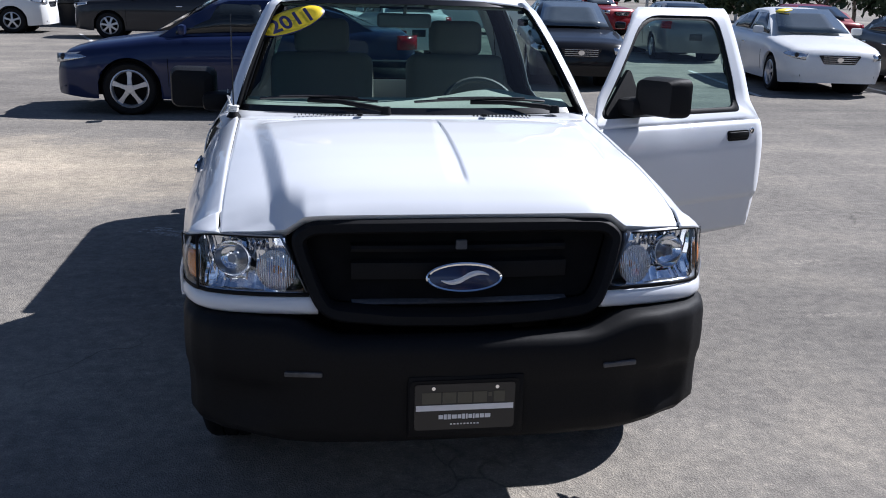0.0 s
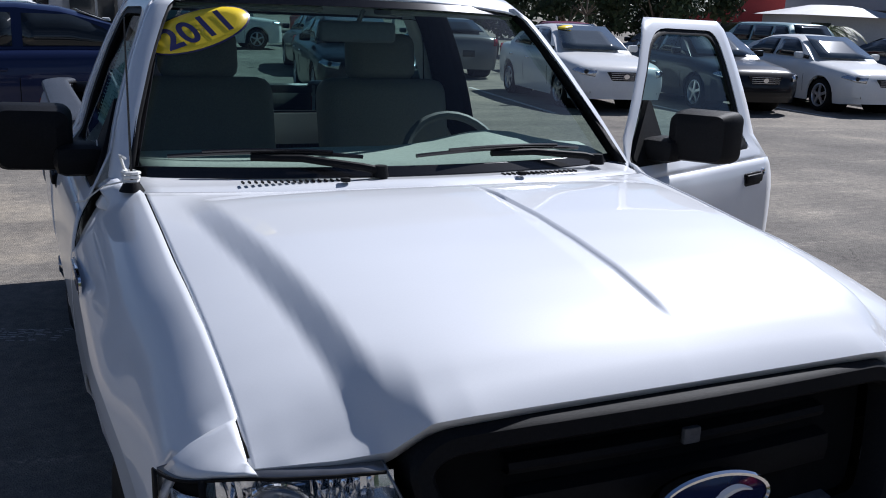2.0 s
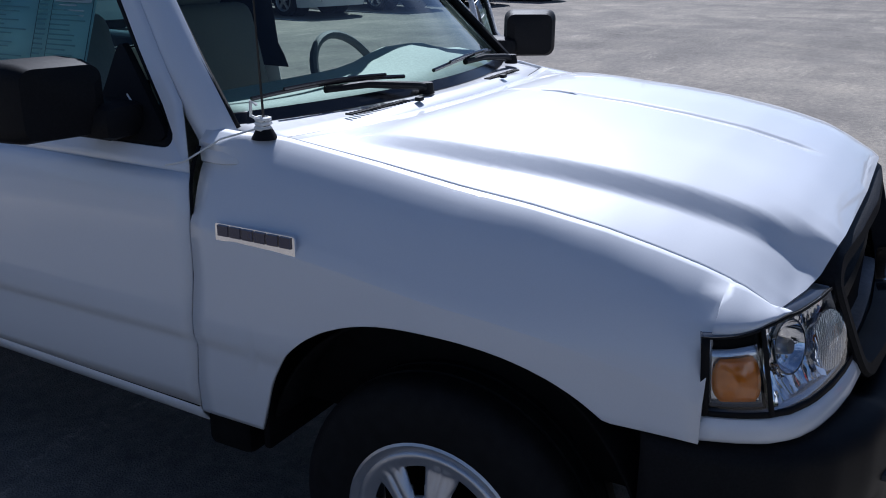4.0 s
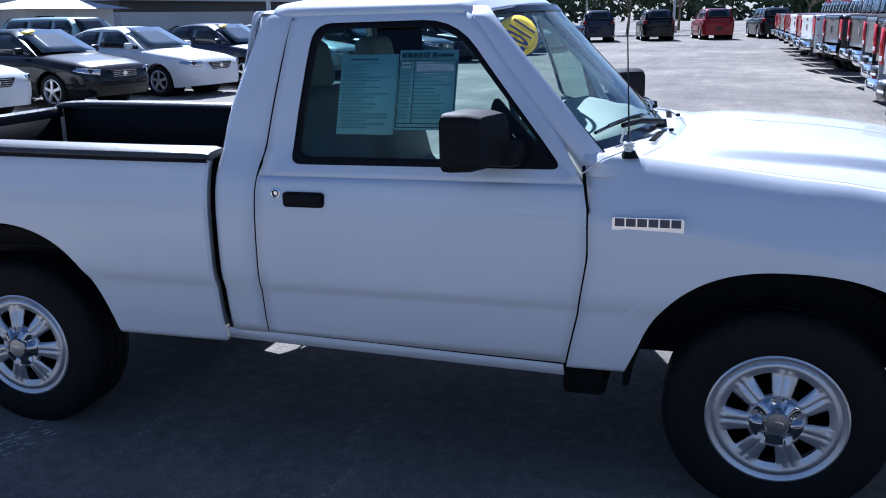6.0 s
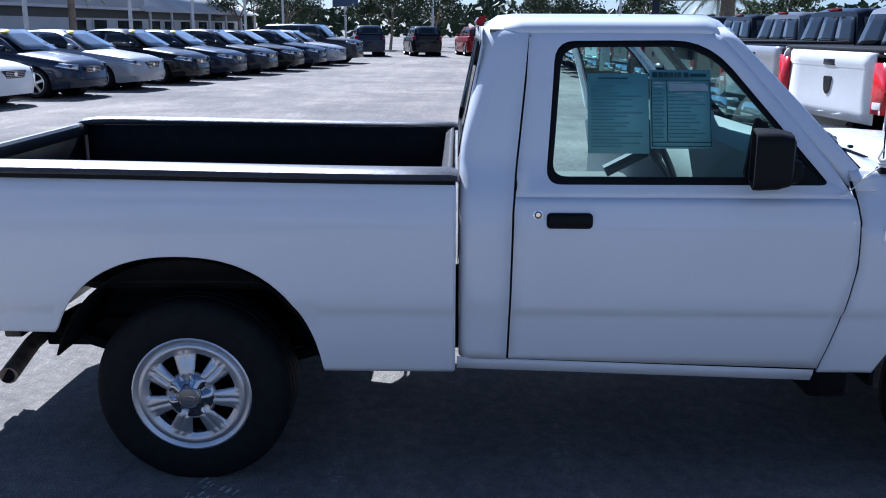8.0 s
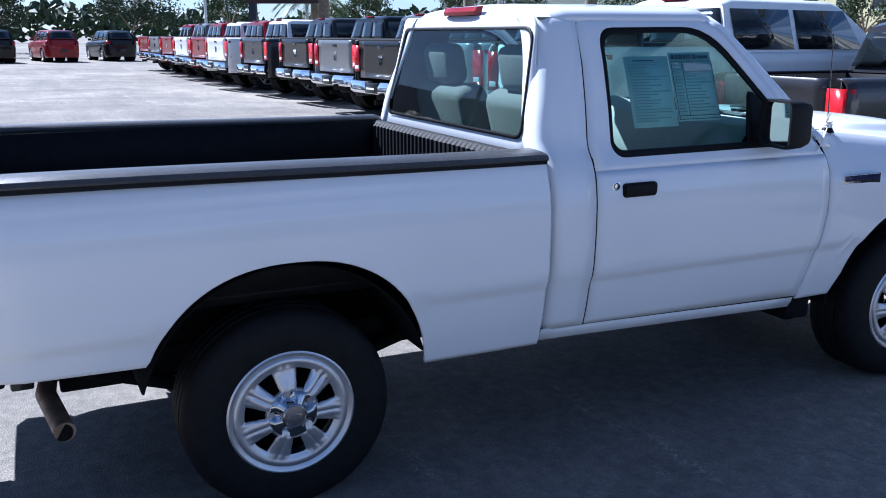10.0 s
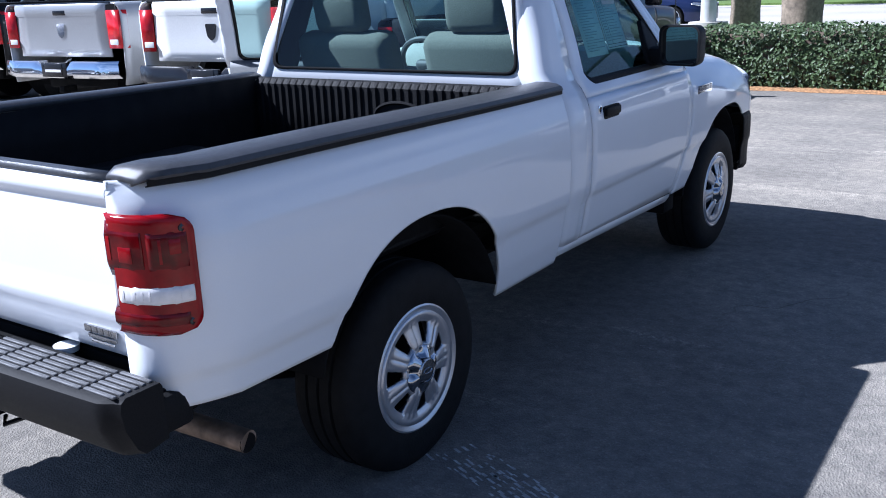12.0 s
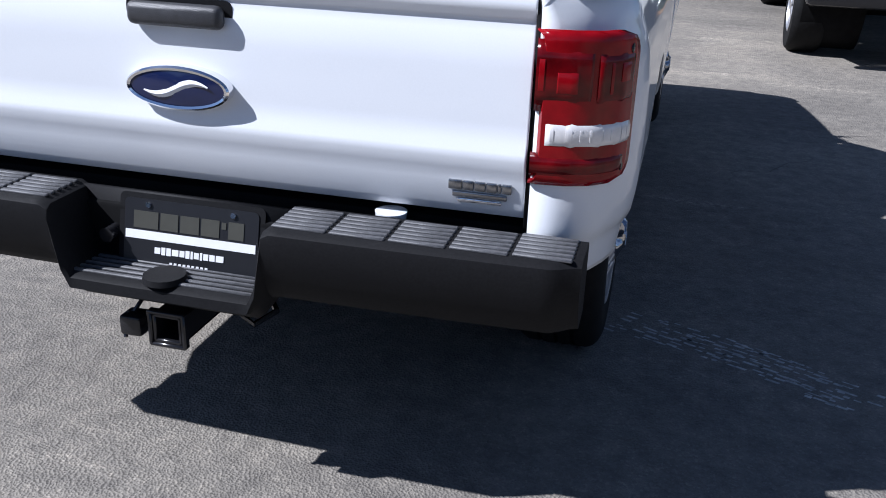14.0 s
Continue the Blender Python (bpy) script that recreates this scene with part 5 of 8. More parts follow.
def build_rear_bumper():
    bm = bmesh.new()
    rows = []
    for x in spread(-0.816, 0.816, 97):
        ax = abs(x)
        mid = smooth(0.232, 0.200, ax)
        end = smooth(0.76, 0.816, ax)
        y1 = 3.955 - 0.022 * end - 0.02 * (ax / 0.84) ** 2
        top = 0.696 - 0.152 * mid
        low = 0.538 - 0.055 * mid + 0.006 * end
        yin = 3.80 + 0.02 * mid
        rows.append([(x, yin, top - 0.01), (x, yin + 0.006, top), (x, y1 - 0.018, top), (x, y1 - 0.004, top - 0.010), (x, y1, top - 0.030), (x, y1 - 0.006, (top + low) / 2), (x, y1 - 0.030, low + 0.02), (x, y1 - 0.05, low), (x, 3.80, low + 0.01)])
    vs = surf(bm, rows)
    bm.faces.new(vs[0])
    bm.faces.new(vs[-1])
    b = part("rear_bumper", bm, BLACK, truck, "black step bumper with ribbed treads")
    for s in (-1, 1):
        for k in range(5):
            bm = bmesh.new()
            x0 = s * (0.240 + 0.113 * k)
            for j in range(6):
                box(bm, (x0 + s * 0.054, 3.828 + 0.019 * j - 0.02 * (k / 5) ** 2, 0.6975), (0.106, 0.012, 0.006), 0.002, None, 1)
            part("tread_pad", bm, STEPPAD, b, "grey ribbed tread")
        bm = bmesh.new()
        box(bm, (s * 0.775, 3.765, 0.600), (0.06, 0.12, 0.10), 0.02)
        part("bumper_end", bm, BLACK, b)
    for j in range(5):
        bm = bmesh.new()
        box(bm, (0, 3.852 + 0.019 * j, 0.5455), (0.385 + 0.004 * j, 0.010, 0.006), 0.002, None, 1)
        part("tread_strip", bm, STEPPAD, b)
    bm = bmesh.new()
    bmesh.ops.create_cone(bm, cap_ends=True, segments=20, radius1=0.045, radius2=0.042, depth=0.012, matrix=Matrix.Translation((0, 3.915, 0.551)))
    part("ball_hole_cap", bm, BLACK, b)
    bm = bmesh.new()
    surf(bm, [[(x, 3.815, z) for z in (0.53, 0.69)] for x in (-0.24, 0.24)])
    part("plate_recess", bm, BLACK, b, thick=0.01)
    licence_plate("dealer_plate", (-0.018, 3.838, 0.604), (-1, 0, 0), (0, -0.22, 0.975), "black dealer plate with pale print")
    for x in (-0.192, 0.160):
        bm = bmesh.new()
        bmesh.ops.create_cone(bm, cap_ends=True, segments=14, radius1=0.016, radius2=0.016, depth=0.04, matrix=pose(x, 3.845, 0.60, 90))
        part("plate_lamp", bm, GLOSSBLACK, b)
    # white puck on the beam between gate and bumper
    bm = bmesh.new()
    bmesh.ops.create_cone(bm, cap_ends=True, segments=24, radius1=0.030, radius2=0.032, depth=0.016, matrix=Matrix.Translation((-0.425, 3.775, 0.690)))
    part("gate_stop", bm, WHITE, b, "small white rubber stop")
    # receiver hitch
    bm = bmesh.new()
    for d, sz in (((0, 0.029), (0.066, 0.008)), ((0, -0.029), (0.066, 0.008)), ((0.029, 0), (0.008, 0.066)), ((-0.029, 0), (0.008, 0.066))):
        box(bm, (0.01 + d[0], 3.83, 0.425 + d[1]), (sz[0], 0.26, sz[1]), 0.002, None, 1)
    box(bm, (0.01, 3.955, 0.462), (0.082, 0.018, 0.010), 0.003, None, 1)
    box(bm, (0.01, 3.955, 0.388), (0.082, 0.018, 0.010), 0.003, None, 1)
    box(bm, (0.048, 3.955, 0.425), (0.010, 0.018, 0.082), 0.003, None, 1)
    box(bm, (-0.028, 3.955, 0.425), (0.010, 0.018, 0.082), 0.003, None, 1)
    box(bm, (0, 3.66, 0.47), (0.95, 0.07, 0.07), 0.008)
    hitch = part("tow_hitch", bm, GLOSSBLACK, truck, "black receiver hitch under the bumper")
    bm = bmesh.new()
    box(bm, (0.10, 3.93, 0.415), (0.05, 0.05, 0.045), 0.006)
    tube(bm, [(0.09, 3.90, 0.47), (0.105, 3.92, 0.44), (0.12, 3.94, 0.40), (0.115, 3.95, 0.385)], 0.005, 6)
    part("trailer_plug", bm, GLOSSBLACK, hitch)
    bm = bmesh.new()
    tube(bm, [(-0.10, 3.72, 0.425), (-0.16, 3.80, 0.42), (-0.14, 3.87, 0.418), (-0.10, 3.84, 0.42)], 0.007, 6)
    part("chain_loop", bm, GLOSSBLACK, hitch)
    hitch.location = (0, -0.05, 0)


def build_chassis():
    for s in (-1, 1):
        bm = bmesh.new()
        box(bm, (s * 0.60, -0.47, 0.50), (0.42, 0.03, 0.27), 0.008)
        part("splash_guard", bm, UNDER, truck)
        bm = bmesh.new()
        box(bm, (s * 0.66, 0.60, 0.41), (0.26, 0.14, 0.13), 0.02)
        part("rocker_guard", bm, UNDER, truck)
        # plate added behind the front wheel to block sun coming under the far sill
        bm = bmesh.new()
        box(bm, (s * 0.60, 0.462, 0.50), (0.42, 0.02, 0.20), 0.006)
        part("splash_guard", bm, UNDER, truck)
    bm = bmesh.new()
    for s in (-1, 1):
        box(bm, (s * 0.40, 1.5, 0.45), (0.07, 4.0, 0.12), 0.01)
    for y in (-0.35, 0.6, 1.6, 2.4, 3.3):
        box(bm, (0, y, 0.45), (0.80, 0.08, 0.08), 0.01)
    part("frame", bm, UNDER, truck, "dark steel ladder frame")
    bm = bmesh.new()
    box(bm, (0, 1.25, 0.455), (1.48, 1.2, 0.05), 0.01)
    part("floor_pan", bm, UNDER, truck)
    bm = bmesh.new()
    box(bm, (0, 0.1, 0.45), (0.50, 1.1, 0.22), 0.04)
    part("engine_sump", bm, UNDER, truck)
    bm = bmesh.new()
    box(bm, (0, 0.62, 0.50), (1.50, 0.16, 0.16), 0.02)
    part("bulkhead", bm, UNDER, truck)
    bm = bmesh.new()
    box(bm, (0.28, 1.55, 0.38), (0.26, 0.8, 0.16), 0.05)
    part("fuel_tank", bm, UNDER, truck)
    bm = bmesh.new()
    box(bm, (0, 2.83, 0.70), (1.16, 1.75, 0.05), 0.01)
    part("bed_pan", bm, UNDER, truck)
    # big dark box added under the bed to stop sun leaking through the arches
    bm = bmesh.new()
    box(bm, (0, 2.55, 0.58), (0.70, 1.10, 0.24), 0.03)
    part("underbody_light_block", bm, UNDER, truck)
    bm = bmesh.new()
    box(bm, (0, 0.05, 0.62), (0.76, 0.90, 0.30), 0.03)
    part("engine_block", bm, UNDER, truck)
    bm = bmesh.new()
    tube(bm, [(-0.70, 2.832, 0.345), (0.70, 2.832, 0.345)], 0.05, 12)
    bmesh.ops.create_uvsphere(bm, u_segments=16, v_segments=10, radius=0.14, matrix=Matrix.Translation((0, 2.832, 0.345)))
    part("axle", bm, UNDER, truck)
    bm = bmesh.new()
    tube(bm, [(-0.70, 0, 0.33), (0.70, 0, 0.33)], 0.045, 10)
    part("axle", bm, UNDER, truck)
    for s in (-1, 1):
        bm = bmesh.new()
        tube(bm, [(s * 0.48, 2.2, 0.47), (s * 0.48, 2.832, 0.28), (s * 0.48, 3.5, 0.50)], 0.025, 8)
        part("leaf_spring", bm, UNDER, truck)
    bm = bmesh.new()
    pts = [(-0.30, 1.2, 0.36), (-0.32, 2.1, 0.40), (-0.30, 2.6, 0.56), (-0.28, 3.2, 0.54), (-0.28, 3.42, 0.485), (-0.36, 3.53, 0.428), (-0.46, 3.545, 0.408), (-0.745, 3.505, 0.384)]
    tube(bm, pts, 0.032, 14)
    pipe = part("exhaust_pipe", bm, STEEL, truck, "rusty tail pipe behind the wheel")
    bm = bmesh.new()
    slab(bm, [(0.0, 0.028 * math.cos(k * math.tau / 16), 0.028 * math.sin(k * math.tau / 16)) for k in range(16)], (-0.7455, 3.510, 0.384), (-0.0015, 0, 0))
    part("pipe_mouth", bm, UNDER, pipe)


def build_cabin():
    for x in (-0.36, 0.36):
        bm = bmesh.new()
        box(bm, (x, 1.33, 0.86), (0.54, 0.52, 0.17), 0.06, None, 3)
        seat = part("seat", bm, FABRIC, truck, "grey cloth bench seat half")
        bm = bmesh.new()
        m = Matrix.Translation((x, 1.60, 0.90)) @ Matrix.Rotation(radians(-14), 4, "X")
        box(bm, (0, 0, 0.20), (0.54, 0.15, 0.50), 0.06, m, 3)
        part("seat_back", bm, FABRIC, seat)
        bm = bmesh.new()
        m = Matrix.Translation((x, 1.71, 1.37)) @ Matrix.Rotation(radians(-10), 4, "X")
        box(bm, (0, 0, 0.055), (0.29, 0.10, 0.19), 0.045, m, 3)
        part("headrest", bm, FABRIC, seat)
        for d in (-0.06, 0.06):
            bm = bmesh.new()
            tube(bm, [(x + d, 1.70, 1.28), (x + d, 1.715, 1.38)], 0.006, 6)
            part("headrest_post", bm, CHROME, seat)
    bm = bmesh.new()
    box(bm, (0, 1.40, 0.92), (0.18, 0.40, 0.16), 0.04, None, 3)
    part("console", bm, TRIM, truck)
    bm = bmesh.new()
    rows = []
    for x in spread(-0.70, 0.70, 16):
        c = 0.03 * (x / 0.7) ** 2
        h = 0.035 * math.exp(-((x - 0.37) / 0.17) ** 2)
        rows.append([(x, 0.462 + c * 4.8, 1.166), (x, 0.62, 1.184 + h * 0.5), (x, 0.76, 1.200 + h * 1.3), (x, 0.86, 1.182 + h * 1.3), (x, 0.90, 1.13), (x, 0.90, 0.95), (x, 0.80, 0.80), (x, 0.75, 0.60)])
    surf(bm, rows)
    part("dashboard", bm, mat("dash_plastic", (0.40, 0.43, 0.39), 0.7, grain=0.12, scale=120, bump=0.15, bump_scale=500), truck, "grey dashboard", thick=0.006)
    bm = bmesh.new()
    m = Matrix.Translation((0.37, 1.00, 1.095)) @ Matrix.Rotation(radians(62), 4, "X")
    pts = [m @ Vector((0.185 * math.cos(k * math.tau / 32), 0.185 * math.sin(k * math.tau / 32), 0)) for k in range(33)]
    tube(bm, pts, 0.015, 8)
    wheel = part("steering_wheel", bm, TRIM, truck, "dark steering wheel")
    bm = bmesh.new()
    box(bm, (0, 0, -0.02), (0.16, 0.13, 0.05), 0.025, m, 3)
    for a in (0.0, math.pi, -math.pi / 2):
        tube(bm, [m @ Vector((0, 0, -0.015)), m @ Vector((0.18 * math.cos(a), 0.18 * math.sin(a), 0))], 0.014, 6)
    tube(bm, [m @ Vector((0, 0, -0.02)), m @ Vector((0, 0.0, -0.25))], 0.03, 8)
    part("steering_hub", bm, TRIM, wheel)
    bm = bmesh.new()
    box(bm, (0.0, 0.98, 1.535), (0.25, 0.035, 0.065), 0.015, None, 3)
    tube(bm, [(0, 0.99, 1.55), (0, 0.93, 1.60)], 0.008, 6)
    part("rear_view_mirror", bm, TRIM, truck)
    # sun visors
    for x in (-0.33, 0.33):
        bm = bmesh.new()
        box(bm, (x, 1.06, 1.600), (0.44, 0.16, 0.018), 0.008, None, 2)
        part("sun_visor", bm, FABRIC, truck)
    # papers inside the passenger window
    def sheet(y0, y1, z0, z1, off, bm):
        z0, z1 = z0 + 0.012, z1 + 0.012
        vs = [bm.verts.new((-(W(z) - 0.030 - off), y, z)) for y, z in ((y0, z0), (y1, z0), (y1, z1), (y0, z1))]
        bm.faces.new(vs)

    bm = bmesh.new()
    sheet(1.045, 1.250, 1.215, 1.475, 0.0, bm)
    sheet(1.254, 1.460, 1.198, 1.462, 0.002, bm)
    paper = part("price_sheet", bm, PAPER, truck, "two printed price sheets taped inside the window", thick=0.0008)
    bm = bmesh.new()
    rnd = random.Random(9)

    def mark(y, w, z, h, bm):
        sheet(y - w, y, z, z + h, -0.003, bm)

    y = 1.242
    for w in (0.018, 0.016, 0.016, 0.013, 0.006, 0.014):
        mark(y, w, 1.450, 0.017, bm)
        y -= w + 0.003
    mark(1.135, 0.016, 1.450, 0.017, bm)
    mark(1.115, 0.055, 1.453, 0.010, bm)
    for z in (1.440, 1.235, 1.222):
        mark(1.245, 0.195, z, 0.0025, bm)
    mark(1.247, 0.003, 1.222, 0.22, bm)
    mark(1.195, 0.003, 1.235, 0.205, bm)
    mark(1.050, 0.003, 1.222, 0.22, bm)
    mark(1.425, 0.10, 1.445, 0.004, bm)
    part("sheet_print", bm, INK, paper, "dark unreadable print")
    bm = bmesh.new()
    for z in spread(1.25, 1.43, 15):
        mark(1.240, 0.03 + 0.010 * rnd.random(), z, 0.0045, bm)
        mark(1.190, 0.13 * (0.5 + 0.5 * rnd.random()), z + 0.002, 0.0035, bm)
    for z in spread(1.22, 1.43, 19):
        mark(1.450, 0.185 * (0.4 + 0.6 * rnd.random()), z, 0.0035, bm)
    mark(1.185, 0.130, 1.405, 0.025, bm)
    part("sheet_print", bm, LIGHTINK, paper, "pale lines of print")


def build_name_badge(s):
    bm = bmesh.new()
    x = W(0.95) - 0.001
    slab(bm, [(0, a, b) for a, b in rounded(0.212, 0.046, 0.006, 3)], (s * x, 0.402, 0.962), (s * 0.006, 0, 0))
    badge = part("name_badge", bm, CHROME, truck, "chrome name badge with dark raised letters")
    bm = bmesh.new()
    for k in range(6):
        y = 0.402 + 0.083 - 0.0332 * k
        box(bm, (s * (x + 0.0075), y, 0.970), (0.004, 0.0285, 0.024), 0)
    part("badge_letters", bm, BADGEBLUE, badge)


def build_seams():
    """Dark gaps round the doors and between hood and fenders."""
    def strip(name, pts, wide):
        bm = bmesh.new()
        surf(bm, [[Vector(p) - Vector(wide), Vector(p) + Vector(wide)] for p in pts])
        part(name, bm, UNDER, truck, thick=0.002)

    for s in (-1, 1):
        strip("hood_seam", [(s * 0.7175, y, HOOD_EDGE(y) + 0.0005) for y in spread(-0.605, 0.43, 24)], (0.0036, 0, 0))
        strip("gate_seam", [(s * 0.6925, 3.784, z) for z in (0.70, 0.9, 1.135)], (0.0045, 0, 0))
    rear = table((0, 0.345), (0.4, 0.365), (0.72, 0.435))
    strip("cowl_seam", [(x, rear(abs(x)) + 0.002, HOOD_EDGE(rear(abs(x))) + (HOOD_MID(rear(abs(x))) - 0.024 - HOOD_EDGE(rear(abs(x)))) * (1 - min(1.0, abs(x) / 0.716) ** 3.8) + 0.0015) for x in spread(-0.715, 0.715, 40)], (0, 0.003, 0))
    s = -1
    strip("door_seam", [(s * (W(z) - 0.002), DOOR_LINE(z), z) for z in spread(0.50, 1.60, 34)], (0, 0.0055, 0))
    strip("door_seam", [(s * (W(z) - 0.002), DOOR_FRONT(z), z) for z in spread(0.47, 1.13, 26)], (0, 0.005, 0))
    strip("door_seam", [(s * (W(0.47) - 0.001), y, 0.467 + 0.0295 * (y - 0.66)) for y in spread(0.665, 1.72, 8)], (0, 0, 0.005))


build_seams()
build_hood()
build_grille()
build_front_bumper()
build_cab()
build_bed()
build_rear_bumper()
build_chassis()
build_cabin()
for s in (-1, 1):
    build_fender(s)
    build_headlamp(s)
    build_name_badge(s)
    build_wheel(s, 0.0, 0.828, 0.35, 0.344)
    build_wheel(s, 2.828, 0.802, 0.1, 0.344)
build_door(-1, truck)
open_door = build_door(1, truck)
# the driver's door stands open, turned about its hinge
hinge = Vector((0.865, 0.640, 0))
swing = Matrix.Translation(hinge) @ Matrix.Rotation(radians(-67), 4, "Z") @ Matrix.Translation(-hinge)
open_door.matrix_basis = swing
open_door["label"] = "white driver's door standing wide open"

# the truck sits a touch nose-high
truck.matrix_basis = Matrix.Translation((0, 1.4, 0)) @ Matrix.Rotation(-0.0075, 4, "X") @ Matrix.Translation((0, -1.4, 0)) @ Matrix.Diagonal((1, 1, 0.982, 1))


# ---- parked vehicles ----
PAINTS = {}


def paint(name, color, metal=0.25):
    if name not in PAINTS:
        PAINTS[name] = mat(name + "_paint", color, 0.3, metal * 0.6, coat=0.45, spec=0.15, grain=0.03, scale=60, stain=0.05, stain_scale=1.2)
    return PAINTS[name]


def road_wheel(parent, x, y, r, rim, s, spokes=5, width=0.22, dark=False):
    """Tyre, rim with spokes; s is the side that faces out."""
    bm = bmesh.new()
    lathe(bm, [(rim, 0.0), (rim + 0.02, 0.01), (r - 0.03, 0.008), (r - 0.006, -0.018), (r, -0.05), (r, -width + 0.04), (r - 0.02, -width), (rim, -width)], s * x, y, r, 28, s)
    w = part("wheel", bm, RUBBER, parent)
    bm = bmesh.new()
    lathe(bm, [(rim + 0.004, 0.002), (rim - 0.012, 0.008), (rim - 0.03, -0.02), (rim - 0.03, -0.12)], s * x, y, r, 28, s)
    vs = lathe(bm, [(0.062, 0.004), (0.055, 0.012), (0.01, 0.014)], s * x, y, r, 14, s)
    bm.faces.new(vs[-1])
    for k in range(spokes):
        a = 0.3 + k * math.tau / spokes
        rows = []
        for q, hw, h in ((0.04, 0.032, 0.008), (rim * 0.55, 0.026, 0.0), (rim - 0.02, 0.036, -0.006)):
            rows.append([(s * (x + h + d), y + q * math.cos(a) - t * hw * math.sin(a), r + q * math.sin(a) + t * hw * math.cos(a)) for t, d in ((-1, -0.025), (-0.9, 0), (0.9, 0), (1, -0.025))])
        surf(bm, rows)
    part("rim", bm, GLOSSBLACK if dark else ALLOY, w)
    bm = bmesh.new()
    vs = lathe(bm, [(rim - 0.02, -0.06), (0.02, -0.06)], s * x, y, r, 20, s)
    bm.faces.new(vs[-1])
    part("brake", bm, UNDER, w)


def glass_quad(name, parent, a, b, c, d, inset=0.06, off=0.006, m=None, n=4):
    """A pane over the quad a b c d (anticlockwise from outside), drawn in from its edges."""
    a, b, c, d = Vector(a), Vector(b), Vector(c), Vector(d)
    nrm = (b - a).cross(d - a).normalized()
    rows = []
    for v in spread(inset, 1 - inset, n):
        rows.append([(a + (b - a) * u) * (1 - v) + (d + (c - d) * u) * v + nrm * off for u in spread(inset, 1 - inset, n)])
    bm = bmesh.new()
    surf(bm, rows)
    return part(name, bm, m or DARKGLASS, parent, thick=0.003)


SHAPES = {
    # length, half width, wheelbase, wheel radius, hood/belt/deck line, windscreen base, roof front, roof rear, rear base, roof height, roof half width
    "sedan": dict(L=4.72, w=0.91, wb=2.72, r=0.325, rim=0.225, top=[(-2.36, 0.60), (-2.32, 0.70), (-2.2, 0.78), (-1.9, 0.85), (-1.0, 0.97), (-0.6, 0.985), (1.3, 1.03), (1.6, 1.06), (2.15, 1.04), (2.30, 0.98), (2.36, 0.80)], ws=(-0.98, 0.97), rf=(-0.12, 1.435), rr=(0.95, 1.425), rb=(1.72, 1.07), rw=0.57),
    "coupe": dict(L=4.55, w=0.90, wb=2.68, r=0.33, rim=0.235, top=[(-2.27, 0.58), (-2.22, 0.70), (-2.1, 0.79), (-1.8, 0.87), (-1.0, 0.98), (-0.6, 1.0), (1.3, 1.06), (1.6, 1.10), (2.1, 1.08), (2.22, 1.0), (2.27, 0.80)], ws=(-1.0, 0.98), rf=(-0.20, 1.46), rr=(0.85, 1.45), rb=(1.70, 1.10), rw=0.58),
    "suv": dict(L=4.85, w=0.95, wb=2.85, r=0.37, rim=0.245, top=[(-2.42, 0.70), (-2.38, 0.92), (-2.25, 1.02), (-1.9, 1.07), (-1.15, 1.13), (-0.8, 1.14), (1.6, 1.18), (2.2, 1.20), (2.36, 1.16), (2.42, 0.95)], ws=(-1.10, 1.12), rf=(-0.45, 1.70), rr=(1.85, 1.70), rb=(2.30, 1.20), rw=0.64),
}


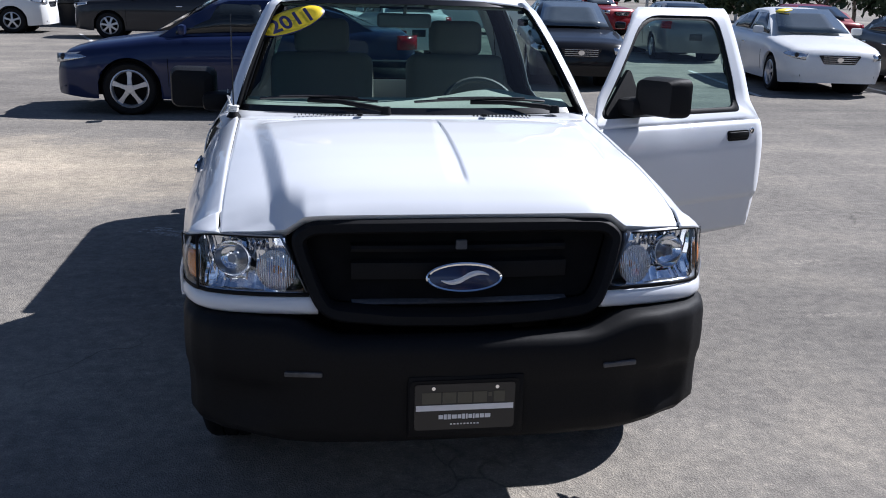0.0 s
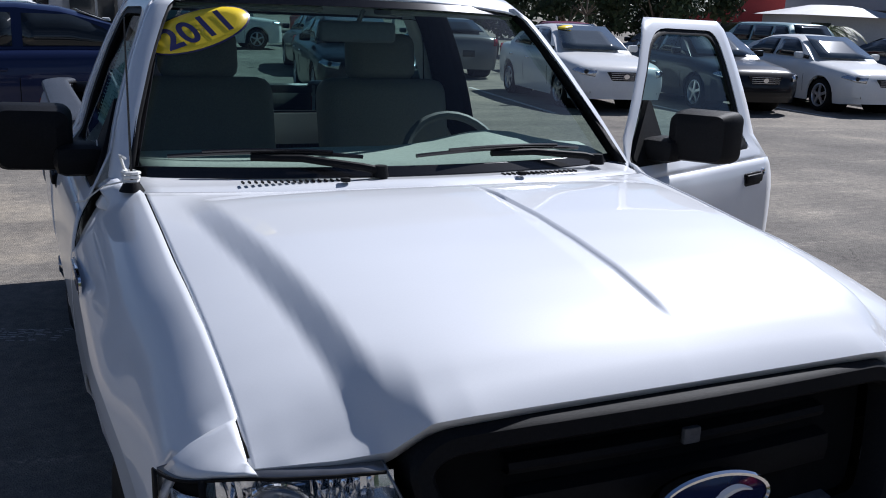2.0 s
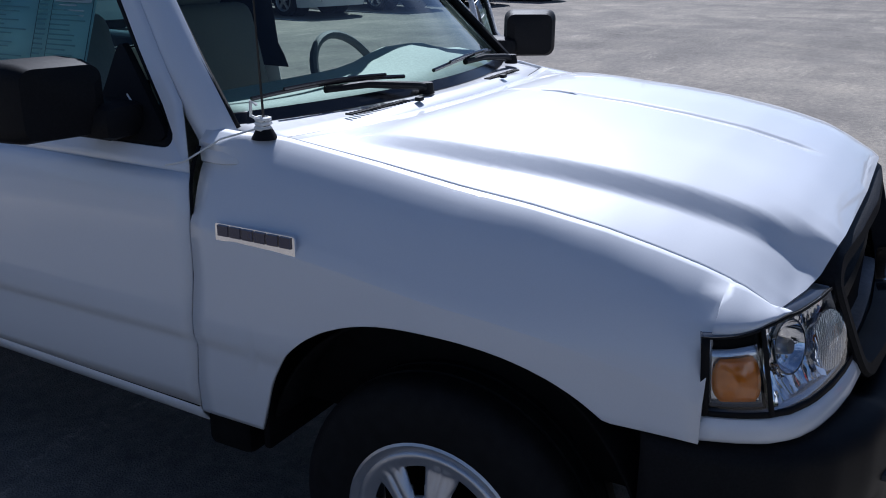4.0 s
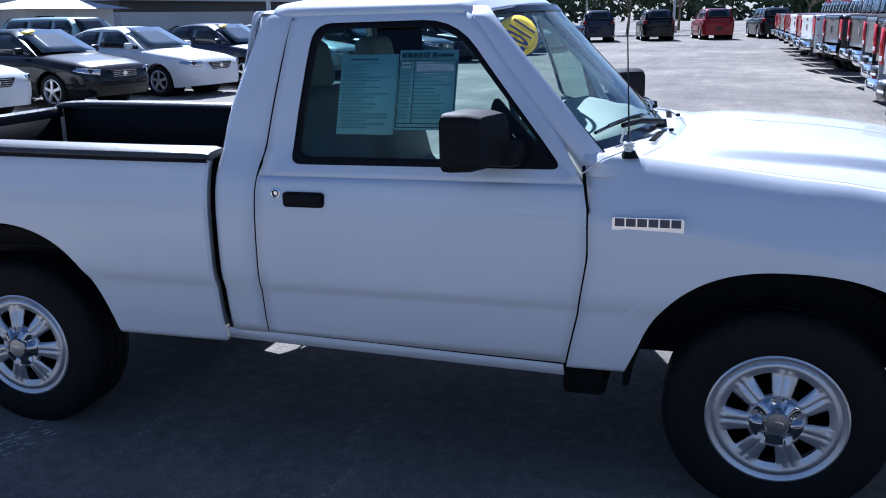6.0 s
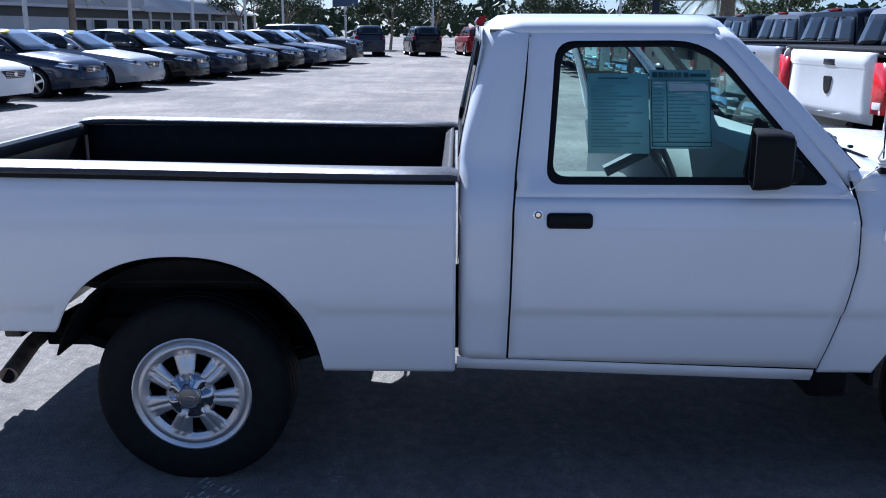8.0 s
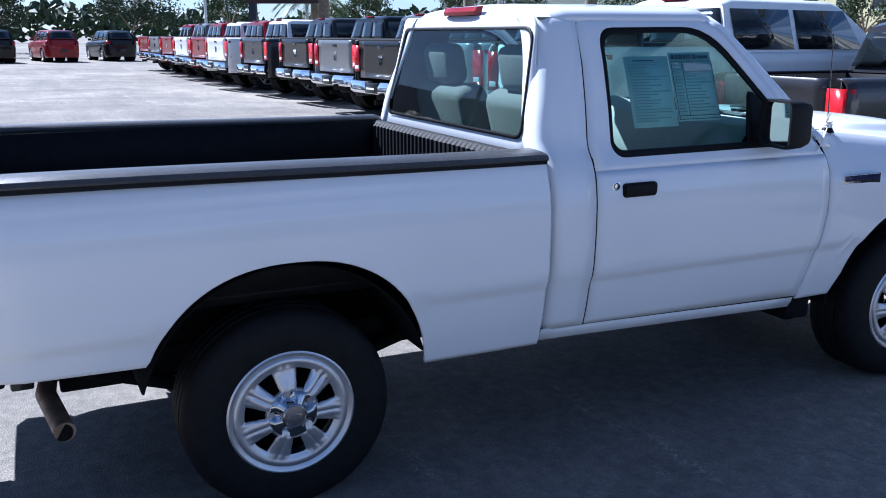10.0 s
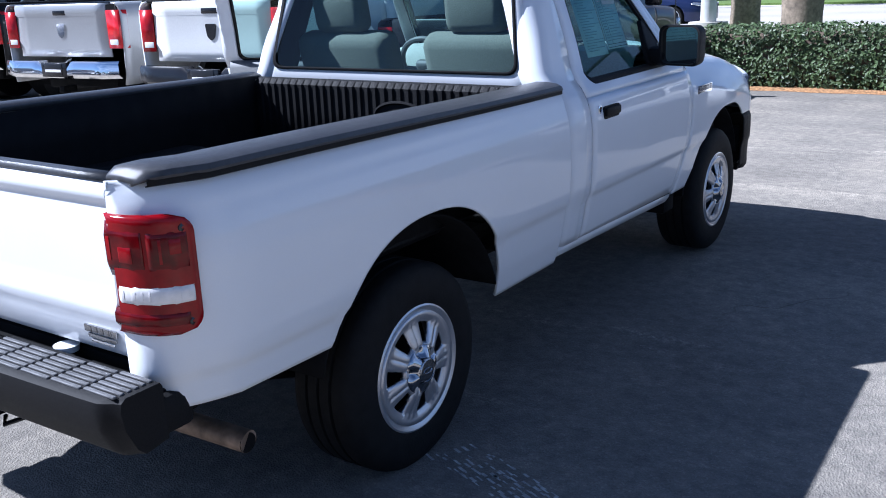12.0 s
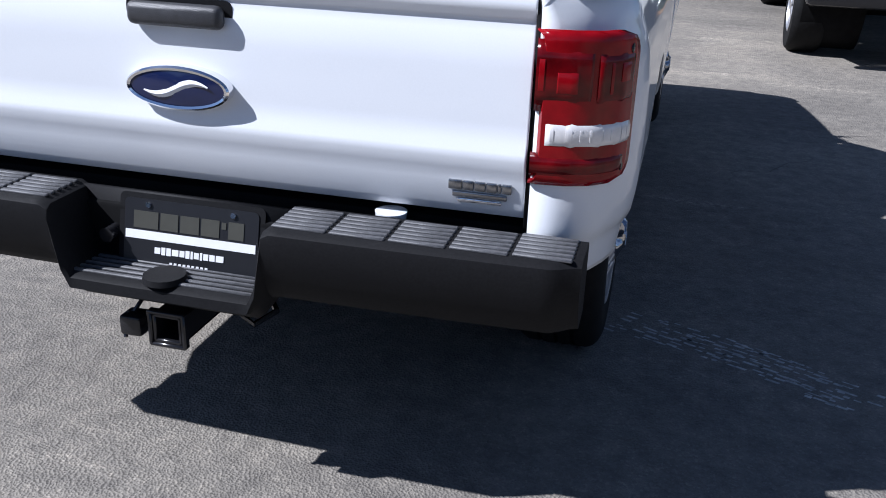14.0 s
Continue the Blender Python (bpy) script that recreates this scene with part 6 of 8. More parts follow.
def build_car(kind, name, label, colour, m, group="", sticker=False, spokes=5, chrome=True, category="car"):
    q = SHAPES[kind]
    L, w, wb, r, rim = q["L"], q["w"], q["wb"], q["r"], q["rim"]
    car = thing(name, label, category, group)
    top = table(*q["top"])
    ax = (-wb / 2 - 0.02, wb / 2 - 0.02)
    plan = table((-L / 2, 0.60 * w), (-L / 2 + 0.05, 0.72 * w), (-L / 2 + 0.16, 0.86 * w), (-L / 2 + 0.4, 0.95 * w), (-L / 2 + 0.9, 0.99 * w), (0, w), (L / 2 - 0.9, 0.99 * w), (L / 2 - 0.35, 0.94 * w), (L / 2 - 0.12, 0.86 * w), (L / 2, 0.70 * w))
    ys = set(spread(-L / 2, L / 2, 34)) | {p[0] for p in q["top"]}
    for c in ax:
        ys |= {c + (r + 0.055) * -math.cos(math.pi * k / 14) for k in range(15)}
    bm = bmesh.new()
    rows = []
    low = 0.55 * r + 0.02
    for y in sorted(ys):
        zt, hw = top(y), plan(y)
        cut = low + 0.04 * smooth(L / 2 - 0.5, L / 2, abs(y))
        for c in ax:
            d = abs(y - c) / (r + 0.055)
            if d < 1:
                cut = max(cut, r + (r + 0.055) * math.sqrt(1 - d * d))
        half = [(0.0, zt + 0.022), (0.45 * hw, zt + 0.018), (0.74 * hw, zt + 0.002), (0.88 * hw, zt - 0.022), (0.955 * hw, zt - 0.07), (0.985 * hw, zt - 0.15), (1.0 * hw, zt * 0.72), (1.0 * hw, zt * 0.60), (0.985 * hw, zt * 0.47), (0.97 * hw, 0.34), (0.94 * hw, low)]
        half = [(x, max(z, min(cut, zt - 0.03))) for x, z in half]
        rows.append([(-x, y, z) for x, z in half[:0:-1]] + [(x, y, z) for x, z in half])
    vs = surf(bm, rows)
    bm.faces.new(vs[0])
    bm.faces.new(vs[-1][::-1])
    body = part("body", bm, colour, car, angle=50)
    bm = bmesh.new()
    box(bm, (0, 0, low + 0.16), (1.5 * w, L * 0.86, 0.26), 0.05)
    for c in ax:
        for s in (-1, 1):
            tube(bm, [(s * 0.45 * w, c, r), (s * 0.86 * w, c, r)], r + 0.03, 18)
    part("underside", bm, UNDER, car)
    # cabin
    (wy, wz), (fy, fz), (ry, rz), (by, bz) = q["ws"], q["rf"], q["rr"], q["rb"]
    rw, bw = q["rw"], 0.84 * w
    bm = bmesh.new()
    rows = []
    for y, z, k, hw in ((wy, wz - 0.02, 0.0, bw), ((wy + fy) / 2, (wz + fz) / 2 + 0.03, 0.5, (bw + rw) / 2 + 0.02), (fy - 0.06, fz - 0.035, 0.95, rw + 0.02), (fy + 0.08, fz + 0.005, 1, rw), ((fy + ry) / 2, max(fz, rz) + 0.022, 1, rw), (ry - 0.1, rz + 0.004, 1, rw), (ry + 0.05, rz - 0.03, 0.95, rw + 0.01), ((ry + by) / 2 + 0.03, (rz + bz) / 2 + 0.03, 0.5, (bw + rw) / 2), (by, bz - 0.02, 0.0, bw * 0.96)):
        base = top(min(max(y, wy), by)) - 0.03
        half = [(0, z + 0.012 * k), (hw * 0.6, z + 0.006 * k), (hw * 0.9, z - 0.012), (hw, z - 0.045 * k)]
        out = bw * 0.985
        half += [(hw + (out - hw) * 0.5, z - 0.045 * k + (base - z + 0.045 * k) * 0.5), (out, base)]
        rows.append([(-x, y, zz) for x, zz in half[:0:-1]] + [(x, y, zz) for x, zz in half])
    surf(bm, rows)
    cabin = part("cabin", bm, colour, car, angle=35)
    glass_quad("windscreen", cabin, (-bw * 0.90, wy - 0.02, wz + 0.015), (bw * 0.90, wy - 0.02, wz + 0.015), (rw * 0.93, fy - 0.065, fz - 0.02), (-rw * 0.93, fy - 0.065, fz - 0.02), 0.02, 0.045, SCREENGLASS)
    glass_quad("rear_window", cabin, (bw * 0.84, by + 0.02, bz + 0.02), (-bw * 0.84, by + 0.02, bz + 0.02), (-rw * 0.9, ry + 0.06, rz - 0.03), (rw * 0.9, ry + 0.06, rz - 0.03), 0.03, 0.035)
    for s in (-1, 1):
        def side(y, f):
            """A place on the cabin's side at height share f."""
            t = min(1.0, max(0.0, (y - wy) / (fy - wy))) if y < fy else (1.0 if y < ry else max(0.0, 1 - (y - ry) / (by - ry)))
            zt = top(min(max(y, wy), by)) + (fz - 0.05 - top(min(max(y, wy), by))) * t
            z0 = top(min(max(y, wy), by)) + 0.005
            z = z0 + (zt - z0) * f
            hw = bw * 0.985 + (rw - bw * 0.985) * min(1.0, (z - z0) / max(0.05, fz - 0.05 - z0))
            return (s * (hw + 0.006), y, z)
        mid = (fy + ry) / 2
        spans = [(wy + 0.22, fy, mid - 0.05), (mid + 0.05, ry - 0.02, by - 0.32)]
        if kind == "suv":
            spans = [(wy + 0.2, fy, 0.30), (0.40, 0.9, 1.25), (1.34, ry - 0.15, by - 0.25)]
        for y0, y1, y2 in spans:
            bm = bmesh.new()
            rows = []
            for y in sorted(set(spread(y0, y2, 8)) | {y1}):
                rows.append([side(y, f) for f in (0.05, 0.5, 0.93)])
            surf(bm, rows)
            part("side_window", bm, DARKGLASS, cabin, thick=0.004)
        bm = bmesh.new()
        yy = wy + 0.32
        box(bm, (s * (bw + 0.16), yy, wz + 0.09), (0.20, 0.09, 0.13), 0.035, None, 2)
        part("side_mirror", bm, colour, car)
        # seams and handles
        for y in (wy + 0.12, mid, by - 0.30):
            bm = bmesh.new()
            rows = [[(s * (plan(y) * k + 0.002), y + d, z) for d in (-0.004, 0.004)] for k, z in ((1.0, top(y) * 0.72), (1.0, top(y) * 0.60), (0.985, top(y) * 0.47), (0.97, 0.36))]
            surf(bm, rows)
            part("door_seam", bm, UNDER, body, thick=0.003)
        for y in (mid - 0.20, by - 0.55):
            bm = bmesh.new()
            box(bm, (s * (plan(y) * 0.995 + 0.01), y, top(y) * 0.80), (0.03, 0.18, 0.028), 0.01)
            part("door_handle", bm, colour if not chrome else CHROME, body)
        for c in ax:
            road_wheel(car, 0.955 * w, c, r, rim, s, spokes)
        # lamps
        z = top(-L / 2 + 0.2) - 0.07
        bm = bmesh.new()
        rows = []
        for yo in spread(0.02, 0.42, 6):
            y = -L / 2 + yo
            hw = plan(y) + 0.006
            rows.append([(s * hw * k, y - 0.008, z + dz - 0.03 + 0.10 * yo) for k, dz in ((0.985, -0.075 + 0.12 * yo), (0.97, -0.02), (0.93, 0.04))])
        surf(bm, rows)
        lamp = part("headlamp", bm, REFLECTOR, car, "clear headlamp", thick=0.006)
        bm = bmesh.new()
        y = -L / 2 + 0.14
        bmesh.ops.create_uvsphere(bm, u_segments=10, v_segments=6, radius=0.045, matrix=Matrix.Translation((s * plan(y) * 0.93, y - 0.02, z - 0.02)))
        part("lamp_bowl", bm, GLOSSBLACK, lamp)
        bm = bmesh.new()
        rows = []
        zt = top(L / 2 - 0.2) - 0.10
        for yo in spread(0.0, 0.28, 5):
            y = L / 2 - yo
            hw = plan(y) + 0.008
            rows.append([(s * hw * k, y + 0.006, zt + dz) for k, dz in ((0.99, -0.12), (1.0, -0.03), (0.97, 0.06))])
        surf(bm, rows)
        part("tail_lamp", bm, RED, car, "red tail lamp", thick=0.006)
        bm = bmesh.new()
        box(bm, (s * 0.62 * w, -L / 2 + 0.075, 0.36), (0.17, 0.06, 0.07), 0.02)
        part("fog_lamp", bm, GLOSSBLACK, car)
    # face: grille, lower intake, plate bar
    gz = top(-L / 2 + 0.06) - 0.08
    bm = bmesh.new()
    slab(bm, [(a, 0.10 * abs(a) ** 2, b) for a, b in soften([(0.40 * w, 0.075), (-0.40 * w, 0.075), (-0.30 * w, -0.075), (0.30 * w, -0.075)], 0.03, 3)], (0, -L / 2 - 0.012, gz), (0, 0.05, 0))
    gr = part("grille", bm, GLOSSBLACK, car, "dark grille")
    for k in range(4):
        bm = bmesh.new()
        box(bm, (0, -L / 2 - 0.012, gz - 0.05 + 0.034 * k), (0.64 * w, 0.012, 0.008), 0.002, None, 1)
        part("grille_bar", bm, CHROME if chrome else TRIM, gr)
    bm = bmesh.new()
    slab(bm, [(a, 0.08 * abs(a) ** 2, b) for a, b in rounded(1.05 * w, 0.11, 0.04, 3)], (0, -L / 2 - 0.004, 0.37), (0, 0.06, 0))
    part("intake", bm, UNDER, car)
    bm = bmesh.new()
    slab(bm, [(0.055 * math.cos(k * math.tau / 16), 0, 0.04 * math.sin(k * math.tau / 16)) for k in range(16)], (0, -L / 2 - 0.022, gz), (0, 0.012, 0))
    part("emblem", bm, CHROME, gr)
    bm = bmesh.new()
    box(bm, (0, L / 2 + 0.004, 0.62), (0.32, 0.02, 0.16), 0.008)
    part("rear_plate", bm, PLATEBLACK, car)
    if sticker:
        bm = bmesh.new()
        p, u = Vector((-bw * 0.50, wy + 0.78 * (fy - wy), wz + 0.78 * (fz - wz))), Vector((0, fy - wy, fz - wz)).normalized()
        n = Vector((1, 0, 0)).cross(u)
        bm.faces.new([bm.verts.new(p + n * 0.085 + Vector((1, 0, 0.15)) * (0.16 * math.cos(k * math.tau / 20)) + u * (0.07 * math.sin(k * math.tau / 20))) for k in range(20)])
        part("sticker", bm, YELLOW, cabin, "yellow oval sticker", thick=0.002)
    car.matrix_basis = m
    return car


def build_pickup(label, colour, m, group="", crew=True, L=5.75, chrome=True, lift=0.0, small=False, tonneau=False):
    """A parked pickup; its nose points to -y."""
    tr = thing("parked_pickup", label, "pickup truck", group)
    w = 0.84 if small else 0.99
    k = 0.90 if small else 1.0
    H, belt, rail = (1.70, 1.16, 1.16) if small else (1.95, 1.35, 1.42)
    r = 0.35 if small else 0.40
    fy, tail = -L / 2, L / 2
    bed = tail - (1.85 if small else 1.75)
    ax = (fy + 0.92, tail - 1.15)
    z0 = 0.50 + lift

    def side_panel(a, b, top, name, par, mt):
        rows = []
        ys = set(spread(a, b, 14))
        for c in ax:
            ys |= {c + (r + 0.09) * -math.cos(math.pi * i / 14) for i in range(15) if a < c + (r + 0.09) * -math.cos(math.pi * i / 14) < b}
        for y in sorted(ys):
            cut = z0
            for c in ax:
                d = abs(y - c) / (r + 0.09)
                if d < 1:
                    cut = max(cut, r + (r + 0.09) * math.sqrt(1 - d * d))
            t = top(y)
            pull = 0.10 * smooth(fy + 0.5, fy, y)
            half = [(w - 0.13, t + 0.01), (w - 0.06, t), (w - 0.02, t - 0.04), (w, t - 0.12), (w, (t + cut) / 2), (w - 0.015, max(cut, 0.62)), (w - 0.04, cut)]
            rows.append([(x - pull, y, z) for x, z in half])
        for s in (-1, 1):
            bm = bmesh.new()
            surf(bm, [[(s * x, y, z) for x, y, z in row] for row in rows])
            part(name, bm, mt, par, thick=0.02, angle=45)

    hood = table((fy, belt - 0.16), (fy + 0.15, belt - 0.07), (fy + 1.3, belt))
    cab0 = fy + (1.15 if small else 1.25)
    side_panel(fy + 0.10, cab0, hood, "fender", tr, colour)
    side_panel(cab0 + 0.01, bed - 0.03, lambda y: belt, "cab_side", tr, colour)
    side_panel(bed, tail - 0.01, lambda y: rail, "bed_side", tr, colour)
    bm = bmesh.new()
    surf(bm, [[(x, y, hood(y) + 0.05 * (1 - (x / w) ** 2)) for x in spread(-w + 0.13, w - 0.13, 8)] for y in [fy + 0.02, fy + 0.1, fy + 0.4, fy + 0.9, cab0 + 0.15]])
    surf(bm, [[(x, fy + 0.02 + 0.06 * (x / w) ** 2, z) for z in (0.62, 0.9, belt - 0.15)] for x in spread(-w + 0.08, w - 0.08, 8)])
    part("hood", bm, colour, tr, thick=0.02)
    # cab with glass
    ws, rf = (cab0, belt + 0.02), (cab0 + 0.62, H - 0.05)
    rr, rb = (bed - 0.12, H - 0.05), (bed - 0.04, belt)
    bw, rw = w - 0.09, 0.74 * w
    bm = bmesh.new()
    rows = []
    for y, z, hw, kk in ((ws[0], ws[1], bw, 0), ((ws[0] + rf[0]) / 2, (ws[1] + rf[1]) / 2 + 0.02, (bw + rw) / 2, 0.5), (rf[0], rf[1], rw, 1), (rf[0] + 0.15, H - 0.01, rw, 1), (rr[0] - 0.15, H, rw, 1), (rr[0], rr[1], rw, 1), (rb[0], rb[1], bw, 0)):
        half = [(0, z + 0.012 * kk), (hw * 0.7, z + 0.006 * kk), (hw * 0.94, z - 0.02 * kk), (hw, z - 0.06 * kk), ((hw + bw) / 2, (z + belt) / 2 - 0.03 * kk), (bw, belt - 0.02)]
        rows.append([(-x, y, zz) for x, zz in half[:0:-1]] + [(x, y, zz) for x, zz in half])
    surf(bm, rows)
    cab = part("cab", bm, colour, tr, angle=35)
    glass_quad("windscreen", cab, (-bw, *ws), (bw, *ws), (rw, *rf), (-rw, *rf), 0.06, 0.03)
    for x0, x1 in ((-1.04, -0.345), (-0.335, 0.335), (0.345, 1.04)):
        a, b = bw * 0.92, rw * 0.92
        glass_quad("rear_pane", cab, (x1 * a, rb[0] + 0.0, rb[1] + 0.06), (x0 * a, rb[0] + 0.0, rb[1] + 0.06), (x0 * b, rr[0], rr[1] - 0.07), (x1 * b, rr[0], rr[1] - 0.07), 0.004, 0.012)
    for s in (-1, 1):
        y0, y1 = ws[0] + 0.35, rr[0] - 0.08
        mid = y0 + (y1 - y0) * (0.55 if crew else 0.72)
        for a, b, slope in ((y0, mid - 0.04, True), (mid + 0.04, y1, False)):
            pts = []
            for f in (0.08, 0.9):
                z = belt + (H - 0.07 - belt) * f
                hw = bw + (rw - bw) * f + 0.008
                pts.append((s * hw, a + (0.30 * f if slope else 0.0), z))
                pts.append((s * hw, b, z))
            bm = bmesh.new()
            surf(bm, [[pts[0], pts[1]], [pts[2], pts[3]]])
            part("side_window", bm, DARKGLASS, cab, thick=0.004)
        bm = bmesh.new()
        box(bm, (s * (w + 0.12), ws[0] + 0.42, belt + 0.13), (0.22, 0.10, 0.24), 0.04)
        part("side_mirror", bm, GLOSSBLACK, tr)
        for c in ax:
            road_wheel(tr, w - 0.05, c, r, 0.235 if not small else 0.20, s, 5, 0.26)
        bm = bmesh.new()
        rows = []
        for y, x in ((tail - 0.10, w + 0.004), (tail - 0.04, w + 0.002), (tail + 0.006, w - 0.025), (tail + 0.008, w - 0.205)):
            rows.append([(s * x, y, z) for z in (rail - 0.50 * k, rail - 0.3, rail - 0.07)])
        surf(bm, rows)
        tl = part("tail_lamp", bm, BRIGHTRED, tr, "red tail lamp", thick=0.012)
        bm = bmesh.new()
        box(bm, (s * (w - 0.12), tail + 0.012, rail - 0.43 * k), (0.13, 0.010, 0.06), 0.004)
        part("reversing_lens", bm, CLEARLENS, tl)
        bm = bmesh.new()
        box(bm, (s * (w - 0.22), fy + 0.06, belt - 0.28), (0.34, 0.10, 0.17), 0.03)
        part("headlamp", bm, REFLECTOR, tr, "clear headlamp")
    bm = bmesh.new()
    surf(bm, [[(x, y, z) for y, z in ((tail - 0.06, rail), (tail - 0.01, rail), (tail + 0.002, rail - 0.02), (tail + 0.002, rail - 0.10), (tail - 0.012, rail - 0.13), (tail - 0.004, rail - 0.42 * k), (tail - 0.02, rail - 0.50 * k), (tail - 0.02, rail - 0.60 * k))] for x in spread(-w + 0.215, w - 0.215, 8)])
    gate = part("tailgate", bm, colour, tr, thick=0.02)
    bm = bmesh.new()
    box(bm, (0, tail + 0.004, rail - 0.09), (0.22, 0.02, 0.06), 0.012)
    part("gate_handle", bm, GLOSSBLACK, gate)
    bm = bmesh.new()
    slab(bm, [(a, 0, b) for a, b in soften([(0.07, 0.08), (-0.07, 0.08), (-0.05, -0.05), (0, -0.09), (0.05, -0.05)], 0.02, 2)], (0, tail + 0.002, rail - 0.30), (0, 0.014, 0))
    part("emblem", bm, CHROME if chrome else GLOSSBLACK, gate)
    bm = bmesh.new()
    box(bm, (0, bed + (tail - bed) / 2, rail - 0.45), (2 * w - 0.24, tail - bed - 0.08, 0.04), 0.01)
    surf(bm, [[(x, y, z) for z in (rail - 0.46, rail - 0.01)] for x, y in ((-w + 0.12, tail - 0.06), (-w + 0.12, bed + 0.04), (w - 0.12, bed + 0.04), (w - 0.12, tail - 0.06))])
    part("bed_liner", bm, LINER, tr, thick=0.01)
    if tonneau:
        bm = bmesh.new()
        box(bm, (0, bed + (tail - bed) / 2, rail + 0.02), (2 * w - 0.10, tail - bed - 0.02, 0.05), 0.015)
        part("bed_cover", bm, LINER, tr, "black bed cover")
    # bumper in three pieces
    bz = rail - 0.74 * k + lift * 0.3
    mt = CHROME if chrome else GLOSSBLACK
    bm = bmesh.new()
    rows = []
    for x in spread(-w + 0.02, w - 0.02, 20):
        f = abs(x) / w
        dip = 0.07 * smooth(0.30, 0.20, f)
        y = tail + 0.19 - 0.10 * smooth(0.75, 1.0, f)
        rows.append([(x, tail + 0.02, bz + 0.10 - dip), (x, y - 0.02, bz + 0.10 - dip), (x, y, bz + 0.07 - dip), (x, y, bz - 0.06), (x, y - 0.05, bz - 0.10), (x, tail + 0.02, bz - 0.10)])
    surf(bm, rows)
    bumper = part("rear_bumper", bm, mt, tr, "chrome rear bumper" if chrome else "dark rear bumper")
    bm = bmesh.new()
    box(bm, (0, tail + 0.175, bz), (0.42, 0.05, 0.17), 0.012)
    part("plate_recess", bm, GLOSSBLACK, bumper)
    bm = bmesh.new()
    box(bm, (0, tail + 0.202, bz + 0.005), (0.30, 0.01, 0.14), 0.006)
    part("dealer_plate", bm, PLATEBLACK, bumper)
    bm = bmesh.new()
    box(bm, (0, tail + 0.208, bz - 0.01), (0.27, 0.004, 0.03), 0.001, None, 1)
    part("plate_stripe", bm, PALE, bumper)
    bm = bmesh.new()
    box(bm, (0, fy + 0.0, 0.60), (2 * w - 0.10, 0.16, 0.24), 0.05)
    part("front_bumper", bm, mt, tr)
    bm = bmesh.new()
    box(bm, (0, fy + 0.02, belt - 0.27), (1.1, 0.06, 0.26), 0.03)
    part("grille", bm, GLOSSBLACK, tr)
    bm = bmesh.new()
    box(bm, (0, 0.2, 0.50), (1.2, L * 0.86, 0.16), 0.03)
    box(bm, (0, tail + 0.02, 0.44), (0.08, 0.20, 0.08), 0.01)
    for c in ax:
        for s in (-1, 1):
            tube(bm, [(s * 0.4, c, r + 0.06), (s * (w - 0.10), c, r + 0.06)], r + 0.02, 16)
        tube(bm, [(-0.8, c, r), (0.8, c, r)], 0.06, 8)
    part("chassis", bm, UNDER, tr)
    bm = bmesh.new()
    box(bm, (0, rr[0] - 0.02, H - 0.012), (0.36, 0.06, 0.035), 0.012)
    part("brake_lamp", bm, RED, cab, "red high brake lamp")
    tr.matrix_basis = m
    return tr


BLUE = paint("deep_blue", (0.012, 0.020, 0.065), 0.4)
INKY = paint("black", (0.006, 0.006, 0.007))
GRAPHITE = paint("graphite", (0.030, 0.030, 0.034), 0.3)
GREY = paint("grey", (0.16, 0.165, 0.17), 0.6)
SILVER = paint("silver", (0.38, 0.385, 0.395), 0.5)
PEARL = paint("pearl_white", (0.76, 0.76, 0.74), 0.0)
SLATE = paint("slate_blue", (0.018, 0.025, 0.044), 0.4)
CRIMSON = paint("crimson", (0.22, 0.012, 0.016), 0.3)
TEAL = paint("pale_teal", (0.30, 0.42, 0.42), 0.3)

# the row of saloons that face the aisle, slanting gently away
ROW = Vector((0.986, -0.166, 0))
DEEP = Vector((0.166, 0.986, 0))
HEAD = math.degrees(math.atan2(-0.166, 0.986))
cars_row = "row of saloons facing the aisle"
line = [(-3.6, "sedan", INKY, "black saloon parked nose-out on asphalt", False), (-2, "sedan", PEARL, "pearl white saloon with a chrome grille", True), (-1, "sedan", INKY, "black compact saloon with sun on its windshield", True), (0, "sedan", PEARL, "white saloon with bright wheels parked nose-out", False), (1, "coupe", SLATE, "dark slate saloon parked in a sales row", True), (2, "sedan", SILVER, "silver saloon with bright alloy wheels", True), (3, "coupe", INKY, "black saloon parked in a sales row", True), (4, "sedan", SLATE, "dark blue saloon parked in a sales row", True), (5, "coupe", GRAPHITE, "graphite saloon parked in a sales row", False), (6, "sedan", INKY, "black saloon parked in a sales row", False), (7, "coupe", SLATE, "dark slate saloon parked in a sales row", False), (8, "sedan", SILVER, "silver saloon near the row's end", False), (9, "suv", GRAPHITE, "graphite crossover at the row's end", False)]
for k, kind, col, label, st in line:
    nose = Vector((8.70, 11.50, 0)) + ROW * (2.785 * (k + 2))
    p = nose + DEEP * (SHAPES[kind]["L"] / 2)
    build_car(kind, "parked_car", label, col, pose(p.x, p.y, 0, 0, 0, HEAD), cars_row, st)
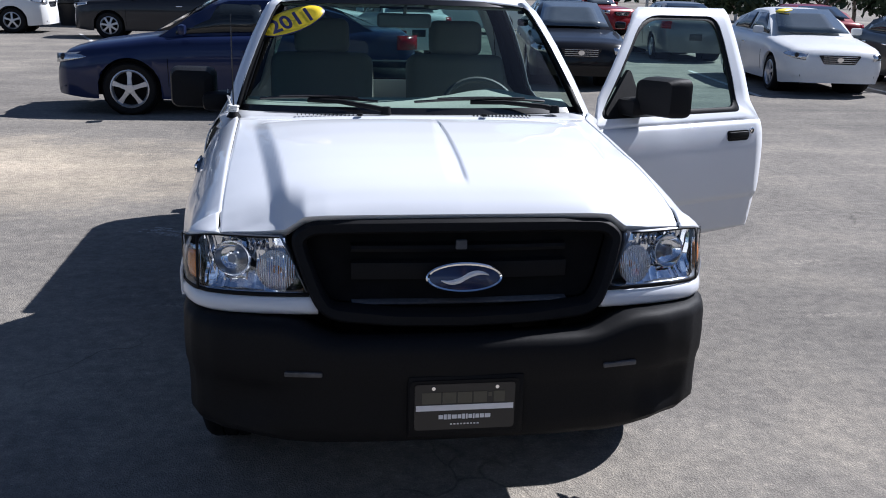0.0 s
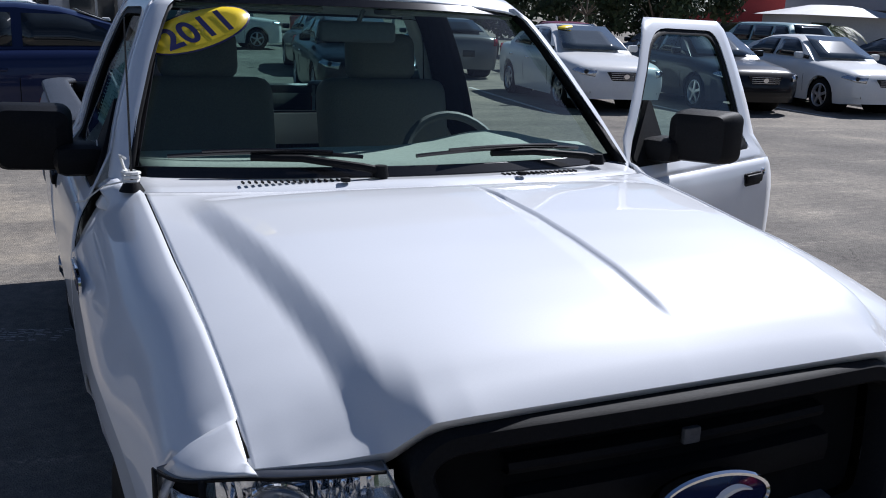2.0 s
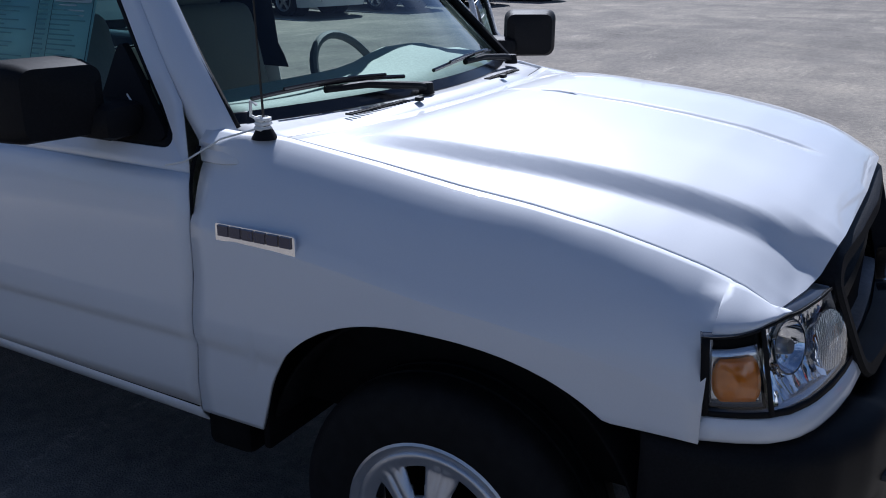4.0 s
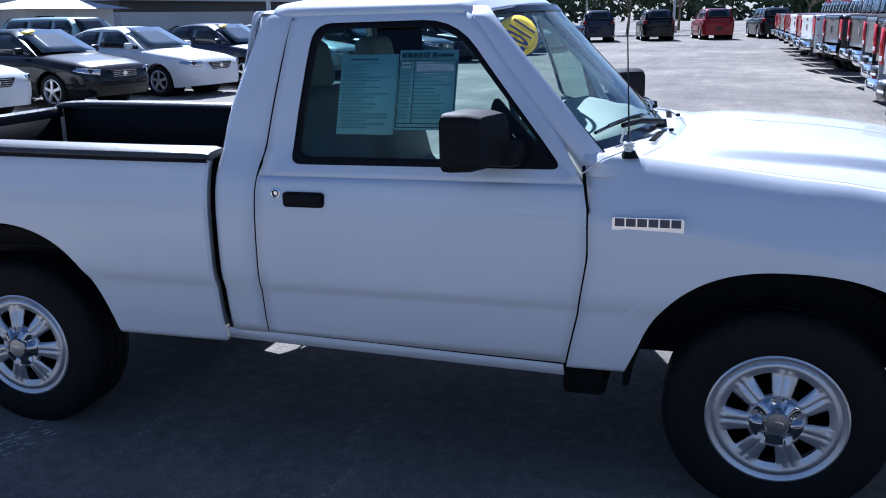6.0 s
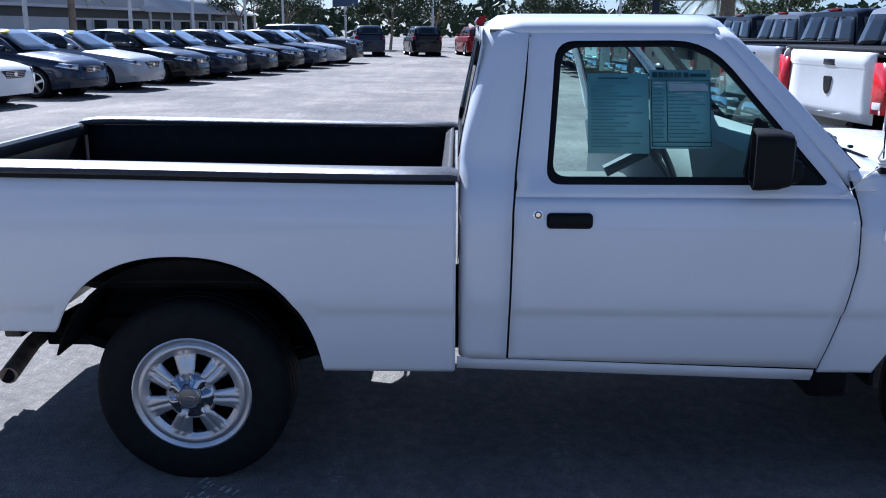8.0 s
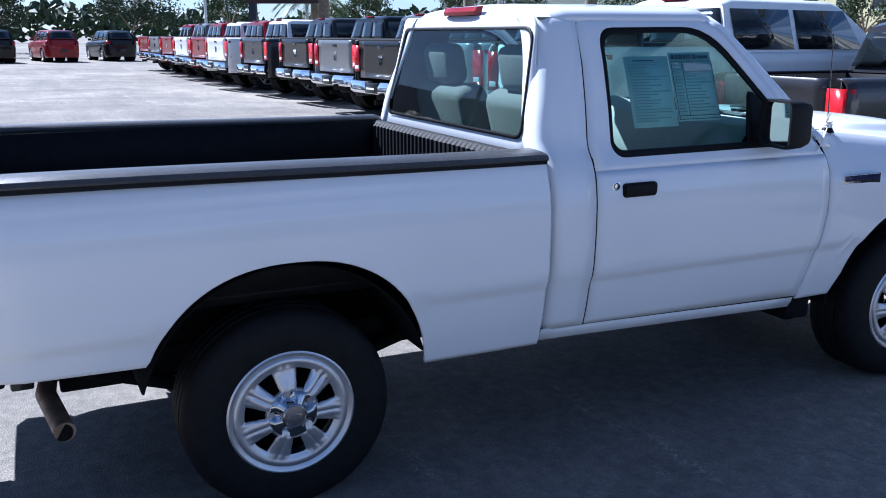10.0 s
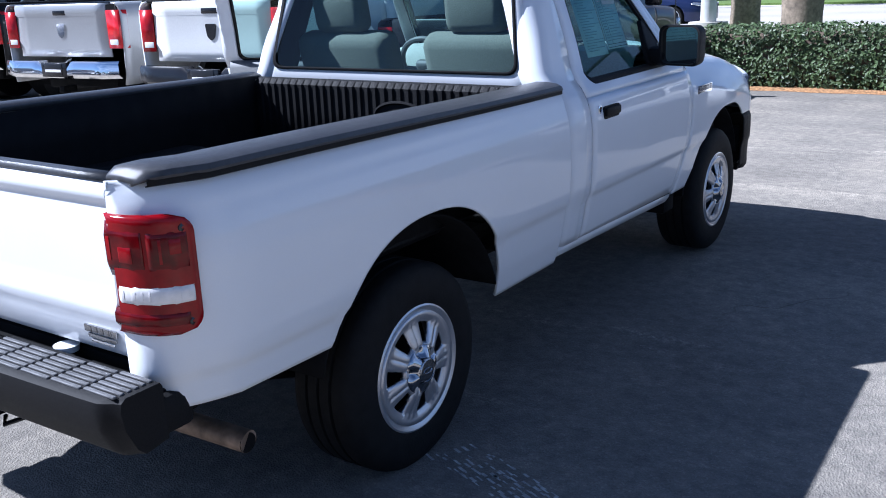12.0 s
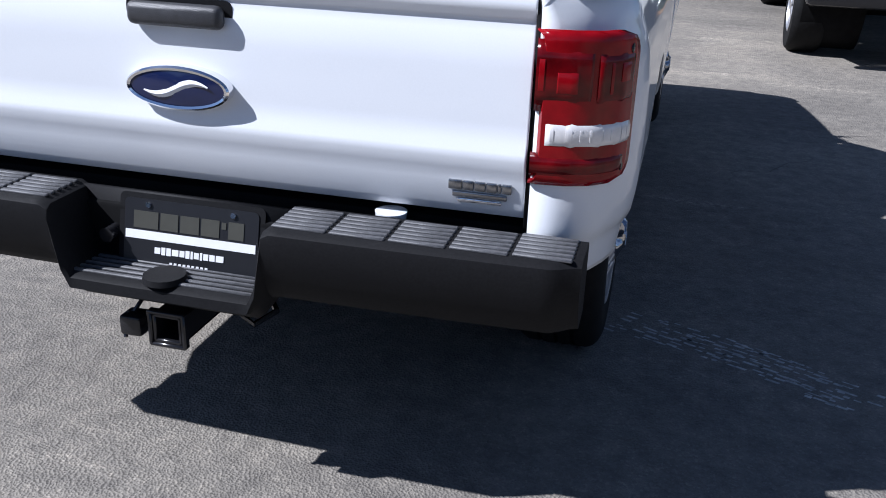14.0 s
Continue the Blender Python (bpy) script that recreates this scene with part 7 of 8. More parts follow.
# the second row, backed up to the first
for x, y, kind, col, turn, label in ((6.4, 21.5, "sedan", SLATE, 172, "dark slate saloon backed up to the sales row"), (9.6, 21.2, "sedan", GREY, 172, "grey saloon backed up to the sales row"), (13.0, 20.6, "coupe", CRIMSON, 172, "dark red saloon behind a white one"), (16.2, 20.0, "sedan", INKY, 172, "black saloon behind the sales row"), (19.5, 19.6, "suv", TEAL, 172, "pale teal crossover behind the sales row"), (-1.2, 15.5, "sedan", TEAL, 0, "pale green saloon showing its tail"), (2.0, 20.5, "sedan", PEARL, 185, "white saloon parked tail to tail"), (-0.6, 25.0, "sedan", PEARL, 90, "white saloon parked across the lane"), (5.5, 32.0, "suv", PEARL, 90, "white crossover far across the lot"), (11.0, 34.0, "suv", CRIMSON, 20, "dark red crossover far across the lot")):
    build_car(kind, "parked_car", label, col, pose(x, y, 0, 0, 0, turn), "")
build_car("coupe", "parked_car", "deep blue saloon parked side-on behind the pickup", BLUE, pose(-1.25, 9.55, 0, 0, 0, -90), "", False, 5, False)
build_car("suv", "parked_suv", "dark grey crossover parked by the showroom", GRAPHITE, pose(-4.4, 25.2, 0, 0, 0, -90), "", False, 7, True, "suv")
build_car("suv", "parked_suv", "white crossover parked by the showroom", PEARL, pose(-10.4, 27.0, 0, 0, 0, 90), "", False, 5, True, "suv")
# the row of pickups, tails to the aisle
pick_row = "row of pickups with tails to the aisle"
tails = [(-1, PEARL, False, True, "white pickup with a dark bumper, tail to the aisle"), (0, SILVER, True, False, "silver pickup with a chrome bumper, tail to the aisle"), (1, INKY, True, True, "black pickup with a chrome bumper and bed cover"), (2, GREY, True, True, "grey pickup with a chrome bumper, tail to the aisle"), (3, INKY, True, True, "black pickup with a chrome bumper and bed cover"), (4, GRAPHITE, True, False, "graphite pickup with a chrome bumper"), (5, PEARL, True, False, "white pickup with a chrome bumper"), (6, CRIMSON, True, False, "dark red pickup with a chrome bumper"), (7, PEARL, True, False, "white pickup far down the row"), (8, CRIMSON, True, False, "red pickup far down the row"), (9, GREY, True, False, "grey pickup far down the row"), (10, CRIMSON, True, False, "red pickup near the row's end")]
TAILS = (-1.45, -1.6, -1.95, -2.2, -2.3, -2.1, -1.8)
for k, col, chrome, cover, label in tails:
    tail = TAILS[k + 1] if k < 6 else -1.9
    build_pickup(label, col, pose(7.65 + 3.05 * k + (0.30 if k >= 0 else 0.58), tail - 2.95, 0, 0, 0, 6), pick_row, True, 5.75, chrome, 0.0, False, cover)
build_pickup("dark grey extended-cab pickup beside a clipped hedge", GRAPHITE, pose(3.05, -5.45, 0, 0, 0, 1), "", False, 5.0, False, 0.0, True)
# nose-on white truck beyond the front of the pickup
build_pickup("white pickup parked nose-out behind the camera's start", PEARL, pose(-2.72, -5.15, 0, 0, 0, 180), "", True, 5.75, False)
# crossovers that close the aisle far off
for i, (col, label) in enumerate(((SILVER, "silver crossover at the far end of the aisle"), (SLATE, "slate crossover at the far end of the aisle"), (INKY, "black crossover at the far end of the aisle"), (CRIMSON, "dark red crossover at the far end of the aisle"), (INKY, "black crossover at the aisle's far corner"))):
    build_car("suv", "parked_suv", label, col, pose(50 + 1.2 * i, 10.5 - 3.2 * i, 0, 0, 0, 100), "crossovers closing the aisle", False, 5, True, "suv")
# two cars out on the street
build_car("suv", "street_car", "white hatchback on the street beyond the hedge", PEARL, pose(20.5, -33.0, 0, 0, 0, -90), "", False, 5, True, "car")
build_car("sedan", "street_car", "blue saloon on the street beyond the hedge", BLUE, pose(9.5, -24.0, 0, 0, 0, -90), "", False, 5, True, "car")


# ---- the lot's surroundings ----
LEAF = mat("hedge_leaf", (0.055, 0.085, 0.030), 0.5, grain=0.45, scale=7, spec=0.4)
LEAFDARK = mat("tree_leaf", (0.045, 0.065, 0.028), 0.6, grain=0.5, scale=1.2, spec=0.3)
PALMLEAF = mat("palm_leaf", (0.09, 0.12, 0.035), 0.5, grain=0.35, scale=4, spec=0.4)
BARK = mat("palm_bark", (0.20, 0.155, 0.115), 0.9, grain=0.35, scale=14, bump=0.6, bump_scale=22, stain=0.2, stain_scale=2)
TWIG = mat("hedge_twig", (0.09, 0.065, 0.045), 0.9, grain=0.3)
MULCH = mat("dry_mulch", (0.30, 0.16, 0.07), 0.95, grain=0.5, scale=30, bump=0.8, bump_scale=60)
GRASS = mat("lawn", (0.10, 0.16, 0.03), 0.9, grain=0.3, scale=8, stain=0.2, stain_scale=0.5, bump=0.4, bump_scale=40)
ROAD = mat("street_concrete", (0.40, 0.37, 0.33), 0.9, grain=0.12, scale=20, stain=0.15, stain_scale=0.25)
KERB = mat("kerb_concrete", (0.48, 0.45, 0.40), 0.9, grain=0.15, scale=15, stain=0.15)
PALEWALL = mat("pale_wall", (0.56, 0.55, 0.54), 0.85, grain=0.05, scale=12, stain=0.10, stain_scale=0.4)
GREYWALL = mat("grey_wall", (0.36, 0.36, 0.38), 0.85, grain=0.05, scale=12, stain=0.10, stain_scale=0.3)
CREAM = mat("cream_wall", (0.62, 0.54, 0.34), 0.85, grain=0.06, scale=10, stain=0.10, stain_scale=0.3)
REDWALL = mat("red_wall", (0.42, 0.05, 0.045), 0.7, grain=0.06, scale=10, stain=0.1, stain_scale=0.5)
ROOFING = mat("roof_sheet", (0.50, 0.50, 0.51), 0.6, grain=0.08, scale=8, stain=0.15, stain_scale=0.4)
DIMGLASS = mat("shop_glass", (0.02, 0.024, 0.028), 0.06, grain=0.2, scale=2, spec=0.7)
POLE = mat("pole_paint", (0.52, 0.52, 0.51), 0.5, 0.2, grain=0.06, scale=10, stain=0.1)
SCUFF = mat("pale_scuff", (0.42, 0.41, 0.39), 0.95, grain=0.4, scale=40)
LINE = mat("faded_line", (0.50, 0.49, 0.46), 0.9, grain=0.35, scale=12, stain=0.3, stain_scale=3)
SIGNBLACK = mat("sign_black", (0.012, 0.012, 0.013), 0.35, grain=0.05)
SIGNBLUE = mat("sign_blue", (0.03, 0.06, 0.12), 0.4, grain=0.05)


def leaves_mesh(name, spots, size, rnd, material, parent=None):
    """Many leaves, from (place, normal) pairs, as one mesh."""
    vs, fs = [], []
    for p, n in spots:
        a = n.orthogonal().normalized()
        a.rotate(Matrix.Rotation(rnd.random() * math.tau, 3, n))
        b = n.cross(a)
        s = size * (0.6 + 0.8 * rnd.random())
        k = len(vs)
        vs += [p - a * s * 0.5, p + b * s * 0.32 + n * s * 0.1, p + a * s * 0.6, p - b * s * 0.32 + n * s * 0.1]
        fs += [(k, k + 1, k + 2), (k, k + 2, k + 3)]
    me = bpy.data.meshes.new(name)
    me.from_pydata([tuple(v) for v in vs], [], fs)
    me.materials.append(material)
    ob = new(name, me)
    if parent is not None:
        ob.parent = parent
    return ob


def rand_dir(rnd):
    while True:
        v = Vector((rnd.uniform(-1, 1), rnd.uniform(-1, 1), rnd.uniform(-1, 1)))
        if 0.1 < v.length < 1:
            return v.normalized()


def build_hedge(name, x0, x1, y, depth, height, count, seed):
    rnd = random.Random(seed)
    h = tagged(new(name), "clipped dark green hedge along the lot's edge", "hedge")
    bm = bmesh.new()
    rows = []
    for x in spread(x0, x1, int((x1 - x0) * 6)):
        row = []
        for dy, z in ((0.12, 0.03), (-0.02, 0.25), (-0.04, 0.5), (0.02, height - 0.12), (0.14, height - 0.03), (depth - 0.14, height - 0.03), (depth, height - 0.14), (depth, 0.05)):
            j = noise.noise(Vector((x * 3, dy * 4, z * 4))) * 0.06
            row.append((x, y - dy - 0.05 + j, z + j * 0.5))
        rows.append(row)
    surf(bm, rows)
    part("hedge_core", bm, TWIG, h)
    spots = []
    for _ in range(count):
        x = rnd.uniform(x0, x1)
        lump = 0.06 * noise.noise(Vector((x * 1.6, 0.0, 3.0)))
        if rnd.random() < 0.72:
            z = rnd.uniform(0.04, height)
            p = Vector((x, y + 0.04 + 0.09 * noise.noise(Vector((x * 2.5, z * 3, 0))) + rnd.gauss(0, 0.03) - 0.15 * max(0, 0.2 - z), z + lump * z))
            n = Vector((rnd.gauss(0, 0.5), 1.0, rnd.gauss(0.35, 0.5))).normalized()
        else:
            p = Vector((x, y - rnd.uniform(0.0, depth), height + lump + rnd.gauss(0, 0.025)))
            n = Vector((rnd.gauss(0, 0.45), rnd.gauss(0.2, 0.45), 1.0)).normalized()
        spots.append((p, n))
    lv = leaves_mesh("foliage", spots, 0.055, rnd, LEAF, h)
    tagged(lv, kind="stuff")


def build_tree(x, y, height, spread_r, seed, label, material=LEAFDARK, leaf_size=0.21, count=4200):
    rnd = random.Random(seed)
    t = tagged(new("tree"), label, "tree")
    bm = bmesh.new()
    base = Vector((x, y, 0))
    fork = base + Vector((rnd.uniform(-0.3, 0.3), rnd.uniform(-0.3, 0.3), height * 0.35))
    tube(bm, [base, base + (fork - base) * 0.5 + Vector((0.08, 0, 0)), fork], 0.05 * height * 0.5, 8, 0.03 * height * 0.5)
    tips = []
    for k in range(7):
        a = k * math.tau / 7 + rnd.random()
        tip = fork + Vector((math.cos(a) * spread_r * rnd.uniform(0.4, 0.9), math.sin(a) * spread_r * rnd.uniform(0.4, 0.9), height * rnd.uniform(0.15, 0.58)))
        tube(bm, [fork, fork + (tip - fork) * 0.5 + Vector((0, 0, 0.2)), tip], 0.03 * height * 0.4, 6, 0.01 * height * 0.4)
        tips.append(tip)
    tips.append(fork + Vector((0, 0, height * 0.58)))
    part("trunk", bm, BARK, t)
    spots = []
    for tip in tips:
        for _ in range(4):
            c = tip + rand_dir(rnd) * spread_r * 0.35 * rnd.random()
            rad = spread_r * rnd.uniform(0.22, 0.42)
            for _ in range(count // (4 * len(tips))):
                d = rand_dir(rnd)
                d.z *= 0.75
                spots.append((c + d * rad * (0.55 + 0.5 * rnd.random()), (d + rand_dir(rnd) * 0.6 + Vector((0, 0, 0.4))).normalized()))
    tagged(leaves_mesh("crown", spots, leaf_size, rnd, material, t), kind="stuff")
    return t


def build_palm(x, y, height, seed, label, fronds=15, r=0.20, lean=0.0):
    rnd = random.Random(seed)
    t = tagged(new("palm_tree"), label, "palm tree")
    bm = bmesh.new()
    la = rnd.random() * math.tau
    rings = []
    n = 26
    for i in range(n + 1):
        f = i / n
        rad = r * (1.18 - 0.30 * f) * (1.0 + 0.05 * (i % 2))
        c = Vector((x + lean * math.cos(la) * f * f, y + lean * math.sin(la) * f * f, height * f))
        rings.append([c + Vector((rad * math.cos(k * math.tau / 12), rad * math.sin(k * math.tau / 12), 0)) for k in range(12)])
    surf(bm, rings, True)
    part("trunk", bm, BARK, t)
    top = Vector((x + lean * math.cos(la), y + lean * math.sin(la), height))
    for k in range(fronds):
        a = k * 2.4 + rnd.random() * 0.4
        up = rnd.uniform(-0.3, 1.0)
        long = rnd.uniform(1.7, 2.4)
        d = Vector((math.cos(a), math.sin(a), 0))
        side = Vector((-d.y, d.x, 0))
        bm = bmesh.new()
        pts = []
        for j in range(15):
            f = j / 14
            pts.append(top + d * long * f * (1 - 0.12 * f) + Vector((0, 0, long * (up * f * 0.55 - 0.75 * f * f) + 0.1)))
        tube(bm, pts, 0.02, 5, 0.005)
        for j in range(2, 15):
            p = pts[j]
            w = 0.62 * math.sin(math.pi * (0.12 + 0.80 * j / 14)) ** 0.7
            for s in (-1, 1):
                for q in (0.0, 0.5):
                    b0 = p + (pts[min(j + 1, 14)] - p) * q
                    tip = b0 + side * s * w + d * 0.28 + Vector((0, 0, -0.22 - 0.15 * rnd.random()))
                    va, vb, vc = bm.verts.new(b0 + d * 0.03), bm.verts.new(b0 - d * 0.03), bm.verts.new(tip)
                    bm.faces.new((va, vb, vc))
        part("frond", bm, PALMLEAF, t)
    return t


def build_wall_block(name, label, category, a, b, depth, z0, z1, material, parent=None):
    """An upright block along the line a to b, its depth behind it."""
    a, b = Vector((*a, 0)), Vector((*b, 0))
    u = (b - a).normalized()
    n = Vector((-u.y, u.x, 0))
    bm = bmesh.new()
    pts = [a, b, b + n * depth, a + n * depth]
    slab(bm, [tuple(p) for p in pts], (0, 0, z0), (0, 0, z1 - z0))
    ob = part(name, bm, material, parent)
    if parent is None:
        tagged(ob, label, category)
    return ob


def wall_panel(name, parent, a, b, t0, t1, z0, z1, material, out=0.05, depth=0.08):
    """A panel on the face of the line a to b, between shares t0 and t1 of it."""
    a, b = Vector((*a, 0)), Vector((*b, 0))
    u = b - a
    n = Vector((u.y, -u.x, 0)).normalized()
    bm = bmesh.new()
    p, q = a + u * t0 + n * out, a + u * t1 + n * out
    slab(bm, [tuple(p), tuple(q), tuple(q - n * depth), tuple(p - n * depth)], (0, 0, z0), (0, 0, z1 - z0))
    return part(name, bm, material, parent)


def build_dealership():
    a, b = (43.0, 33.6), (97.0, 25.4)
    d = tagged(new("dealership_building"), "long pale grey dealership with a dark band and shop windows", "building")
    build_wall_block("lower_wall", "", "", a, b, 12.0, 0.0, 2.1, PALEWALL, d)
    build_wall_block("dark_band", "", "", a, b, 11.8, 2.1, 2.75, SIGNBLACK, d)
    build_wall_block("upper_wall", "", "", (42.7, 32.8), (74.0, 28.0), 12.0, 2.75, 7.5, GREYWALL, d)
    wall_panel("fascia_line", d, (42.7, 32.8), (74.0, 28.0), 0.0, 1.0, 2.75, 2.95, PALEWALL)
    for t in (0.40, 0.455, 0.52, 0.56, 0.62, 0.67, 0.73, 0.80, 0.87, 0.93):
        w = wall_panel("shop_window", d, a, b, t, t + 0.035, 0.5, 1.95, DIMGLASS)
        wall_panel("window_frame", w, a, b, t - 0.003, t, 0.45, 2.0, POLE, 0.07)
    wall_panel("upper_window", d, (42.7, 32.8), (74.0, 28.0), 0.40, 0.47, 4.6, 5.8, DIMGLASS)
    wall_panel("wall_sign", d, (42.7, 32.8), (74.0, 28.0), 0.93, 0.985, 4.2, 4.9, SIGNBLACK)
    bm = bmesh.new()
    p, q = Vector((73.0, 27.6, 0)), Vector((98.5, 23.6, 0))
    n = Vector((0.15, 0.99, 0))
    surf(bm, [[p + Vector((0, 0, 2.75)), p + n * 5 + Vector((0, 0, 5.6))], [p + (q - p) * 0.8 + Vector((0, 0, 2.75)), p + (q - p) * 0.55 + n * 5 + Vector((0, 0, 5.6))], [q + Vector((0, 0, 2.75)), p + (q - p) * 0.6 + n * 5 + Vector((0, 0, 5.6))]])
    part("canopy_roof", bm, ROOFING, d, "white sloping canopy roof", thick=0.15)
    for t in spread(0.05, 0.97, 6):
        bm = bmesh.new()
        c = p + (q - p) * t + n * 0.3
        tube(bm, [c, c + Vector((0, 0, 2.8))], 0.12, 8)
        part("canopy_post", bm, POLE, d)


def build_side_buildings():
    a, b = (31.5, 41.0), (37.5, 37.6)
    r = tagged(new("red_building"), "low red shop with white posts and a flat roof", "building")
    build_wall_block("wall", "", "", a, b, 6.0, 0.0, 3.4, PALEWALL, r)
    wall_panel("fascia", r, a, b, -0.02, 1.02, 1.75, 3.5, REDWALL, 0.6, 0.7)
    for t in (0.05, 0.28, 0.5, 0.72, 0.95):
        wall_panel("post", r, a, b, t, t + 0.03, 0.0, 1.8, POLE, 0.5, 0.25)
    for t in (0.10, 0.33, 0.56, 0.78):
        wall_panel("shop_window", r, a, b, t, t + 0.14, 0.4, 1.7, DIMGLASS)
    a, b = (34.6, 33.0), (39.6, 31.6)
    h = tagged(new("white_hut"), "small white hut with a low grey roof", "building")
    build_wall_block("wall", "", "", a, b, 4.0, 0.0, 2.25, PALEWALL, h)
    wall_panel("door", h, a, b, 0.10, 0.30, 0.0, 1.9, DIMGLASS)
    bm = bmesh.new()
    c = Vector((37.6, 34.2, 2.25))
    ring = [Vector((x, y, 0)) for x, y in ((-3.6, -1.8), (2.4, -3.5), (3.6, 1.2), (-2.4, 2.9))]
    low = [bm.verts.new(c + p) for p in ring]
    hi = [bm.verts.new(c + p * 0.25 + Vector((0, 0, 0.55))) for p in ring]
    for i in range(4):
        bm.faces.new((low[i], low[(i + 1) % 4], hi[(i + 1) % 4], hi[i]))
    bm.faces.new(hi)
    bm.faces.new(low[::-1])
    part("roof", bm, ROOFING, h)
    # showroom behind the blue saloon
    a, b = (-26.0, 33.0), (3.0, 33.0)
    s = tagged(new("showroom"), "white showroom with square posts and dark glass", "building")
    build_wall_block("wall", "", "", a, b, 8.0, 0.0, 4.5, PALEWALL, s)
    for t in spread(0.02, 0.92, 12):
        pane = wall_panel("show_window", s, a, b, t + 0.008, t + 0.066, 0.25, 2.9, DIMGLASS)
        wall_panel("mullion", pane, a, b, t + 0.036, t + 0.039, 0.25, 2.9, POLE, 0.08)
    for t in spread(0.0, 0.98, 13):
        wall_panel("post", s, a, b, t, t + 0.014, 0.0, 3.2, PALEWALL, 0.9, 0.35)
    wall_panel("eave", s, a, b, -0.01, 1.01, 3.2, 3.8, PALEWALL, 1.2, 1.2)
    for x in (-11.8, -8.6, -2.0):
        bm = bmesh.new()
        rows = [[(x + r * math.cos(k * math.tau / 16), 31.6 + r * math.sin(k * math.tau / 16), z) for k in range(16)] for r, z in ((0.30, 0.0), (0.42, 0.75), (0.47, 0.78), (0.47, 0.86), (0.40, 0.86), (0.38, 0.74))]
        vs = surf(bm, rows, True)
        bm.faces.new(vs[-1])
        tagged(part("planter", bm, SIGNBLACK), "round black planter by the showroom posts", "planter")
    # open canopy far across the lot
    c = tagged(new("sales_canopy"), "long white open canopy on thin posts", "canopy")
    bm = bmesh.new()
    box(bm, (21, 56, 3.3), (26, 6, 0.5), 0.05)
    part("canopy_roof", bm, ROOFING, c)
    for x in spread(9, 33, 8):
        bm = bmesh.new()
        tube(bm, [(x, 53.4, 0), (x, 53.4, 3.1)], 0.10, 8)
        part("canopy_post", bm, POLE, c)
    # cream blocks across the street
    for (a, b), z, storeys, label, mt in ((((62, -64), (22, -70)), 6.6, 2, "cream two-storey block across the street", CREAM), (((20, -70), (-6, -72)), 7.4, 2, "pale two-storey block across the street", PALEWALL), (((96, -44), (66, -60)), 5.2, 1, "low pale building across the street", PALEWALL)):
        bl = tagged(new("street_building"), label, "building")
        build_wall_block("wall", "", "", a, b, 10.0, 0.0, z, mt, bl)
        wall_panel("roof_edge", bl, a, b, -0.01, 1.01, z, z + 0.35, ROOFING, 0.3, 0.6)
        n = 12
        for i in range(n):
            for f in range(storeys):
                t = (i + 0.25) / n
                w = wall_panel("window", bl, a, b, t, t + 0.035, 1.0 + 3.0 * f, 2.5 + 3.0 * f, DIMGLASS)
                wall_panel("sill", w, a, b, t - 0.004, t + 0.039, 0.88 + 3.0 * f, 1.0 + 3.0 * f, PALEWALL, 0.12, 0.14)


def bar_word(bm, c, right, up, widths, h, out):
    """Solid bars in place of letters."""
    x = -sum(widths) / 2 - 0.01 * len(widths)
    for w in widths:
        p = Vector(c) + Vector(right) * (x + w / 2)
        slab(bm, [Vector(right) * (w / 2) * a + Vector(up) * (h / 2) * b for a, b in ((1, 1), (-1, 1), (-1, -1), (1, -1))], p, Vector(out) * 0.03)
        x += w + h * 0.16


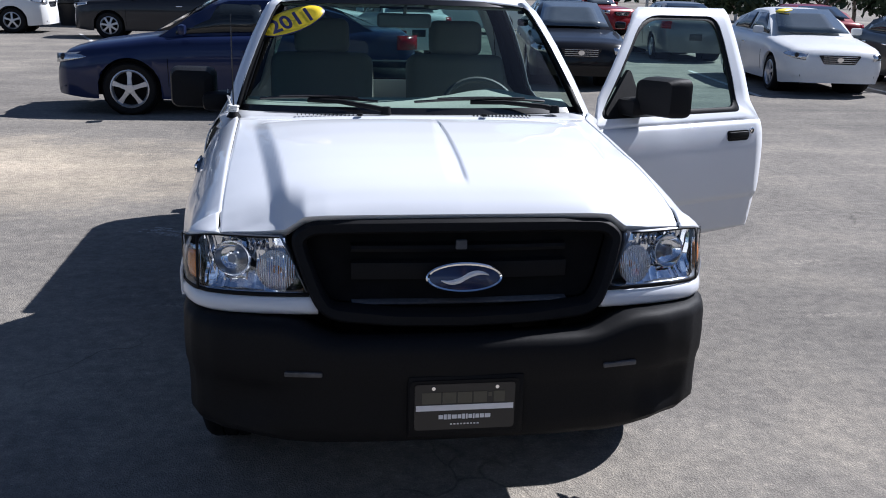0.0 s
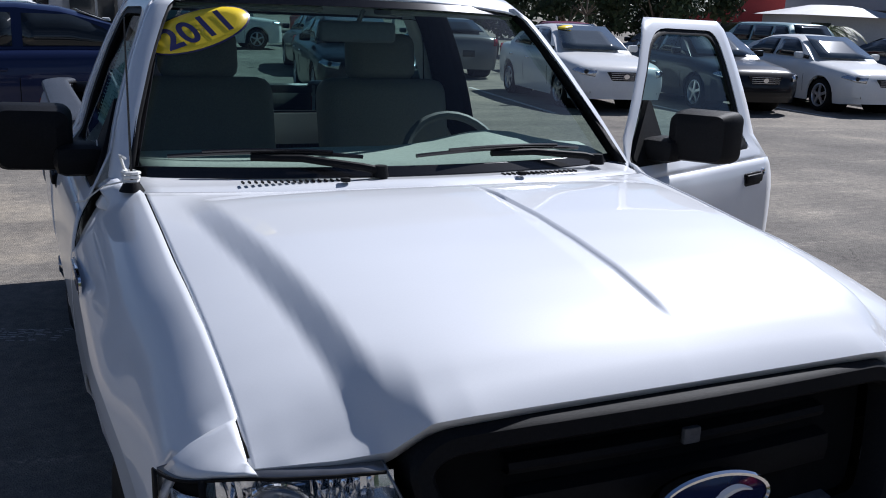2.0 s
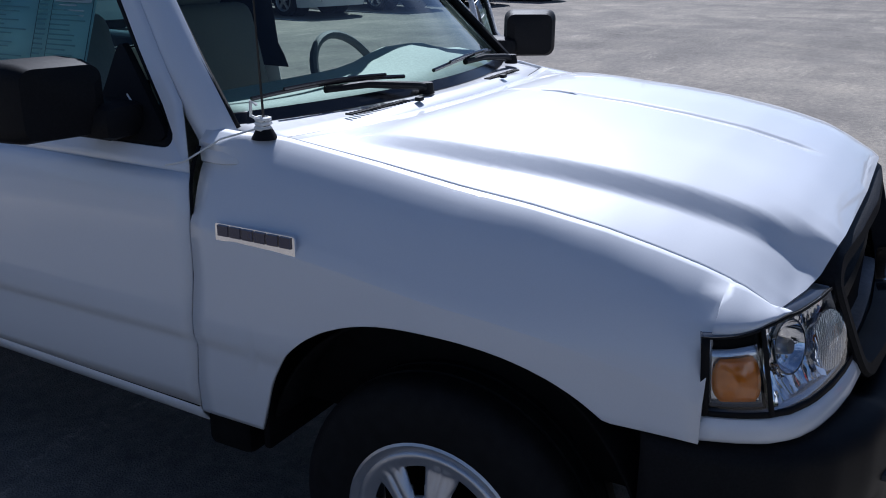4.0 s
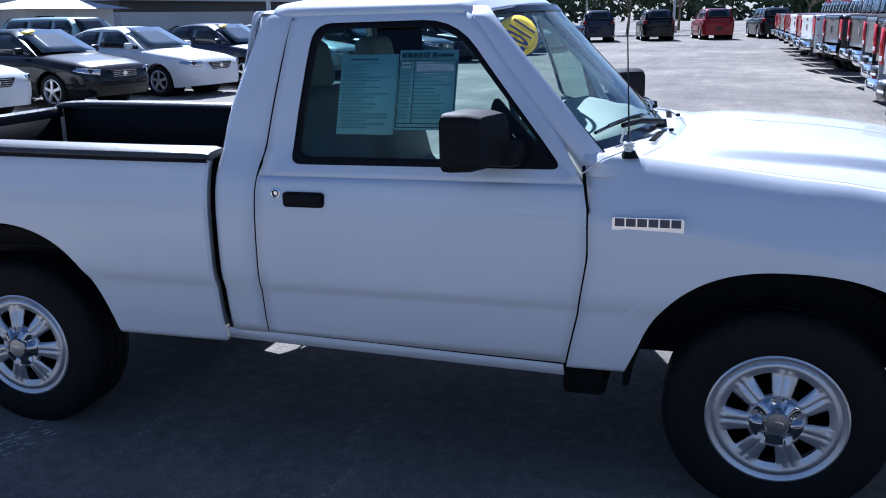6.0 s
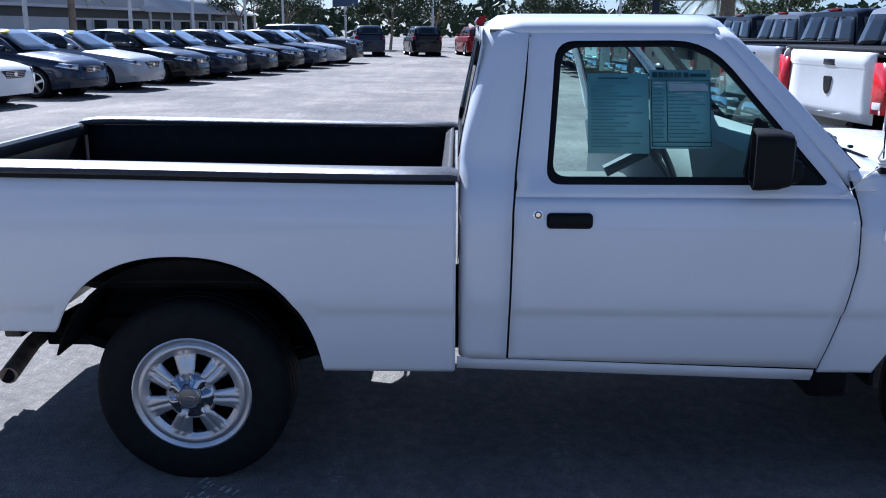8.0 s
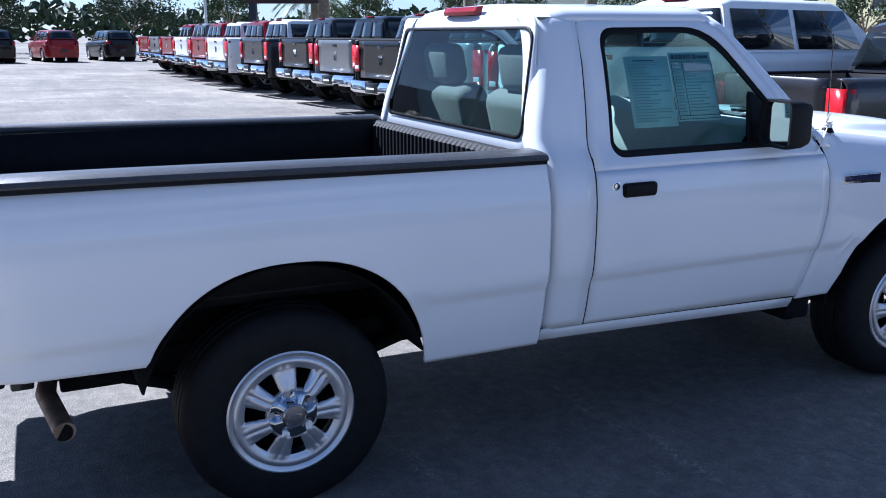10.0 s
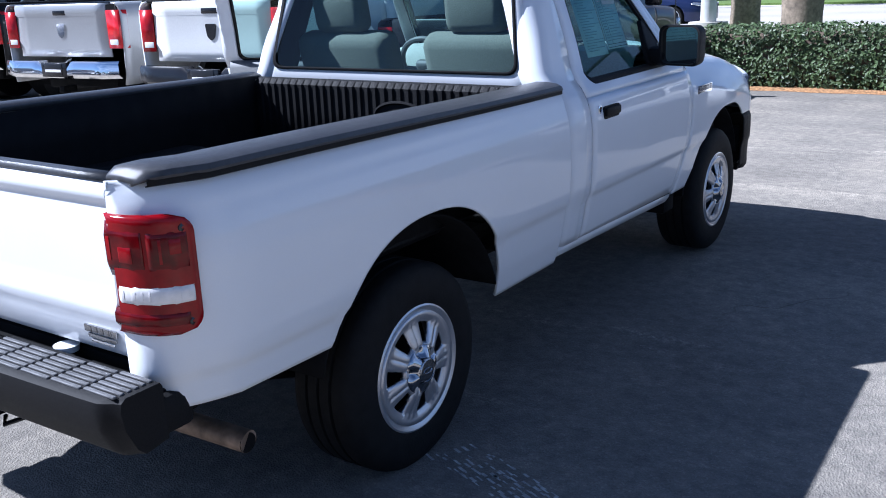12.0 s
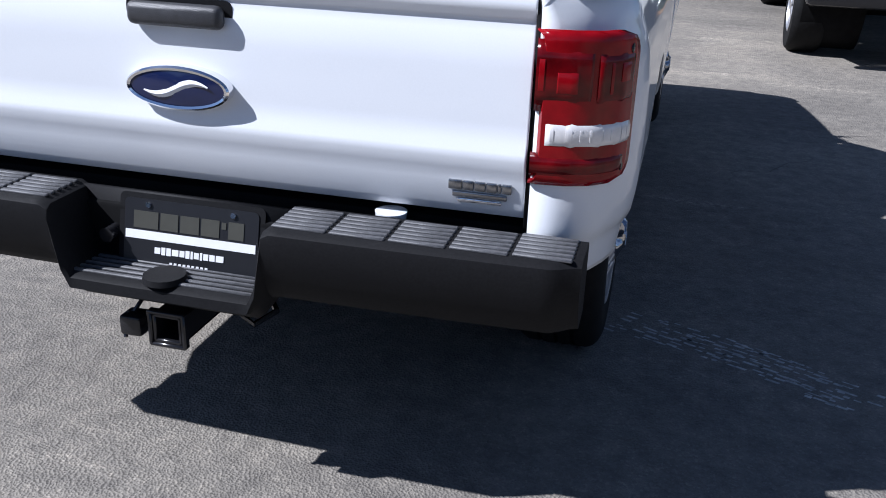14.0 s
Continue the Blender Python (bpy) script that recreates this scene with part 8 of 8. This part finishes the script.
def build_street_furniture():
    s = tagged(new("dealer_sign"), "black dealer sign with white bars on a dark post", "sign")
    bm = bmesh.new()
    box(bm, (0, 0, 3.95), (3.6, 0.35, 2.0), 0.05)
    part("panel", bm, SIGNBLACK, s)
    bm = bmesh.new()
    bar_word(bm, (0.35, 0.18, 3.55), (-1, 0, 0), (0, 0, 1), (0.38, 0.36, 0.36, 0.30, 0.10, 0.30), 0.42, (0, 1, 0))
    part("lettering", bm, PALE, s, "white lettering reduced to bars")
    bm = bmesh.new()
    box(bm, (1.5, 0, 1.6), (0.35, 0.30, 3.2), 0.03)
    part("post", bm, SIGNBLACK, s)
    s.matrix_basis = pose(39.5, -8.6, 0, 0, 0, 60)
    s = tagged(new("lot_sign"), "small dark blue sign far beyond the saloons", "sign")
    bm = bmesh.new()
    box(bm, (0, 0, 4.0), (2.4, 0.2, 1.0), 0.03)
    part("panel", bm, SIGNBLUE, s)
    bm = bmesh.new()
    tube(bm, [(0, 0, 0), (0, 0, 3.6)], 0.10, 8)
    part("post", bm, POLE, s)
    s.matrix_basis = pose(84, 12.5, 0, 0, 0, 90)
    for x, y, h, r in ((33, 19.0, 9, 0.10), (42, 18.0, 9, 0.10), (50, 17.2, 8, 0.09), (58, 16.0, 9, 0.10), (66, 15, 9, 0.10), (27.5, -13.5, 9, 0.11), (17.5, -14.0, 9, 0.10), (10.2, -14.5, 9, 0.14), (4.6, -16.0, 9, 0.18), (60, -9, 9, 0.10), (72, 4, 9, 0.10), (47, -12, 9, 0.10)):
        p = tagged(new("lamp_post"), "plain pale lamp post at the edge of the lot", "lamp post", "lamp posts round the lot")
        bm = bmesh.new()
        tube(bm, [(x, y, 0.5), (x, y, h)], r, 10, r * 0.7)
        part("pole", bm, POLE, p)
        bm = bmesh.new()
        bmesh.ops.create_cone(bm, cap_ends=True, segments=16, radius1=r * 2.6, radius2=r * 2.4, depth=0.52, matrix=Matrix.Translation((x, y, 0.26)))
        part("footing", bm, KERB, p)
        bm = bmesh.new()
        tube(bm, [(x, y, h - 0.1), (x + 0.5, y, h + 0.05), (x + 0.9, y, h + 0.08)], 0.05, 6)
        box(bm, (x + 1.1, y, h + 0.06), (0.6, 0.3, 0.14), 0.03)
        part("lamp_head", bm, GREYWALL, p)


def tyre_print(name, a, b, rows, width, seed, keep=0.75):
    """Pale dashes of a tread print between two ground places."""
    rnd = random.Random(seed)
    a, b = Vector((*a, 0)), Vector((*b, 0))
    u = (b - a).normalized()
    n = Vector((-u.y, u.x, 0))
    bm = bmesh.new()
    long = (b - a).length
    k = int(long / 0.026)
    for i in range(k):
        f = i / k
        bow = 0.05 * math.sin(math.pi * f) * long
        for j in range(rows):
            if rnd.random() > keep * math.sin(math.pi * (0.08 + 0.84 * f)) ** 0.4:
                continue
            c = a + u * (long * f + rnd.gauss(0, 0.006)) + n * ((j / (rows - 1) - 0.5) * width + bow + rnd.gauss(0, 0.004))
            w, h = 0.024 * (0.5 + rnd.random()), width / rows * 0.42 * (0.4 + 0.8 * rnd.random())
            tilt = u * w * 0.5 + n * h * 0.4
            slab(bm, [u * w * 0.5 + n * h * 0.5 + tilt * 0.2, -u * w * 0.5 + n * h * 0.5, -u * w * 0.5 - n * h * 0.5 - tilt * 0.2, u * w * 0.5 - n * h * 0.5], c + Vector((0, 0, 0.0003)), (0, 0, 0.0009))
    tagged(part(name, bm, SCUFF), "pale dusty tyre print on the asphalt", "tyre print", kind="stuff")


def build_markings():
    tyre_print("tyre_print", (-0.84, 2.73), (-1.56, 3.05), 7, 0.15, 3, 0.80)
    for i in range(10):
        bm = bmesh.new()
        x0 = Vector((8.70, 11.30, 0)) + ROW * (2.785 * (i - 1) + 1.39)
        slab(bm, [tuple(ROW * 0.05), tuple(ROW * -0.05), tuple(ROW * -0.05 + DEEP * 5.0), tuple(ROW * 0.05 + DEEP * 5.0)], x0 + Vector((0, 0, 0.0005)), (0, 0, 0.003))
        tagged(part("parking_line", bm, LINE), "faded white parking line on asphalt", "parking line", "parking lines", "structure")
    for x in (-14.0, -11.2, -8.4, -5.6, -2.8):
        bm = bmesh.new()
        slab(bm, [(0.05, 0, 0), (-0.05, 0, 0), (-1.6, 5, 0), (-1.5, 5, 0)], (x, 21.5, 0.0005), (0, 0, 0.003))
        tagged(part("parking_line", bm, LINE), "faded white parking line on asphalt", "parking line", "parking lines", "structure")


def build_street():
    # strip of lawn, pavement, street and lawn beyond, each a real step above the lot
    for name, y0, y1, z, mt, label, cat in (("lawn", -19.0, -9.05, 0.10, GRASS, "mown lawn strip behind the hedge", "lawn"), ("pavement", -21.2, -19.0, 0.12, KERB, "pale concrete pavement along the street", "pavement"), ("road", -42.0, -21.2, 0.02, ROAD, "sunlit pale concrete street", "road"), ("lawn", -60.0, -42.0, 0.12, GRASS, "mown lawn across the street", "lawn")):
        bm = bmesh.new()
        slab(bm, [(-80, y0, 0), (160, y0 - 6, 0), (160, y1 - 6, 0), (-80, y1, 0)], (0, 0, 0.001), (0, 0, z))
        tagged(part(name, bm, mt), label, cat, kind="structure")
    bm = bmesh.new()
    box(bm, (-20, -8.95, 0.06), (44, 0.15, 0.12), 0.02)
    tagged(part("kerb", bm, KERB), "low concrete kerb behind the hedge", "kerb", kind="structure")
    bm = bmesh.new()
    rows = []
    for x in spread(-42, 2.1, 180):
        j = noise.noise(Vector((x * 2, 0, 0))) * 0.07
        rows.append([(x, -7.62 + j, 0.003), (x, -7.72 + j, 0.035), (x, -8.9, 0.04)])
    surf(bm, rows)
    tagged(part("mulch_bed", bm, MULCH), "orange-brown dry mulch under the hedge", "mulch", kind="structure")


build_street()
build_markings()
build_hedge("hedge", -10.0, 2.0, -7.85, 0.95, 0.80, 26000, 21)
build_hedge("hedge", -42.0, -10.0, -7.9, 0.95, 0.80, 9000, 22)
build_dealership()
build_side_buildings()
build_street_furniture()
for i, (x, y, h, r, lean) in enumerate(((38.5, -10.2, 9, 0.22, 0.5), (33.0, -15, 9, 0.22, 0.4), (24.5, -15.5, 9, 0.20, 0.3), (16.0, -15.5, 9.5, 0.22, 0.4), (7.6, -13.5, 9.5, 0.24, 0.3), (4.3, -17.8, 9.5, 0.30, 0.3), (1.9, -13.2, 9.5, 0.32, 0.8), (13.5, -40.5, 8, 0.2, 0.4), (24, -48, 7, 0.18, 0.3), (33, -52, 7.5, 0.18, 0.4))):
    build_palm(x, y, h, 40 + i, "tall palm with a grey-brown trunk on the lawn strip", 13, r, lean)
build_palm(52, 25.0, 4.6, 61, "young palm in front of the grey dealership", 16, 0.20, 0.1)
build_palm(44, -11.5, 3.3, 62, "young palm behind the parked pickups", 16, 0.22, 0.0)
build_palm(33.2, 30.0, 1.5, 63, "squat palm bush beside the white hut", 14, 0.2, 0.0)
for i, (x, y, h, r) in enumerate(((30, -46, 5.5, 3.2), (37, -44, 5.2, 3.0), (44, -40, 5.8, 3.4), (51, -37, 5.2, 3.0), (22, -50, 6.2, 3.4), (60, -30, 5.5, 3.2), (70, -24, 5.2, 3.2), (80, -15, 5.6, 3.4), (76, -6, 5.2, 3.2), (80, 4, 5.4, 3.4), (84, 18, 6.0, 3.6), (90, 24, 6.5, 3.8), (108, 22, 7.5, 4.2), (116, 28, 8, 4.4), (14, -54, 6, 3.4), (4, -58, 6, 3.2), (64, -34, 6, 3.4), (66, 7, 5.0, 3.0), (12, 44, 4.0, 2.6), (20, 42, 4.0, 2.4), (16, 30, 2.4, 1.5), (28, 42, 5, 3), (19.5, 30.5, 3.6, 2.2), (22.4, 29.0, 3.9, 2.3), (25.4, 31.0, 4.0, 2.3))):
    build_tree(x, y, h, r, 70 + i, "bushy dark green tree beyond the car park")


def build_far_woods():
    rnd = random.Random(8)
    spots = []
    for k in range(300):
        a = k * math.tau / 300
        d = 150 + 14 * noise.noise(Vector((math.cos(a) * 6, math.sin(a) * 6, 0)))
        top = 5.5 + 2.8 * noise.noise(Vector((math.cos(a) * 14, math.sin(a) * 14, 4)))
        for _ in range(70):
            rr = d + rnd.uniform(-3, 3)
            aa = a + rnd.uniform(-0.012, 0.012)
            spots.append((Vector((math.cos(aa) * rr + 15, math.sin(aa) * rr, top * rnd.random() ** 0.7)), (Vector((-math.cos(aa), -math.sin(aa), 0.5)) + rand_dir(rnd) * 0.8).normalized()))
    tagged(leaves_mesh("far_woods", spots, 1.6, rnd, LEAFDARK), "dark belt of trees along the horizon", "woods", kind="stuff")


build_far_woods()
